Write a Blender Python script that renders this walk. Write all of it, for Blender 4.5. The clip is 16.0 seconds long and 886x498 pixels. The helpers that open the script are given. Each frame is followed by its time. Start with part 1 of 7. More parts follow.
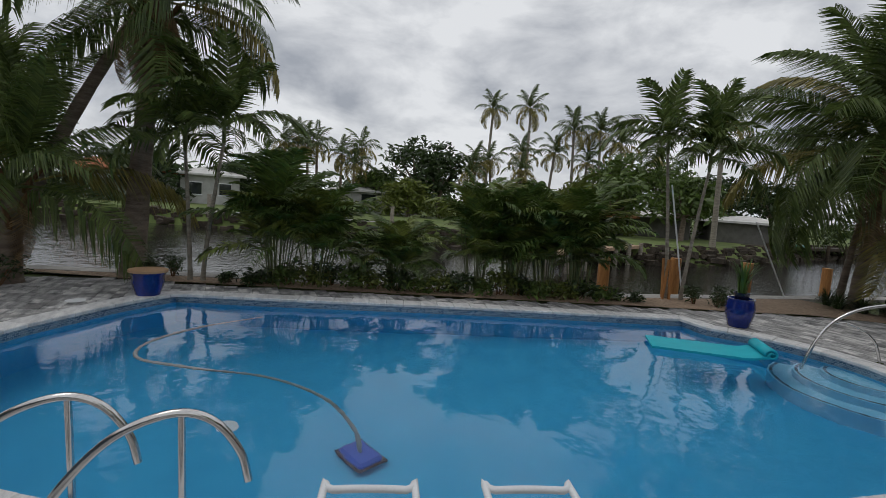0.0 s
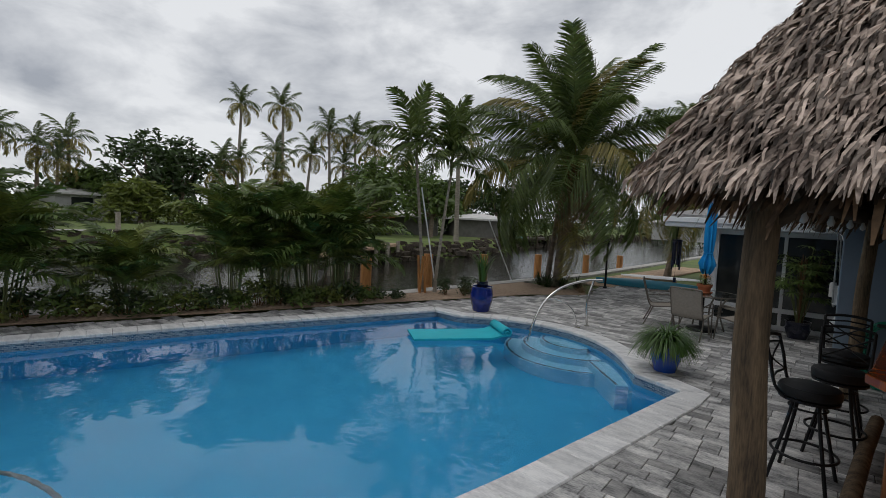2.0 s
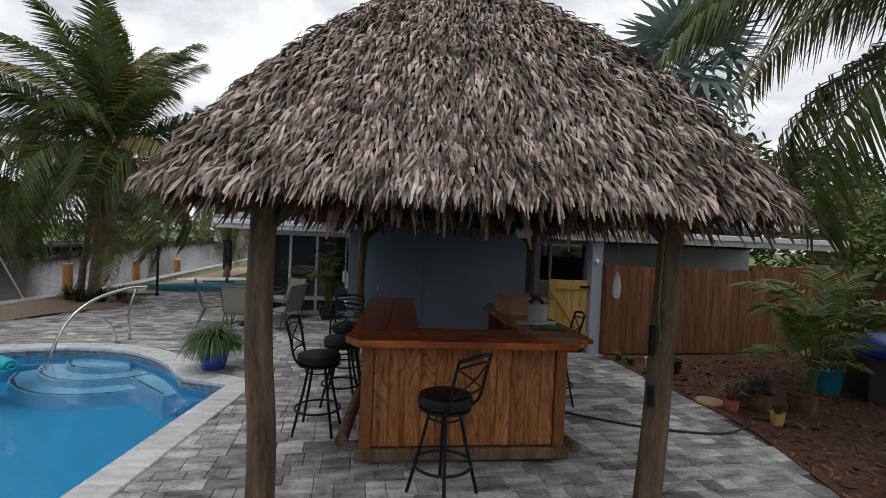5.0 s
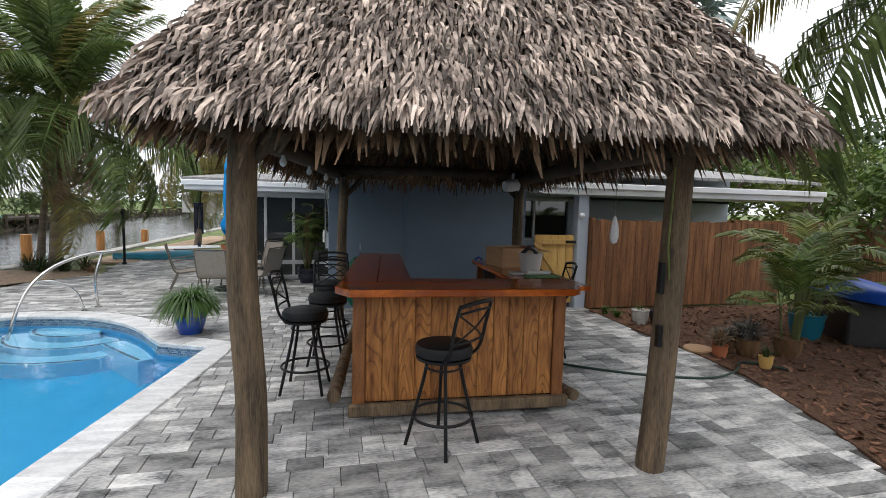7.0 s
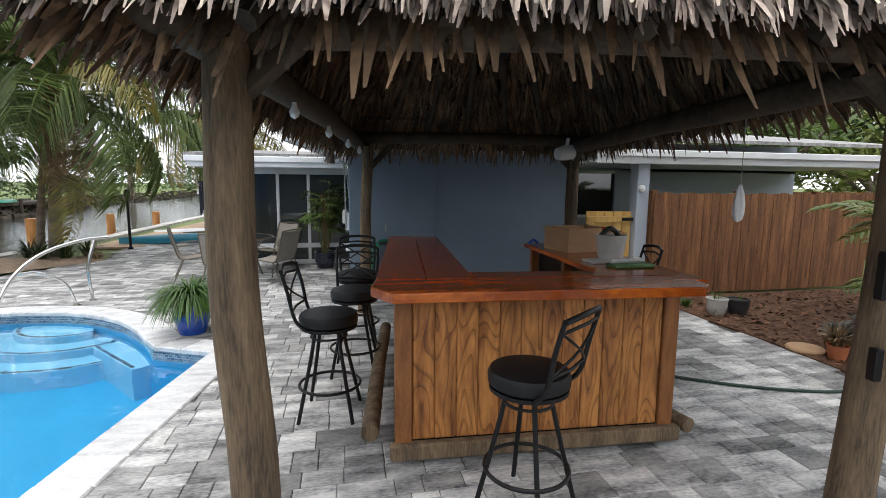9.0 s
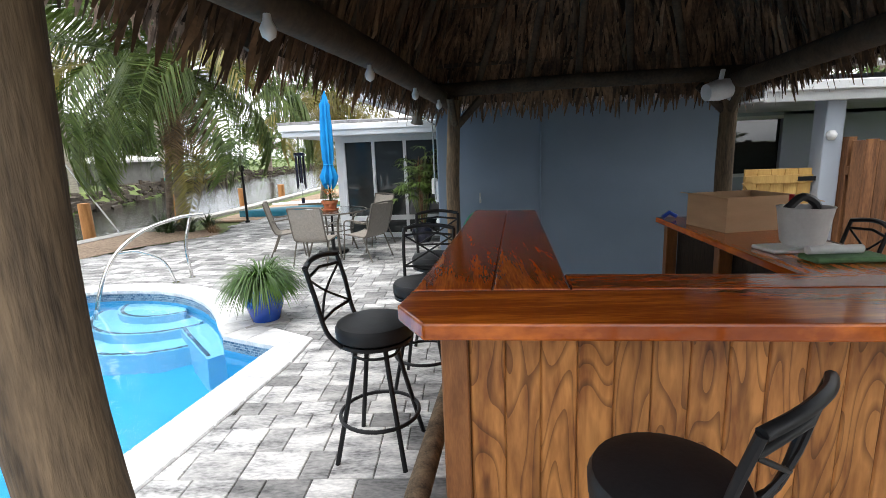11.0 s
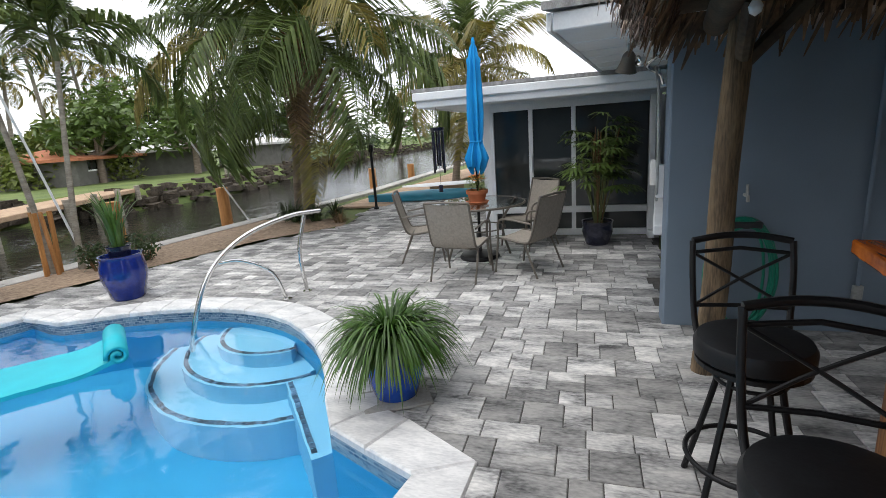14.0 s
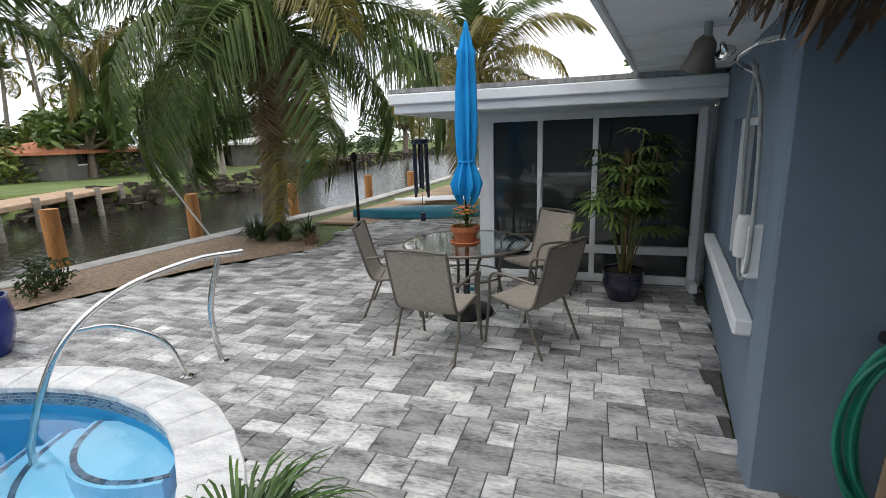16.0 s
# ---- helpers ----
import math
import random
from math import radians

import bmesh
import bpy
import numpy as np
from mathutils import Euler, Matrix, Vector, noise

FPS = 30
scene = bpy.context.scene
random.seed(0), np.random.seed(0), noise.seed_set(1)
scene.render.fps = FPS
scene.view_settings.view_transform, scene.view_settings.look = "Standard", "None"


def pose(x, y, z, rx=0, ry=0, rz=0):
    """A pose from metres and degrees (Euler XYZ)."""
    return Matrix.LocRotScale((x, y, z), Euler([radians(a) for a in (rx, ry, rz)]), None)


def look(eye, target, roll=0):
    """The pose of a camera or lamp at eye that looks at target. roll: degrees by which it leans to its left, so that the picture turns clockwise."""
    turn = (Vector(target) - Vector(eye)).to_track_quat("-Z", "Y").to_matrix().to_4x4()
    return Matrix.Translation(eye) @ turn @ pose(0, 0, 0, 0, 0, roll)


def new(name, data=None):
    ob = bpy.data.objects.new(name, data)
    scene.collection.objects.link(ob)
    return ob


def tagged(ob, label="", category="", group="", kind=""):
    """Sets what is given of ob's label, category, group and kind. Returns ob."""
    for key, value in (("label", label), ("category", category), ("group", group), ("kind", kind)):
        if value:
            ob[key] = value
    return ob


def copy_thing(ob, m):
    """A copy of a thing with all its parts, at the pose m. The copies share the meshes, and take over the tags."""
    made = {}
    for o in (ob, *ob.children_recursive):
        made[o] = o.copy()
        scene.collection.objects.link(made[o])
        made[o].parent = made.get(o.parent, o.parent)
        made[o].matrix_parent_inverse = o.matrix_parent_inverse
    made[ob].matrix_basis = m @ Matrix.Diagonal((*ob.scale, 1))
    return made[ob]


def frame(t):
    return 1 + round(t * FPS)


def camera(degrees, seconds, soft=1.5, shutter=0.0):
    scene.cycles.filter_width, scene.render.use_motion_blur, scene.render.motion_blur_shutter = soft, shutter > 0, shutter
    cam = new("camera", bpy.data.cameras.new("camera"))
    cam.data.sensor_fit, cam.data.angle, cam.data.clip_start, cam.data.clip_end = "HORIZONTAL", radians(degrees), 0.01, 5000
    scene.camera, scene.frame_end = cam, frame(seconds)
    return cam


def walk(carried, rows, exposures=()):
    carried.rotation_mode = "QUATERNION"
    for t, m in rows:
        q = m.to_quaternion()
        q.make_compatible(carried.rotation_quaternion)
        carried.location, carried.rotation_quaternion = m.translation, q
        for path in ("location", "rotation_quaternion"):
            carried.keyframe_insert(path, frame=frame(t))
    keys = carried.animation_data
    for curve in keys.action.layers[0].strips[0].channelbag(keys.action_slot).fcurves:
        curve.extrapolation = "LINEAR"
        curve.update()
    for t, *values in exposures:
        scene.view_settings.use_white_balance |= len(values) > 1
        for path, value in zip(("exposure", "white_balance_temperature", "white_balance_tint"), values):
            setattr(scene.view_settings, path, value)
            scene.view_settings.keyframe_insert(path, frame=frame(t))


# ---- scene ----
cam = camera(85.0, 16.0, soft=0.55)
PATH = [
    (0, (0.400, -0.100, 1.880), (-1.414, 0.719, 1.682), 4.00),
    (0.5, (0.400, -0.060, 1.870), (-1.277, 1.013, 1.685), 3.80),
    (1, (0.381, 0.003, 1.870), (-1.175, 1.248, 1.700), 3.34),
    (1.5, (0.336, 0.043, 1.879), (-1.079, 1.448, 1.726), 2.73),
    (2, (0.257, 0.014, 1.910), (-0.973, 1.585, 1.776), 2.89),
    (2.5, (0.244, 0.036, 1.925), (-0.752, 1.767, 1.826), 2.49),
    (3, (0.364, 0.018, 1.937), (-0.342, 1.888, 1.874), 2.78),
    (3.5, (0.506, -0.003, 1.932), (0.135, 1.962, 1.901), 2.94),
    (4, (0.565, -0.025, 1.928), (0.494, 1.974, 1.918), 3.14),
    (4.5, (0.574, -0.068, 1.925), (0.760, 1.923, 1.911), 2.90),
    (5, (0.570, -0.115, 1.912), (0.928, 1.852, 1.869), 2.42),
    (7.5, (0.462, 0.329, 1.697), (0.923, 2.265, 1.505), 1.44),
    (8, (0.449, 0.605, 1.698), (0.901, 2.542, 1.491), 1.53),
    (8.5, (0.359, 0.945, 1.677), (0.809, 2.880, 1.445), 1.08),
    (11, (0.753, 2.257, 1.612), (0.670, 4.216, 1.216), -2.22),
    (11.5, (0.834, 2.613, 1.629), (0.626, 4.557, 1.209), -2.55),
    (12, (0.701, 2.972, 1.590), (0.395, 4.903, 1.172), -2.71),
    (12.5, (0.552, 3.296, 1.606), (0.135, 5.205, 1.178), -2.99),
    (13, (0.384, 3.669, 1.630), (-0.167, 5.539, 1.185), -3.64),
    (13.5, (0.111, 3.979, 1.589), (-0.451, 5.843, 1.134), -3.90),
    (14, (-0.087, 4.296, 1.596), (-0.665, 6.153, 1.132), -4.06),
    (14.5, (-0.215, 4.699, 1.628), (-0.762, 6.565, 1.158), -3.40),
    (15, (-0.276, 5.087, 1.651), (-0.809, 6.957, 1.186), -3.02),
    (15.5, (-0.288, 5.502, 1.679), (-0.841, 7.368, 1.219), -2.80),
    (16, (-0.262, 5.888, 1.687), (-0.862, 7.742, 1.240), -2.01),
]
EXPOSURES = [(0.0, -0.15), (3.0, -0.05), (5.0, 0.26), (7.5, 1.28), (8.5, 1.38), (11.0, 2.03), (11.5, 2.0), (12.5, 1.76), (13.5, 1.46), (15.0, 1.12), (16.0, 1.16)]
walk(cam, [(t, look(eye, target, roll)) for t, eye, target, roll in PATH], EXPOSURES)

# ---- sky and light ----
world = bpy.data.worlds.new("world")
scene.world = world
world.use_nodes = True
wn, wl = world.node_tree.nodes, world.node_tree.links
wn.clear()
w_out, w_bg = wn.new("ShaderNodeOutputWorld"), wn.new("ShaderNodeBackground")
w_sky = wn.new("ShaderNodeTexSky")
w_sky.sky_type, w_sky.sun_disc = "NISHITA", False
w_sky.sun_elevation, w_sky.sun_rotation = radians(55), radians(200)
w_co = wn.new("ShaderNodeTexCoord")
w_map = wn.new("ShaderNodeMapping")
w_map.inputs["Scale"].default_value = (1.0, 1.0, 2.2)
w_noise = wn.new("ShaderNodeTexNoise")
w_noise.inputs["Scale"].default_value, w_noise.inputs["Detail"].default_value = 3.6, 7.0
w_noise.inputs["Roughness"].default_value, w_noise.inputs["Distortion"].default_value = 0.55, 0.3
w_ramp = wn.new("ShaderNodeValToRGB")
w_ramp.color_ramp.elements[0].position, w_ramp.color_ramp.elements[0].color = 0.33, (4.6, 4.9, 5.5, 1)
w_ramp.color_ramp.elements[1].position, w_ramp.color_ramp.elements[1].color = 0.58, (10.2, 10.4, 10.7, 1)
w_mix = wn.new("ShaderNodeMix")
w_mix.data_type = "RGBA"
w_mix.inputs["Factor"].default_value = 0.93
wl.new(w_co.outputs["Generated"], w_map.inputs["Vector"])
wl.new(w_map.outputs["Vector"], w_noise.inputs["Vector"])
wl.new(w_noise.outputs["Fac"], w_ramp.inputs["Fac"])
wl.new(w_sky.outputs["Color"], w_mix.inputs["A"])
wl.new(w_ramp.outputs["Color"], w_mix.inputs["B"])
wl.new(w_mix.outputs["Result"], w_bg.inputs["Color"])
w_bg.inputs["Strength"].default_value = 0.085
wl.new(w_bg.outputs["Background"], w_out.inputs["Surface"])
sun_data = bpy.data.lights.new("sun", "SUN")
sun_data.energy, sun_data.angle, sun_data.color = 0.5, radians(25), (1.0, 0.97, 0.92)
sun = new("sun", sun_data)
sun.matrix_world = look((0, 0, 30), (8, 10, 0))


# ---- materials ----
def material(name, a, b=None, rough=0.6, metal=0.0, scale=8.0, stretch=(1, 1, 1), bump=0.0, fine=60.0, vary=0.0, island=0.0,
             spec=0.5, coat=0.0, contrast=(0.35, 0.65), third=None, trans=0.0, ior=1.45, bump_scale=None, world_space=False):
    """A procedural surface: two colours mixed by coarse and fine noise, varied from object to object (vary) or island to island, with relief."""
    m = bpy.data.materials.new(name)
    m.use_nodes = True
    n, l = m.node_tree.nodes, m.node_tree.links
    p = n["Principled BSDF"]
    b = b or tuple(v * 0.75 for v in a)
    co = n.new("ShaderNodeTexCoord")
    mp = n.new("ShaderNodeMapping")
    mp.inputs["Scale"].default_value = stretch
    if world_space:
        geo = n.new("ShaderNodeNewGeometry")
        l.new(geo.outputs["Position"], mp.inputs["Vector"])
    else:
        l.new(co.outputs["Object"], mp.inputs["Vector"])
    if vary > 0:
        info = n.new("ShaderNodeObjectInfo")
        add = n.new("ShaderNodeVectorMath")
        sc = n.new("ShaderNodeMath")
        sc.operation, sc.inputs[1].default_value = "MULTIPLY", 37.0
        l.new(info.outputs["Random"], sc.inputs[0])
        l.new(mp.outputs["Vector"], add.inputs[0])
        l.new(sc.outputs[0], add.inputs[1])
        vec = add.outputs["Vector"]
    else:
        vec = mp.outputs["Vector"]
    coarse, grain = n.new("ShaderNodeTexNoise"), n.new("ShaderNodeTexNoise")
    coarse.inputs["Scale"].default_value, coarse.inputs["Detail"].default_value = scale, 5.0
    grain.inputs["Scale"].default_value, grain.inputs["Detail"].default_value = fine, 3.0
    l.new(vec, coarse.inputs["Vector"])
    l.new(vec, grain.inputs["Vector"])
    mixn = n.new("ShaderNodeMath")
    mixn.operation, mixn.use_clamp = "MULTIPLY_ADD", True
    l.new(grain.outputs["Fac"], mixn.inputs[0])
    mixn.inputs[1].default_value = 0.35
    half = n.new("ShaderNodeMath")
    half.operation, half.inputs[1].default_value = "MULTIPLY_ADD", 0.65
    half.inputs[2].default_value = 0.0
    l.new(coarse.outputs["Fac"], half.inputs[0])
    l.new(half.outputs[0], mixn.inputs[2])
    ramp = n.new("ShaderNodeValToRGB")
    ramp.color_ramp.elements[0].position, ramp.color_ramp.elements[0].color = contrast[0], (*b, 1)
    ramp.color_ramp.elements[1].position, ramp.color_ramp.elements[1].color = contrast[1], (*a, 1)
    if third:
        e = ramp.color_ramp.elements.new((contrast[0] + contrast[1]) / 2)
        e.color = (*third, 1)
    l.new(mixn.outputs[0], ramp.inputs["Fac"])
    colour = ramp.outputs["Color"]
    if vary > 0 or island > 0:
        hs = n.new("ShaderNodeHueSaturation")
        mr = n.new("ShaderNodeMapRange")
        amount = vary or island
        mr.inputs["To Min"].default_value, mr.inputs["To Max"].default_value = 1 - amount, 1 + amount
        if vary > 0:
            l.new(info.outputs["Random"], mr.inputs["Value"])
        else:
            isl = n.new("ShaderNodeNewGeometry")
            l.new(isl.outputs["Random Per Island"], mr.inputs["Value"])
        l.new(mr.outputs["Result"], hs.inputs["Value"])
        l.new(colour, hs.inputs["Color"])
        colour = hs.outputs["Color"]
    l.new(colour, p.inputs["Base Color"])
    p.inputs["Roughness"].default_value, p.inputs["Metallic"].default_value = rough, metal
    p.inputs["Specular IOR Level"].default_value = spec
    p.inputs["Coat Weight"].default_value, p.inputs["Coat Roughness"].default_value = coat, 0.08
    p.inputs["Transmission Weight"].default_value, p.inputs["IOR"].default_value = trans, ior
    if bump > 0:
        bp = n.new("ShaderNodeBump")
        bp.inputs["Strength"].default_value, bp.inputs["Distance"].default_value = 1.0, bump
        l.new(mixn.outputs[0], bp.inputs["Height"])
        l.new(bp.outputs["Normal"], p.inputs["Normal"])
    return m


def leaf_material(name, a, b, rough=0.45, island=0.35, trans=0.2):
    """Leaves: light comes through as well as off them."""
    m = material(name, a, b, rough=rough, scale=3.0, fine=25.0, island=island)
    n, l = m.node_tree.nodes, m.node_tree.links
    p, out = n["Principled BSDF"], n["Material Output"]
    tr = n.new("ShaderNodeBsdfTranslucent")
    mx = n.new("ShaderNodeMixShader")
    mx.inputs["Fac"].default_value = trans
    l.new(p.inputs["Base Color"].links[0].from_socket, tr.inputs["Color"])
    l.new(p.outputs["BSDF"], mx.inputs[1])
    l.new(tr.outputs["BSDF"], mx.inputs[2])
    l.new(mx.outputs["Shader"], out.inputs["Surface"])
    return m


def water_material(name, wave, scale, tint, stretch=(1, 1, 1), rough=0.0):
    m = bpy.data.materials.new(name)
    m.use_nodes = True
    n, l = m.node_tree.nodes, m.node_tree.links
    p = n["Principled BSDF"]
    p.inputs["Base Color"].default_value = (*tint, 1)
    p.inputs["Roughness"].default_value, p.inputs["IOR"].default_value = rough, 1.33
    co, mp = n.new("ShaderNodeNewGeometry"), n.new("ShaderNodeMapping")
    mp.inputs["Scale"].default_value = stretch
    a, b = n.new("ShaderNodeTexNoise"), n.new("ShaderNodeTexNoise")
    a.inputs["Scale"].default_value, a.inputs["Detail"].default_value = scale, 3.0
    b.inputs["Scale"].default_value, b.inputs["Detail"].default_value = scale * 0.22, 1.0
    add, bp = n.new("ShaderNodeMath"), n.new("ShaderNodeBump")
    add.operation = "ADD"
    l.new(co.outputs["Position"], mp.inputs["Vector"])
    for x in (a, b):
        l.new(mp.outputs["Vector"], x.inputs["Vector"])
    l.new(a.outputs["Fac"], add.inputs[0])
    l.new(b.outputs["Fac"], add.inputs[1])
    l.new(add.outputs[0], bp.inputs["Height"])
    bp.inputs["Strength"].default_value, bp.inputs["Distance"].default_value = 1.0, wave
    l.new(bp.outputs["Normal"], p.inputs["Normal"])
    return m


M_PAVER = material("paver", (0.53, 0.515, 0.495), (0.085, 0.084, 0.085), rough=0.75, scale=3.4, fine=26, stretch=(1.0, 2.6, 1), vary=0.46, bump=0.005, contrast=(0.34, 0.62), third=(0.32, 0.315, 0.31))
M_PAVER_REST = material("paver_rest", (0.52, 0.505, 0.485), (0.085, 0.084, 0.085), rough=0.75, scale=3.4, fine=26, stretch=(1.0, 2.6, 1), island=0.50, bump=0.005, contrast=(0.34, 0.62), third=(0.31, 0.305, 0.30))
M_JOINT = material("joint_sand", (0.10, 0.093, 0.085), (0.05, 0.047, 0.043), rough=0.95, scale=20, fine=140, bump=0.003)
M_COPING = material("coping_marble", (0.72, 0.71, 0.70), (0.42, 0.42, 0.43), rough=0.55, scale=4.0, fine=30, stretch=(1, 3, 1), vary=0.10, bump=0.003, contrast=(0.3, 0.6))
M_PLASTER = material("pool_plaster", (0.042, 0.385, 0.655), (0.034, 0.34, 0.60), rough=0.7, scale=2.0, fine=60)
M_STEP = material("pool_step", (0.26, 0.59, 0.78), (0.22, 0.55, 0.74), rough=0.6, scale=3.0, fine=60)
M_STEEL = material("polished_steel", (0.72, 0.71, 0.69), (0.6, 0.59, 0.57), rough=0.16, metal=1.0, scale=6, fine=80)
M_MULCH = material("mulch", (0.17, 0.085, 0.045), (0.05, 0.024, 0.014), rough=0.95, scale=30, fine=130, bump=0.03)
M_EARTH = material("earth_bed", (0.45, 0.33, 0.23), (0.20, 0.135, 0.09), rough=0.95, scale=18, fine=120, bump=0.02)
M_GRASS = material("lawn", (0.16, 0.20, 0.055), (0.075, 0.115, 0.03), rough=0.9, scale=0.5, fine=20, bump=0.02, world_space=True)
M_CONC = material("concrete", (0.47, 0.45, 0.42), (0.27, 0.255, 0.235), rough=0.85, scale=3, fine=50, bump=0.004, vary=0.08)
M_ROCK = material("bank_rock", (0.085, 0.066, 0.045), (0.025, 0.020, 0.014), rough=0.9, scale=2.5, fine=14, bump=0.15)
M_WALL = material("blue_grey_stucco", (0.165, 0.21, 0.265), (0.145, 0.185, 0.235), rough=0.85, scale=2.0, fine=160, bump=0.0025)
M_WALL_PALE = material("pale_grey_stucco", (0.42, 0.46, 0.52), (0.38, 0.42, 0.48), rough=0.85, scale=2.0, fine=160, bump=0.0025)
M_WHITE = material("white_paint", (0.78, 0.79, 0.80), (0.66, 0.67, 0.68), rough=0.5, scale=3, fine=60, bump=0.0006)
M_ROOF = material("roof_gravel", (0.45, 0.44, 0.43), (0.15, 0.145, 0.14), rough=0.9, scale=5, fine=90, bump=0.01, stretch=(3, 1, 1))
M_BLACK = material("black_iron", (0.010, 0.010, 0.011), (0.006, 0.006, 0.007), rough=0.42, scale=10, fine=120, spec=0.3)
M_VINYL = material("black_vinyl", (0.013, 0.0135, 0.015), (0.008, 0.008, 0.009), rough=0.5, scale=14, fine=90, bump=0.0015, spec=0.3)
M_LOG = material("weathered_log", (0.21, 0.145, 0.085), (0.05, 0.035, 0.022), rough=0.85, scale=5, fine=40, stretch=(3, 3, 0.35), bump=0.008, vary=0.15)
# log tone for beams and rafters, with the hut roof's shade mixed in
M_BEAM = material("darkened_log", (0.075, 0.054, 0.034), (0.025, 0.019, 0.013), rough=0.85, scale=5, fine=40, bump=0.006, vary=0.15)
M_THATCH = material("dry_palm_thatch", (0.46, 0.37, 0.31), (0.10, 0.072, 0.058), rough=0.8, scale=4, fine=30, island=0.8, contrast=(0.36, 0.6))
# dark tone stands in for shade under the roof and between the blades
M_THATCH_IN = material("thatch_lining_shade", (0.05, 0.033, 0.021), (0.016, 0.011, 0.007), rough=0.95, scale=12, fine=70, stretch=(6, 6, 1), bump=0.03)
# brown of the thatch, darkened to include the shade beneath the roof
M_THATCH_UNDER = material("brown_thatch_shaded", (0.19, 0.115, 0.063), (0.045, 0.028, 0.016), rough=0.85, scale=4, fine=30, island=0.6)
M_BARTOP = material("varnished_cedar", (0.64, 0.165, 0.016), (0.20, 0.036, 0.005), rough=0.14, scale=2.2, fine=16, stretch=(9, 0.8, 2), coat=0.2, spec=0.4, contrast=(0.25, 0.72), vary=0.10, third=(0.29, 0.060, 0.008))
M_BARTOP_X = material("varnished_cedar_front", (0.64, 0.165, 0.016), (0.20, 0.036, 0.005), rough=0.14, scale=2.2, fine=16, stretch=(0.8, 9, 2), coat=0.2, spec=0.4, contrast=(0.25, 0.72), vary=0.10, third=(0.29, 0.060, 0.008))
M_PLY = material("stained_plywood", (0.54, 0.235, 0.066), (0.20, 0.066, 0.017), rough=0.5, scale=3.0, fine=9, stretch=(5, 5, 0.9), vary=0.14, contrast=(0.33, 0.60), bump=0.001)
M_FARGREY = material("far_shaded_wall", (0.17, 0.165, 0.15), (0.11, 0.105, 0.095), rough=0.85, scale=2, fine=30)


def plywood(m):
    """Cathedral grain: contour lines of a stretched noise, laid over the stain."""
    n, l = m.node_tree.nodes, m.node_tree.links
    p = n["Principled BSDF"]
    co, mp, no = n.new("ShaderNodeTexCoord"), n.new("ShaderNodeMapping"), n.new("ShaderNodeTexNoise")
    info, sh = n.new("ShaderNodeObjectInfo"), n.new("ShaderNodeVectorMath")
    sc, mul, fr, ramp, mix = n.new("ShaderNodeMath"), n.new("ShaderNodeMath"), n.new("ShaderNodeMath"), n.new("ShaderNodeValToRGB"), n.new("ShaderNodeMix")
    mp.inputs["Scale"].default_value = (7.0, 7.0, 1.5)
    sc.operation, sc.inputs[1].default_value = "MULTIPLY", 51.0
    l.new(info.outputs["Random"], sc.inputs[0])
    l.new(co.outputs["Object"], mp.inputs["Vector"])
    l.new(mp.outputs["Vector"], sh.inputs[0])
    l.new(sc.outputs[0], sh.inputs[1])
    l.new(sh.outputs["Vector"], no.inputs["Vector"])
    no.inputs["Scale"].default_value, no.inputs["Detail"].default_value = 0.8, 1.0
    mul.operation, mul.inputs[1].default_value = "MULTIPLY", 13.0
    fr.operation = "FRACT"
    l.new(no.outputs["Fac"], mul.inputs[0])
    l.new(mul.outputs[0], fr.inputs[0])
    e = ramp.color_ramp.elements
    e[0].position, e[0].color = 0.0, (0.30, 0.26, 0.22, 1)
    e[1].position, e[1].color = 0.35, (1, 1, 1, 1)
    t = e.new(0.92)
    t.color = (0.85, 0.82, 0.78, 1)
    l.new(fr.outputs[0], ramp.inputs["Fac"])
    mix.data_type, mix.blend_type = "RGBA", "MULTIPLY"
    mix.inputs["Factor"].default_value = 0.85
    old = p.inputs["Base Color"].links[0].from_socket
    l.new(old, mix.inputs["A"])
    l.new(ramp.outputs["Color"], mix.inputs["B"])
    l.new(mix.outputs["Result"], p.inputs["Base Color"])


plywood(M_PLY)
M_TRIMWOOD = material("stained_trim", (0.29, 0.115, 0.036), (0.16, 0.058, 0.017), rough=0.45, scale=4, fine=30, stretch=(6, 6, 1), vary=0.1)
M_FENCE = material("cedar_fence", (0.27, 0.120, 0.048), (0.085, 0.034, 0.014), rough=0.8, scale=3, fine=26, stretch=(5, 5, 0.5), vary=0.22, bump=0.003)
M_GATE = material("new_pine", (0.62, 0.40, 0.13), (0.45, 0.26, 0.075), rough=0.7, scale=4, fine=30, stretch=(5, 5, 0.6), vary=0.1)
M_PILE = material("treated_pile", (0.50, 0.235, 0.075), (0.27, 0.115, 0.035), rough=0.75, scale=4, fine=36, stretch=(4, 4, 0.5), bump=0.006, vary=0.12)
M_DOCK = material("dock_board", (0.52, 0.36, 0.23), (0.33, 0.22, 0.14), rough=0.8, scale=4, fine=30, vary=0.12)
M_BLUEPOT = material("cobalt_glaze", (0.008, 0.03, 0.24), (0.004, 0.012, 0.12), rough=0.15, scale=4, fine=40, coat=0.6)
M_BLUEPOT2 = material("blue_glaze", (0.012, 0.075, 0.42), (0.008, 0.04, 0.28), rough=0.2, scale=4, fine=40, coat=0.6)
M_NAVYPOT = material("dark_navy_glaze", (0.012, 0.014, 0.035), (0.008, 0.009, 0.02), rough=0.18, scale=4, fine=40, coat=0.6)
M_CLAY = material("terracotta", (0.46, 0.155, 0.068), (0.36, 0.11, 0.045), rough=0.8, scale=6, fine=70)
M_SOIL = material("potting_soil", (0.05, 0.034, 0.022), (0.02, 0.014, 0.01), rough=0.95, scale=30, fine=120, bump=0.01)
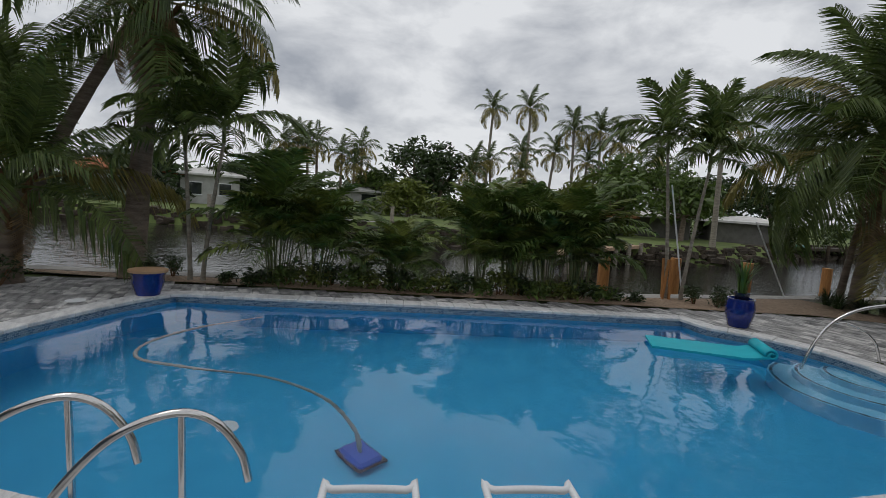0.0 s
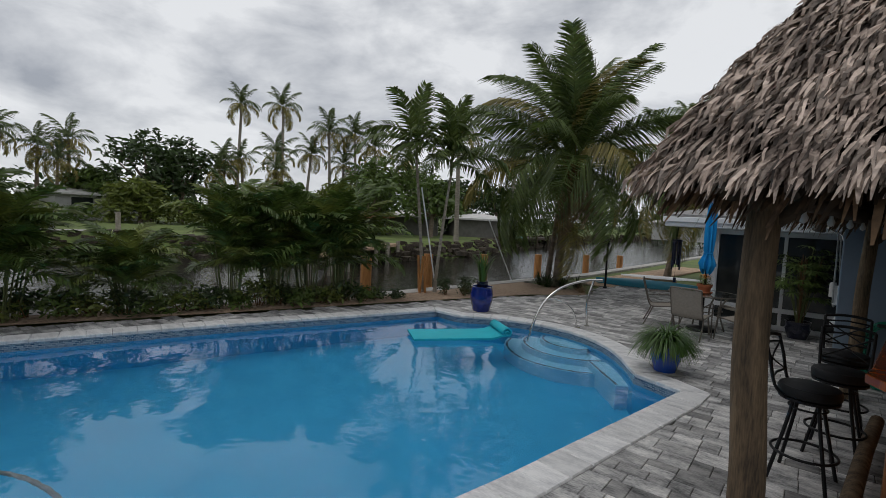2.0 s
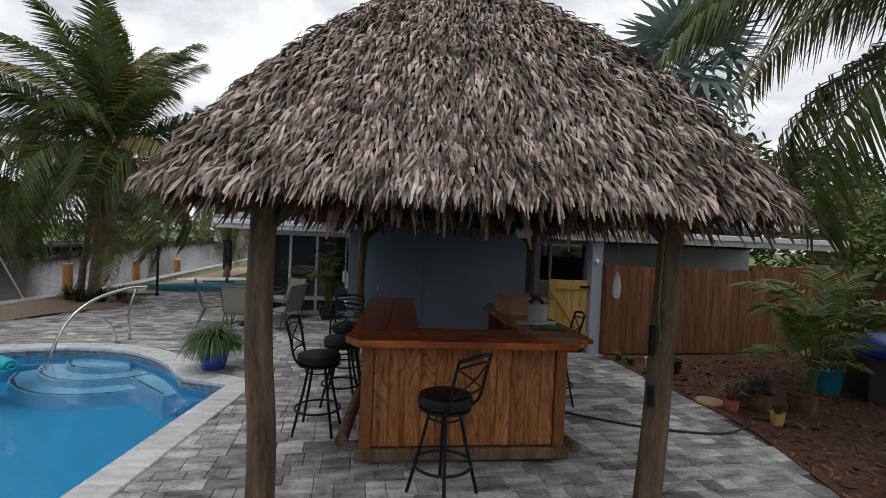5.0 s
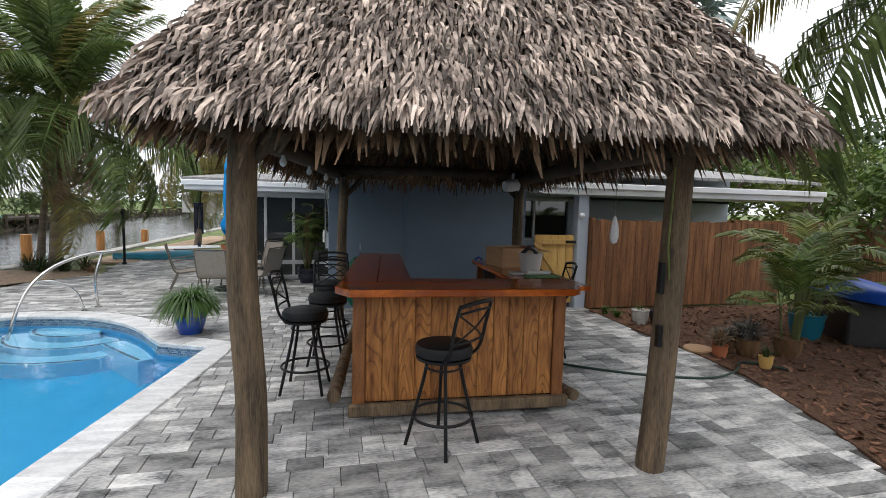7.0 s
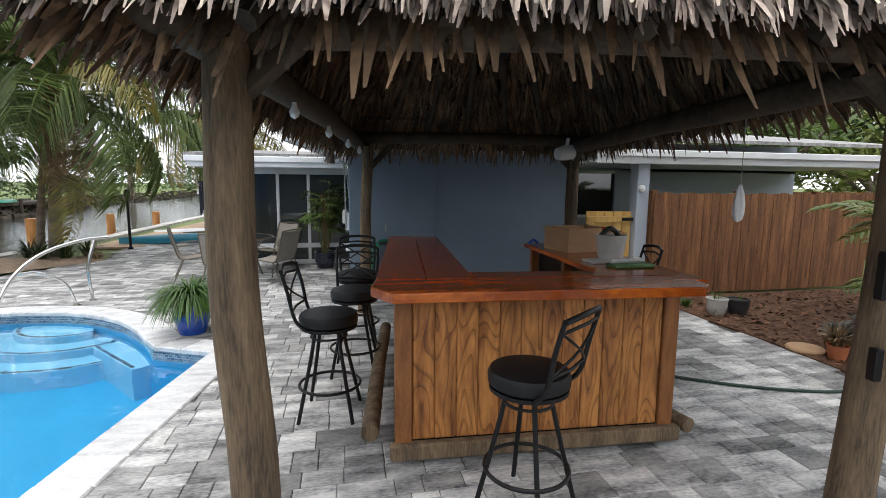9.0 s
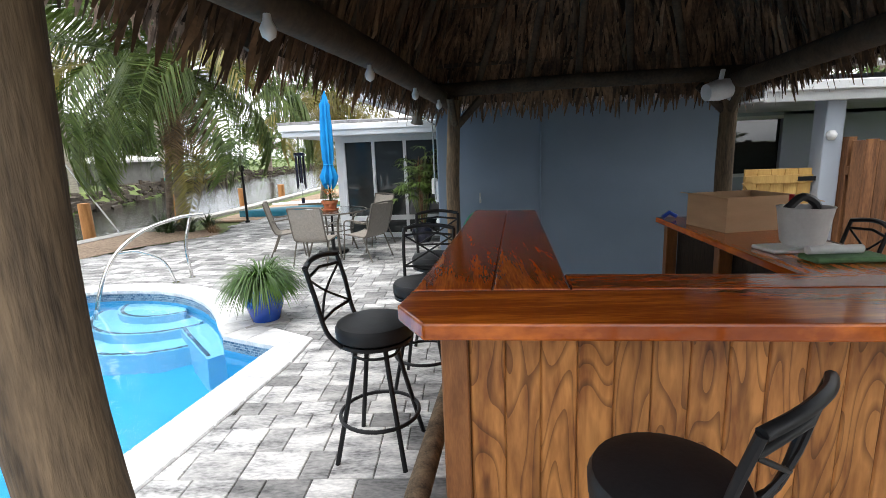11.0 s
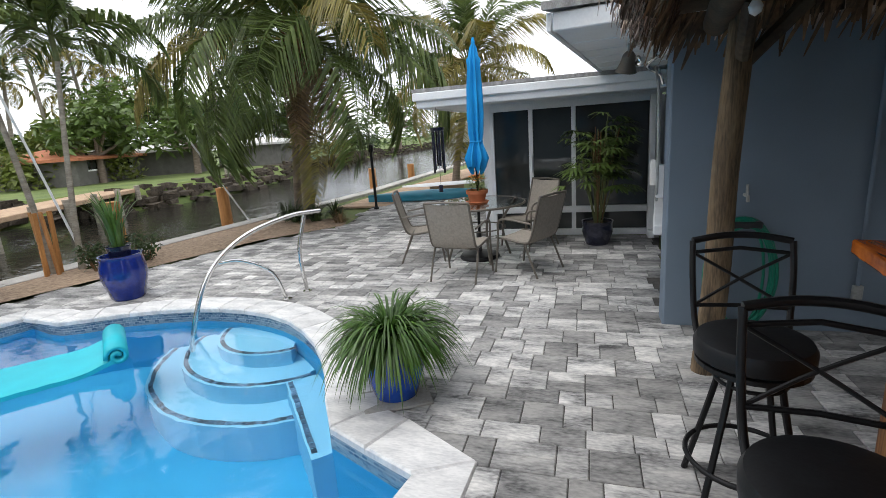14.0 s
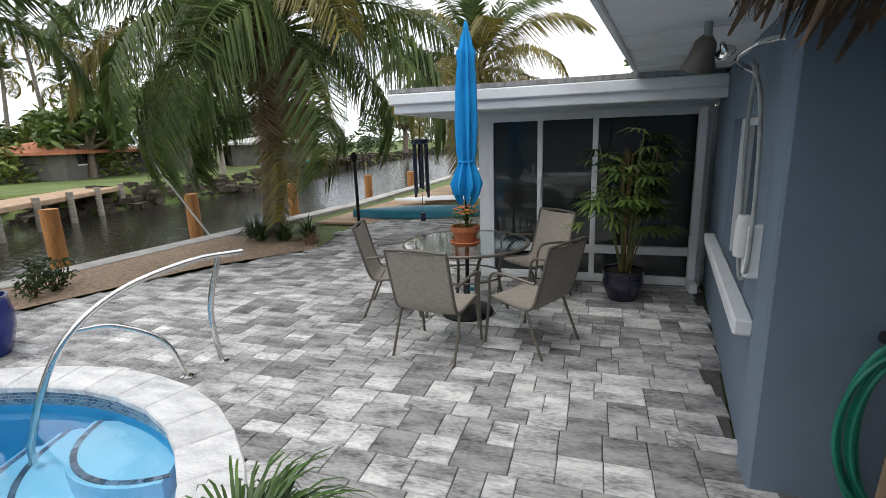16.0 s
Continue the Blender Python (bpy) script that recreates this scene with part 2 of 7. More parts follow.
M_UMB = material("azure_canvas", (0.006, 0.30, 0.66), (0.004, 0.235, 0.56), rough=0.8, scale=6, fine=120, bump=0.002)
M_TEAL = material("teal_foam", (0.012, 0.46, 0.56), (0.010, 0.40, 0.50), rough=0.55, scale=5, fine=90, bump=0.002)
M_KAYAK = material("teal_plastic", (0.015, 0.19, 0.27), (0.010, 0.14, 0.21), rough=0.4, scale=3, fine=40)
M_SLING = material("taupe_mesh", (0.33, 0.295, 0.25), (0.24, 0.21, 0.18), rough=0.85, scale=40, fine=400, bump=0.001)
M_BRONZE = material("taupe_metal", (0.17, 0.15, 0.125), (0.12, 0.105, 0.09), rough=0.45, metal=0.4, scale=6, fine=80)
M_GREENHOSE = material("green_hose", (0.008, 0.20, 0.125), (0.006, 0.14, 0.09), rough=0.4, scale=8, fine=60)
M_DARKHOSE = material("dark_hose", (0.02, 0.05, 0.035), (0.012, 0.03, 0.02), rough=0.5, scale=8, fine=60)
M_CARD = material("cardboard", (0.46, 0.29, 0.165), (0.38, 0.235, 0.13), rough=0.85, scale=4, fine=90, stretch=(1, 1, 4))
M_GREYPLASTIC = material("pale_grey_plastic", (0.62, 0.61, 0.59), (0.52, 0.51, 0.49), rough=0.5, scale=5, fine=60)
M_TOWEL = material("green_cloth", (0.10, 0.19, 0.085), (0.06, 0.12, 0.05), rough=0.95, scale=14, fine=160, bump=0.004)
M_BLUEPLASTIC = material("blue_plastic", (0.01, 0.09, 0.52), (0.008, 0.06, 0.40), rough=0.4, scale=4, fine=60)
M_HOSEGREY = material("grey_hose", (0.36, 0.37, 0.36), (0.22, 0.23, 0.22), rough=0.5, scale=14, fine=60)
M_RED = material("red_plastic", (0.6, 0.02, 0.02), (0.45, 0.015, 0.015), rough=0.4)
M_TRUNK = material("palm_trunk", (0.27, 0.215, 0.17), (0.12, 0.09, 0.068), rough=0.9, scale=3, fine=24, stretch=(1, 1, 5), bump=0.02, vary=0.12)
M_TRUNK_PALE = material("pale_palm_trunk", (0.36, 0.325, 0.27), (0.19, 0.165, 0.13), rough=0.9, scale=3, fine=24, stretch=(1, 1, 5), bump=0.015, vary=0.12)
M_BOOT = material("brown_palm_fibre", (0.20, 0.11, 0.05), (0.08, 0.042, 0.02), rough=0.95, scale=6, fine=50, stretch=(3, 3, 1), bump=0.01)
M_FROND = leaf_material("coconut_frond", (0.135, 0.178, 0.046), (0.055, 0.092, 0.022), trans=0.3)
M_FROND_Y = leaf_material("yellowing_frond", (0.26, 0.21, 0.05), (0.13, 0.125, 0.03))
M_FROND_FAR = leaf_material("far_frond", (0.12, 0.155, 0.055), (0.055, 0.085, 0.03))
M_LEAF = leaf_material("shrub_leaf", (0.13, 0.19, 0.042), (0.05, 0.09, 0.018))
M_LEAF_D = leaf_material("dark_leaf", (0.055, 0.09, 0.026), (0.020, 0.040, 0.010))
M_LEAF_Y = leaf_material("yellow_green_leaf", (0.20, 0.23, 0.05), (0.085, 0.12, 0.024))
M_STRAP = leaf_material("strap_leaf", (0.10, 0.185, 0.036), (0.036, 0.085, 0.016), rough=0.35)
M_SUCC = leaf_material("grey_succulent_leaf", (0.20, 0.20, 0.17), (0.09, 0.085, 0.075))
M_DRY = leaf_material("dry_leaf", (0.28, 0.185, 0.095), (0.14, 0.085, 0.045))
M_CANE = material("green_cane", (0.13, 0.16, 0.05), (0.09, 0.10, 0.04), rough=0.6)
M_ORANGE = material("orange_petal", (0.85, 0.28, 0.02), (0.75, 0.18, 0.01), rough=0.6)
M_GLASS = material("dark_window_glass", (0.03, 0.035, 0.035), (0.025, 0.03, 0.03), rough=0.03, spec=0.8)
M_TABLEGLASS = material("table_glass", (0.80, 0.88, 0.86), (0.80, 0.88, 0.86), rough=0.04, trans=1.0)
M_CANAL = water_material("canal_water", 0.026, 3.0, (0.020, 0.020, 0.016), stretch=(1, 1.6, 1), rough=0.03)
M_POOLWATER = water_material("pool_water", 0.011, 1.9, (0.86, 0.96, 1.0))
M_POOLWATER.node_tree.nodes["Principled BSDF"].inputs["Transmission Weight"].default_value = 1.0
M_FARWALL = material("far_house_wall", (0.50, 0.50, 0.48), (0.38, 0.38, 0.36), rough=0.8, scale=2, fine=30, vary=0.08)
M_FARROOF = material("far_roof", (0.62, 0.61, 0.59), (0.45, 0.44, 0.42), rough=0.8, scale=2, fine=30, vary=0.1)
M_ORANGEROOF = material("orange_tile_roof", (0.50, 0.20, 0.10), (0.36, 0.13, 0.065), rough=0.8, scale=4, fine=30)
M_DARKPLASTIC = material("dark_plastic", (0.03, 0.03, 0.032), (0.02, 0.02, 0.022), rough=0.5)
M_STEPTILE = material("step_tile", (0.16, 0.26, 0.36), (0.03, 0.08, 0.16), rough=0.3, island=0.6, scale=40)
M_TILE = bpy.data.materials.new("waterline_mosaic")
M_TILE.use_nodes = True


def mosaic(m):
    n, l = m.node_tree.nodes, m.node_tree.links
    p = n["Principled BSDF"]
    co, br, mp = n.new("ShaderNodeUVMap"), n.new("ShaderNodeTexBrick"), n.new("ShaderNodeMapping")
    l.new(co.outputs["UV"], mp.inputs["Vector"])
    l.new(mp.outputs["Vector"], br.inputs["Vector"])
    br.inputs["Color1"].default_value, br.inputs["Color2"].default_value = (0.05, 0.11, 0.19, 1), (0.26, 0.33, 0.39, 1)
    br.inputs["Mortar"].default_value, br.inputs["Mortar Size"].default_value = (0.45, 0.48, 0.5, 1), 0.0025
    br.inputs["Scale"].default_value, br.inputs["Brick Width"].default_value, br.inputs["Row Height"].default_value = 1.0, 0.05, 0.025
    l.new(br.outputs["Color"], p.inputs["Base Color"])
    p.inputs["Roughness"].default_value = 0.2


mosaic(M_TILE)


# ---- mesh tools ----
class Shape:
    """A mesh in the making: corners and faces in plain lists."""

    def __init__(self):
        self.v, self.f = [], []

    def add(self, verts, faces):
        k = len(self.v)
        self.v += [tuple(p) for p in verts]
        self.f += [tuple(i + k for i in face) for face in faces]
        return self

    def box(self, x0, x1, y0, y1, z0, z1, c=0.0, m=None):
        """A box with its edges cut back by c."""
        if c <= 0:
            p = [(x, y, z) for z in (z0, z1) for y in (y0, y1) for x in (x0, x1)]
            f = [(0, 2, 3, 1), (4, 5, 7, 6), (0, 1, 5, 4), (2, 6, 7, 3), (0, 4, 6, 2), (1, 3, 7, 5)]
        else:
            p = []
            lo, hi = (x0, y0, z0), (x1, y1, z1)
            for cz in (0, 1):
                for cy in (0, 1):
                    for cx in (0, 1):
                        corner = [(lo, hi)[s][i] for i, s in enumerate((cx, cy, cz))]
                        inward = [c if s == 0 else -c for s in (cx, cy, cz)]
                        for keep in range(3):
                            p.append([corner[i] + (0 if i == keep else inward[i]) for i in range(3)])
            ix = lambda cx, cy, cz, a: (cz * 4 + cy * 2 + cx) * 3 + a
            f = []
            for a in range(3):
                o1, o2 = (a + 1) % 3, (a + 2) % 3
                for s in (0, 1):
                    ring = []
                    for u, w in ((0, 0), (1, 0), (1, 1), (0, 1)):
                        k = [0, 0, 0]
                        k[a], k[o1], k[o2] = s, u, w
                        ring.append(ix(*k, a))
                    f.append(ring if s else ring[::-1])
                for u in (0, 1):
                    for w in (0, 1):
                        k0, k1 = [0, 0, 0], [0, 0, 0]
                        k0[a], k0[o1], k0[o2] = 0, u, w
                        k1[a], k1[o1], k1[o2] = 1, u, w
                        q = [ix(*k0, o1), ix(*k1, o1), ix(*k1, o2), ix(*k0, o2)]
                        f.append(q if (u + w) % 2 else q[::-1])
            for k in range(8):
                t3 = [k * 3, k * 3 + 1, k * 3 + 2]
                odd = (k & 1) + (k >> 1 & 1) + (k >> 2 & 1)
                f.append(t3 if odd % 2 else t3[::-1])
        if m is not None:
            p = [m @ Vector(q) for q in p]
        return self.add(p, f)

    def tube(self, path, r, n=10, ends=True):
        """A round bar along path; r is one radius or one for each point."""
        path = [Vector(p) for p in path]
        rs = r if isinstance(r, (list, tuple)) else [r] * len(path)
        k, ring = len(self.v), None
        up = Vector((0.13, 0.21, 1.0))
        for i, p in enumerate(path):
            t = (path[min(i + 1, len(path) - 1)] - path[max(i - 1, 0)]).normalized()
            if ring is None:
                if abs(t.dot(up.normalized())) > 0.9:
                    up = Vector((1, 0.1, 0))
                side = t.cross(up).normalized()
            else:
                side = (side - t * side.dot(t)).normalized()
            other = t.cross(side)
            ring = [p + (side * math.cos(a) + other * math.sin(a)) * rs[i] for a in (2 * math.pi * j / n for j in range(n))]
            self.v += [tuple(q) for q in ring]
        for i in range(len(path) - 1):
            for j in range(n):
                a, b = k + i * n + j, k + i * n + (j + 1) % n
                self.f.append((a, b, b + n, a + n))
        if ends:
            self.f.append(tuple(range(k + n - 1, k - 1, -1)))
            self.f.append(tuple(range(k + (len(path) - 1) * n, k + len(path) * n)))
        return self

    def lathe(self, profile, n=28, centre=(0, 0), closed=False):
        """Turned from rows of (radius, height)."""
        k = len(self.v)
        for r, z in profile:
            for j in range(n):
                a = 2 * math.pi * j / n
                self.v.append((centre[0] + r * math.cos(a), centre[1] + r * math.sin(a), z))
        for i in range(len(profile) - 1):
            for j in range(n):
                a, b = k + i * n + j, k + i * n + (j + 1) % n
                self.f.append((a, b, b + n, a + n))
        if profile[0][0] > 0.001:
            self.f.append(tuple(range(k + n - 1, k - 1, -1)))
        if profile[-1][0] > 0.001:
            self.f.append(tuple(range(k + (len(profile) - 1) * n, k + len(profile) * n)))
        return self

    def prism(self, outline, z0, z1):
        n = len(outline)
        k = len(self.v)
        self.v += [(x, y, z0) for x, y in outline] + [(x, y, z1) for x, y in outline]
        self.f += [tuple(k + i for i in range(n - 1, -1, -1)), tuple(k + n + i for i in range(n))]
        self.f += [(k + i, k + (i + 1) % n, k + n + (i + 1) % n, k + n + i) for i in range(n)]
        return self

    def blade(self, points, widths, across):
        """A flat leaf along points, with a width at each and the direction across it."""
        k = len(self.v)
        for p, w in zip(points, widths):
            self.v += [tuple(p - across * (w / 2)), tuple(p + across * (w / 2))]
        for i in range(len(points) - 1):
            self.f.append((k + 2 * i, k + 2 * i + 1, k + 2 * i + 3, k + 2 * i + 2))
        return self

    def mesh(self, name, mat, smooth=False):
        me = bpy.data.meshes.new(name)
        me.from_pydata(self.v, [], self.f)
        me.materials.append(mat)
        if smooth:
            me.polygons.foreach_set("use_smooth", [True] * len(me.polygons))
            me.update()
            me.set_sharp_from_angle(angle=radians(45))
        me.update()
        return me


def part(name, shape, mat, parent=None, label="", smooth=False, m=None):
    data = shape if isinstance(shape, bpy.types.Mesh) else shape.mesh(name, mat, smooth)
    ob = new(name, data)
    ob.parent = parent
    if m is not None:
        ob.matrix_basis = m
    return tagged(ob, label=label)


def thing(name, m, label, category, group="", kind=""):
    ob = new(name)
    ob.empty_display_size = 0.1
    ob.matrix_basis = m
    return tagged(ob, label, category, group, kind)


def structure(name, shape, mat, label, category="", smooth=False, m=None, kind="structure"):
    ob = part(name, shape, mat, None, "", smooth, m)
    return tagged(ob, label, category or name.split("_")[0], "", kind)


def rnd(a, b):
    return random.uniform(a, b)


def arc(centre, r, a0, a1, n, z=0.0):
    return [(centre[0] + r * math.cos(radians(a0 + (a1 - a0) * i / n)), centre[1] + r * math.sin(radians(a0 + (a1 - a0) * i / n)), z) for i in range(n + 1)]


def smooth_path(points, n=6):
    """A soft curve through points (Catmull-Rom)."""
    p = [Vector(q) for q in points]
    p = [2 * p[0] - p[1]] + p + [2 * p[-1] - p[-2]]
    out = []
    for i in range(1, len(p) - 2):
        for j in range(n):
            t = j / n
            out.append(0.5 * ((2 * p[i]) + (p[i + 1] - p[i - 1]) * t + (2 * p[i - 1] - 5 * p[i] + 4 * p[i + 1] - p[i + 2]) * t * t + (3 * p[i] - p[i - 1] - 3 * p[i + 1] + p[i + 2]) * t ** 3))
    out.append(p[-2])
    return out


def inside(x, y, poly):
    hit, n = False, len(poly)
    for i in range(n):
        (x0, y0), (x1, y1) = poly[i], poly[(i + 1) % n]
        if (y0 > y) != (y1 > y) and x < (x1 - x0) * (y - y0) / (y1 - y0) + x0:
            hit = not hit
    return hit


def away(x, y, poly):
    """Distance from a point to an outline."""
    best = 1e9
    p = Vector((x, y))
    for i in range(len(poly)):
        a, b = Vector(poly[i]), Vector(poly[(i + 1) % len(poly)])
        t = max(0, min(1, (p - a).dot(b - a) / (b - a).length_squared))
        best = min(best, (p - a - (b - a) * t).length)
    return best


# ---- plan ----
WATER = -1.05
POOL_RIGHT = smooth_path([(-0.88, 6.17, 0), (-1.22, 4.3, 0), (-1.52, 2.65, 0), (-1.95, 1.0, 0), (-2.45, -0.3, 0), (-3.05, -1.3, 0), (-3.7, -2.05, 0), (-4.6, -2.6, 0), (-5.6, -2.8, 0), (-6.7, -2.5, 0), (-7.6, -1.9, 0), (-8.2, -1.45, 0), (-8.75, -0.85, 0)], 3)
POOL_FAR = smooth_path([(-8.75, -0.85, 0), (-8.15, 0.85, 0), (-7.15, 4.0, 0), (-5.80, 7.68, 0)], 3)[1:]
POOL_BAY = smooth_path([(-5.80, 7.68, 0), (-5.22, 7.58, 0), (-4.72, 7.88, 0), (-4.1, 8.1, 0), (-3.5, 8.14, 0), (-2.9, 8.0, 0), (-2.38, 7.66, 0), (-1.98, 7.22, 0), (-1.72, 6.82, 0), (-1.54, 6.48, 0)], 3)[1:]
POOL = [(p[0], p[1]) for p in POOL_RIGHT + POOL_FAR + POOL_BAY]
NEAR_BANK = [(-16.5, -40), (-13.9, -12), (-10.95, -1.6), (-9.1, 3.9), (-7.75, 8.6), (-7.4, 11.5), (-7.0, 14.5), (-6.6, 17.5), (-6.0, 60), (-6.0, 900)]
FAR_BANK = [(-75, -400), (-62, -60), (-44, -16), (-38, -2), (-34, 9), (-25, 17), (-21.5, 24), (-22, 31), (-26, 45), (-29, 70), (-32, 140), (-36, 900)]


def bank_x(y, line):
    for (x0, y0), (x1, y1) in zip(line, line[1:]):
        if y0 <= y <= y1:
            return x0 + (x1 - x0) * (y - y0) / (y1 - y0)
    return line[0][0] if y < line[0][1] else line[-1][0]


# ---- ground: one sheet with the canal's trench and the pool's hole ----
def ground():
    bm = bmesh.new()
    # near side, with the pool's outline cut out
    outer = [(900, -400), (900, 900)] + [(x, y) for x, y in reversed(NEAR_BANK)] + [(-30, -400)]
    edges = []
    for ring in (outer, POOL):
        vs = [bm.verts.new((x, y, -0.06)) for x, y in ring]
        edges += [bm.edges.new((vs[i], vs[(i + 1) % len(vs)])) for i in range(len(vs))]
    bmesh.ops.triangle_fill(bm, use_beauty=True, use_dissolve=False, edges=edges)
    bm.normal_update()
    for f in bm.faces:
        if f.normal.z < 0:
            f.normal_flip()
    near = [(-30, -400)] + NEAR_BANK
    ys = sorted({y for _, y in near} | {y for _, y in FAR_BANK})
    def wall(line, x_off, z0, z1, flip):
        vs0 = [bm.verts.new((x, y, z0)) for x, y in line]
        vs1 = [bm.verts.new((x + x_off, y, z1)) for x, y in line]
        for i in range(len(line) - 1):
            q = (vs0[i], vs0[i + 1], vs1[i + 1], vs1[i])
            bm.faces.new(q if flip else q[::-1])
    wall(near, 0.0, -0.06, -4.0, False)
    wall(FAR_BANK, 1.6, -0.02, -1.6, True)
    wall([(x + 1.6, y) for x, y in FAR_BANK], 0.6, -1.6, -4.0, True)
    bed = [bm.verts.new((bank_x(y, near) if k else bank_x(y, FAR_BANK) + 2.2, y, -4.0)) for y in ys for k in (0, 1)]
    for i in range(len(ys) - 1):
        bm.faces.new((bed[2 * i], bed[2 * i + 1], bed[2 * i + 3], bed[2 * i + 2]))
    top = [bm.verts.new((x, y, -0.02)) for x, y in FAR_BANK]
    back = [bm.verts.new((-900, y, 0.3)) for _, y in FAR_BANK]
    for i in range(len(top) - 1):
        bm.faces.new((back[i], top[i], top[i + 1], back[i + 1]))
    me = bpy.data.meshes.new("ground")
    bm.to_mesh(me)
    bm.free()
    me.materials.append(M_GRASS)
    return tagged(new("ground", me), "lawn and earth ground running on both banks of the canal", "ground", "", "structure")


ground()
canal = Shape()
ys = [-400, -150, -60, -30, -12, 0, 10, 20, 30, 45, 70, 140, 400, 900]
for i in range(len(ys) - 1):
    a, b = ys[i], ys[i + 1]
    canal.add([(bank_x(a, FAR_BANK) - 1, a, WATER), (bank_x(a, NEAR_BANK) + (0 if a > -41 else -10), a, WATER), (bank_x(b, NEAR_BANK) + (0 if b > -41 else -10), b, WATER), (bank_x(b, FAR_BANK) - 1, b, WATER)], [(0, 1, 2, 3)])
structure("canal_water", canal, M_CANAL, "dark rippled canal water between the seawalls", "water")

# seawall with its concrete cap
line = [p for p in NEAR_BANK if -13 < p[1] < 61]
cap, face = Shape(), Shape()
for (x0, y0), (x1, y1) in zip(line, line[1:]):
    d = Vector((x1 - x0, y1 - y0)).normalized()
    nrm = Vector((-d.y, d.x))
    q = [(x0 - nrm.x * 0.20, y0 - nrm.y * 0.20), (x1 - nrm.x * 0.20, y1 - nrm.y * 0.20), (x1 + nrm.x * 0.22, y1 + nrm.y * 0.22), (x0 + nrm.x * 0.22, y0 + nrm.y * 0.22)]
    cap.prism(q, -0.22, 0.02)
    q = [(x0 + nrm.x * 0.01, y0 + nrm.y * 0.01), (x1 + nrm.x * 0.01, y1 + nrm.y * 0.01), (x1 + nrm.x * 0.12, y1 + nrm.y * 0.12), (x0 + nrm.x * 0.12, y0 + nrm.y * 0.12)]
    face.prism(q, -3.9, -0.2)
structure("seawall_cap", cap, M_CONC, "pale concrete cap along the top of the seawall", "seawall")
structure("seawall_face", face, M_CONC, "stained concrete seawall face above the canal", "seawall")

# rocky far bank
rocks = Shape()
for i in range(1500):
    y = rnd(-60, 130)
    x = bank_x(y, FAR_BANK) + rnd(-0.2, 1.5)
    t = (x - bank_x(y, FAR_BANK)) / 1.6
    s = rnd(0.08, 0.28)
    z = -0.1 - t * 1.1
    base = [(x + dx * s, y + dy * s * 1.4, z + dz * s * 0.6) for dx in (-1, 1) for dy in (-1, 1) for dz in (-1, 1)]
    base = [(p[0] + rnd(-.3, .3) * s, p[1] + rnd(-.3, .3) * s, p[2] + rnd(-.3, .3) * s) for p in base]
    rocks.add(base, [(0, 1, 3, 2), (4, 6, 7, 5), (0, 4, 5, 1), (2, 3, 7, 6), (0, 2, 6, 4), (1, 5, 7, 3)])
structure("bank_rocks", rocks, M_ROCK, "dark rocks and roots along the far bank", "rocks", kind="stuff")

# ---- pool ----
def pool_shell():
    shell, tile = Shape(), Shape()
    n = len(POOL)
    for i in range(n):
        (x0, y0), (x1, y1) = POOL[i], POOL[(i + 1) % n]
        shell.add([(x0, y0, -0.20), (x1, y1, -0.20), (x1, y1, -1.45), (x0, y0, -1.45)], [(0, 1, 2, 3)])
    floor_k = len(shell.v)
    shell.v += [(x, y, -1.45) for x, y in POOL]
    shell.f.append(tuple(range(floor_k, floor_k + n)))
    return shell


structure("pool_basin", pool_shell(), M_PLASTER, "blue plaster basin of the freeform swimming pool", "pool")
tile_me = bpy.data.meshes.new("waterline_tile")
tv, tf, tu, run = [], [], [], 0.0
for i in range(len(POOL)):
    (x0, y0), (x1, y1) = POOL[i], POOL[(i + 1) % len(POOL)]
    k, step = len(tv), math.hypot(x1 - x0, y1 - y0)
    tv += [(x0, y0, -0.03), (x1, y1, -0.03), (x1, y1, -0.20), (x0, y0, -0.20)]
    tf.append((k, k + 1, k + 2, k + 3))
    tu += [(run, 0.17), (run + step, 0.17), (run + step, 0), (run, 0)]
    run += step
tile_me.from_pydata(tv, [], tf)
uv = tile_me.uv_layers.new(name="UVMap")
for i, c in enumerate(tu):
    uv.data[i].uv = c
tile_me.materials.append(M_TILE)
structure("waterline_tile", tile_me, M_TILE, "band of small blue and grey mosaic tiles at the waterline", "tile")
pool_water = Shape()
pool_water.v = [(x, y, -0.12) for x, y in POOL]
pool_water.f = [tuple(range(len(POOL)))]
if sum(a[0] * b[1] - b[0] * a[1] for a, b in zip(POOL, POOL[1:] + POOL[:1])) < 0:
    pool_water.f = [tuple(reversed(pool_water.f[0]))]
pw = structure("pool_water", pool_water, M_POOLWATER, "clear blue pool water with light ripples", "water")
pw.visible_shadow = False
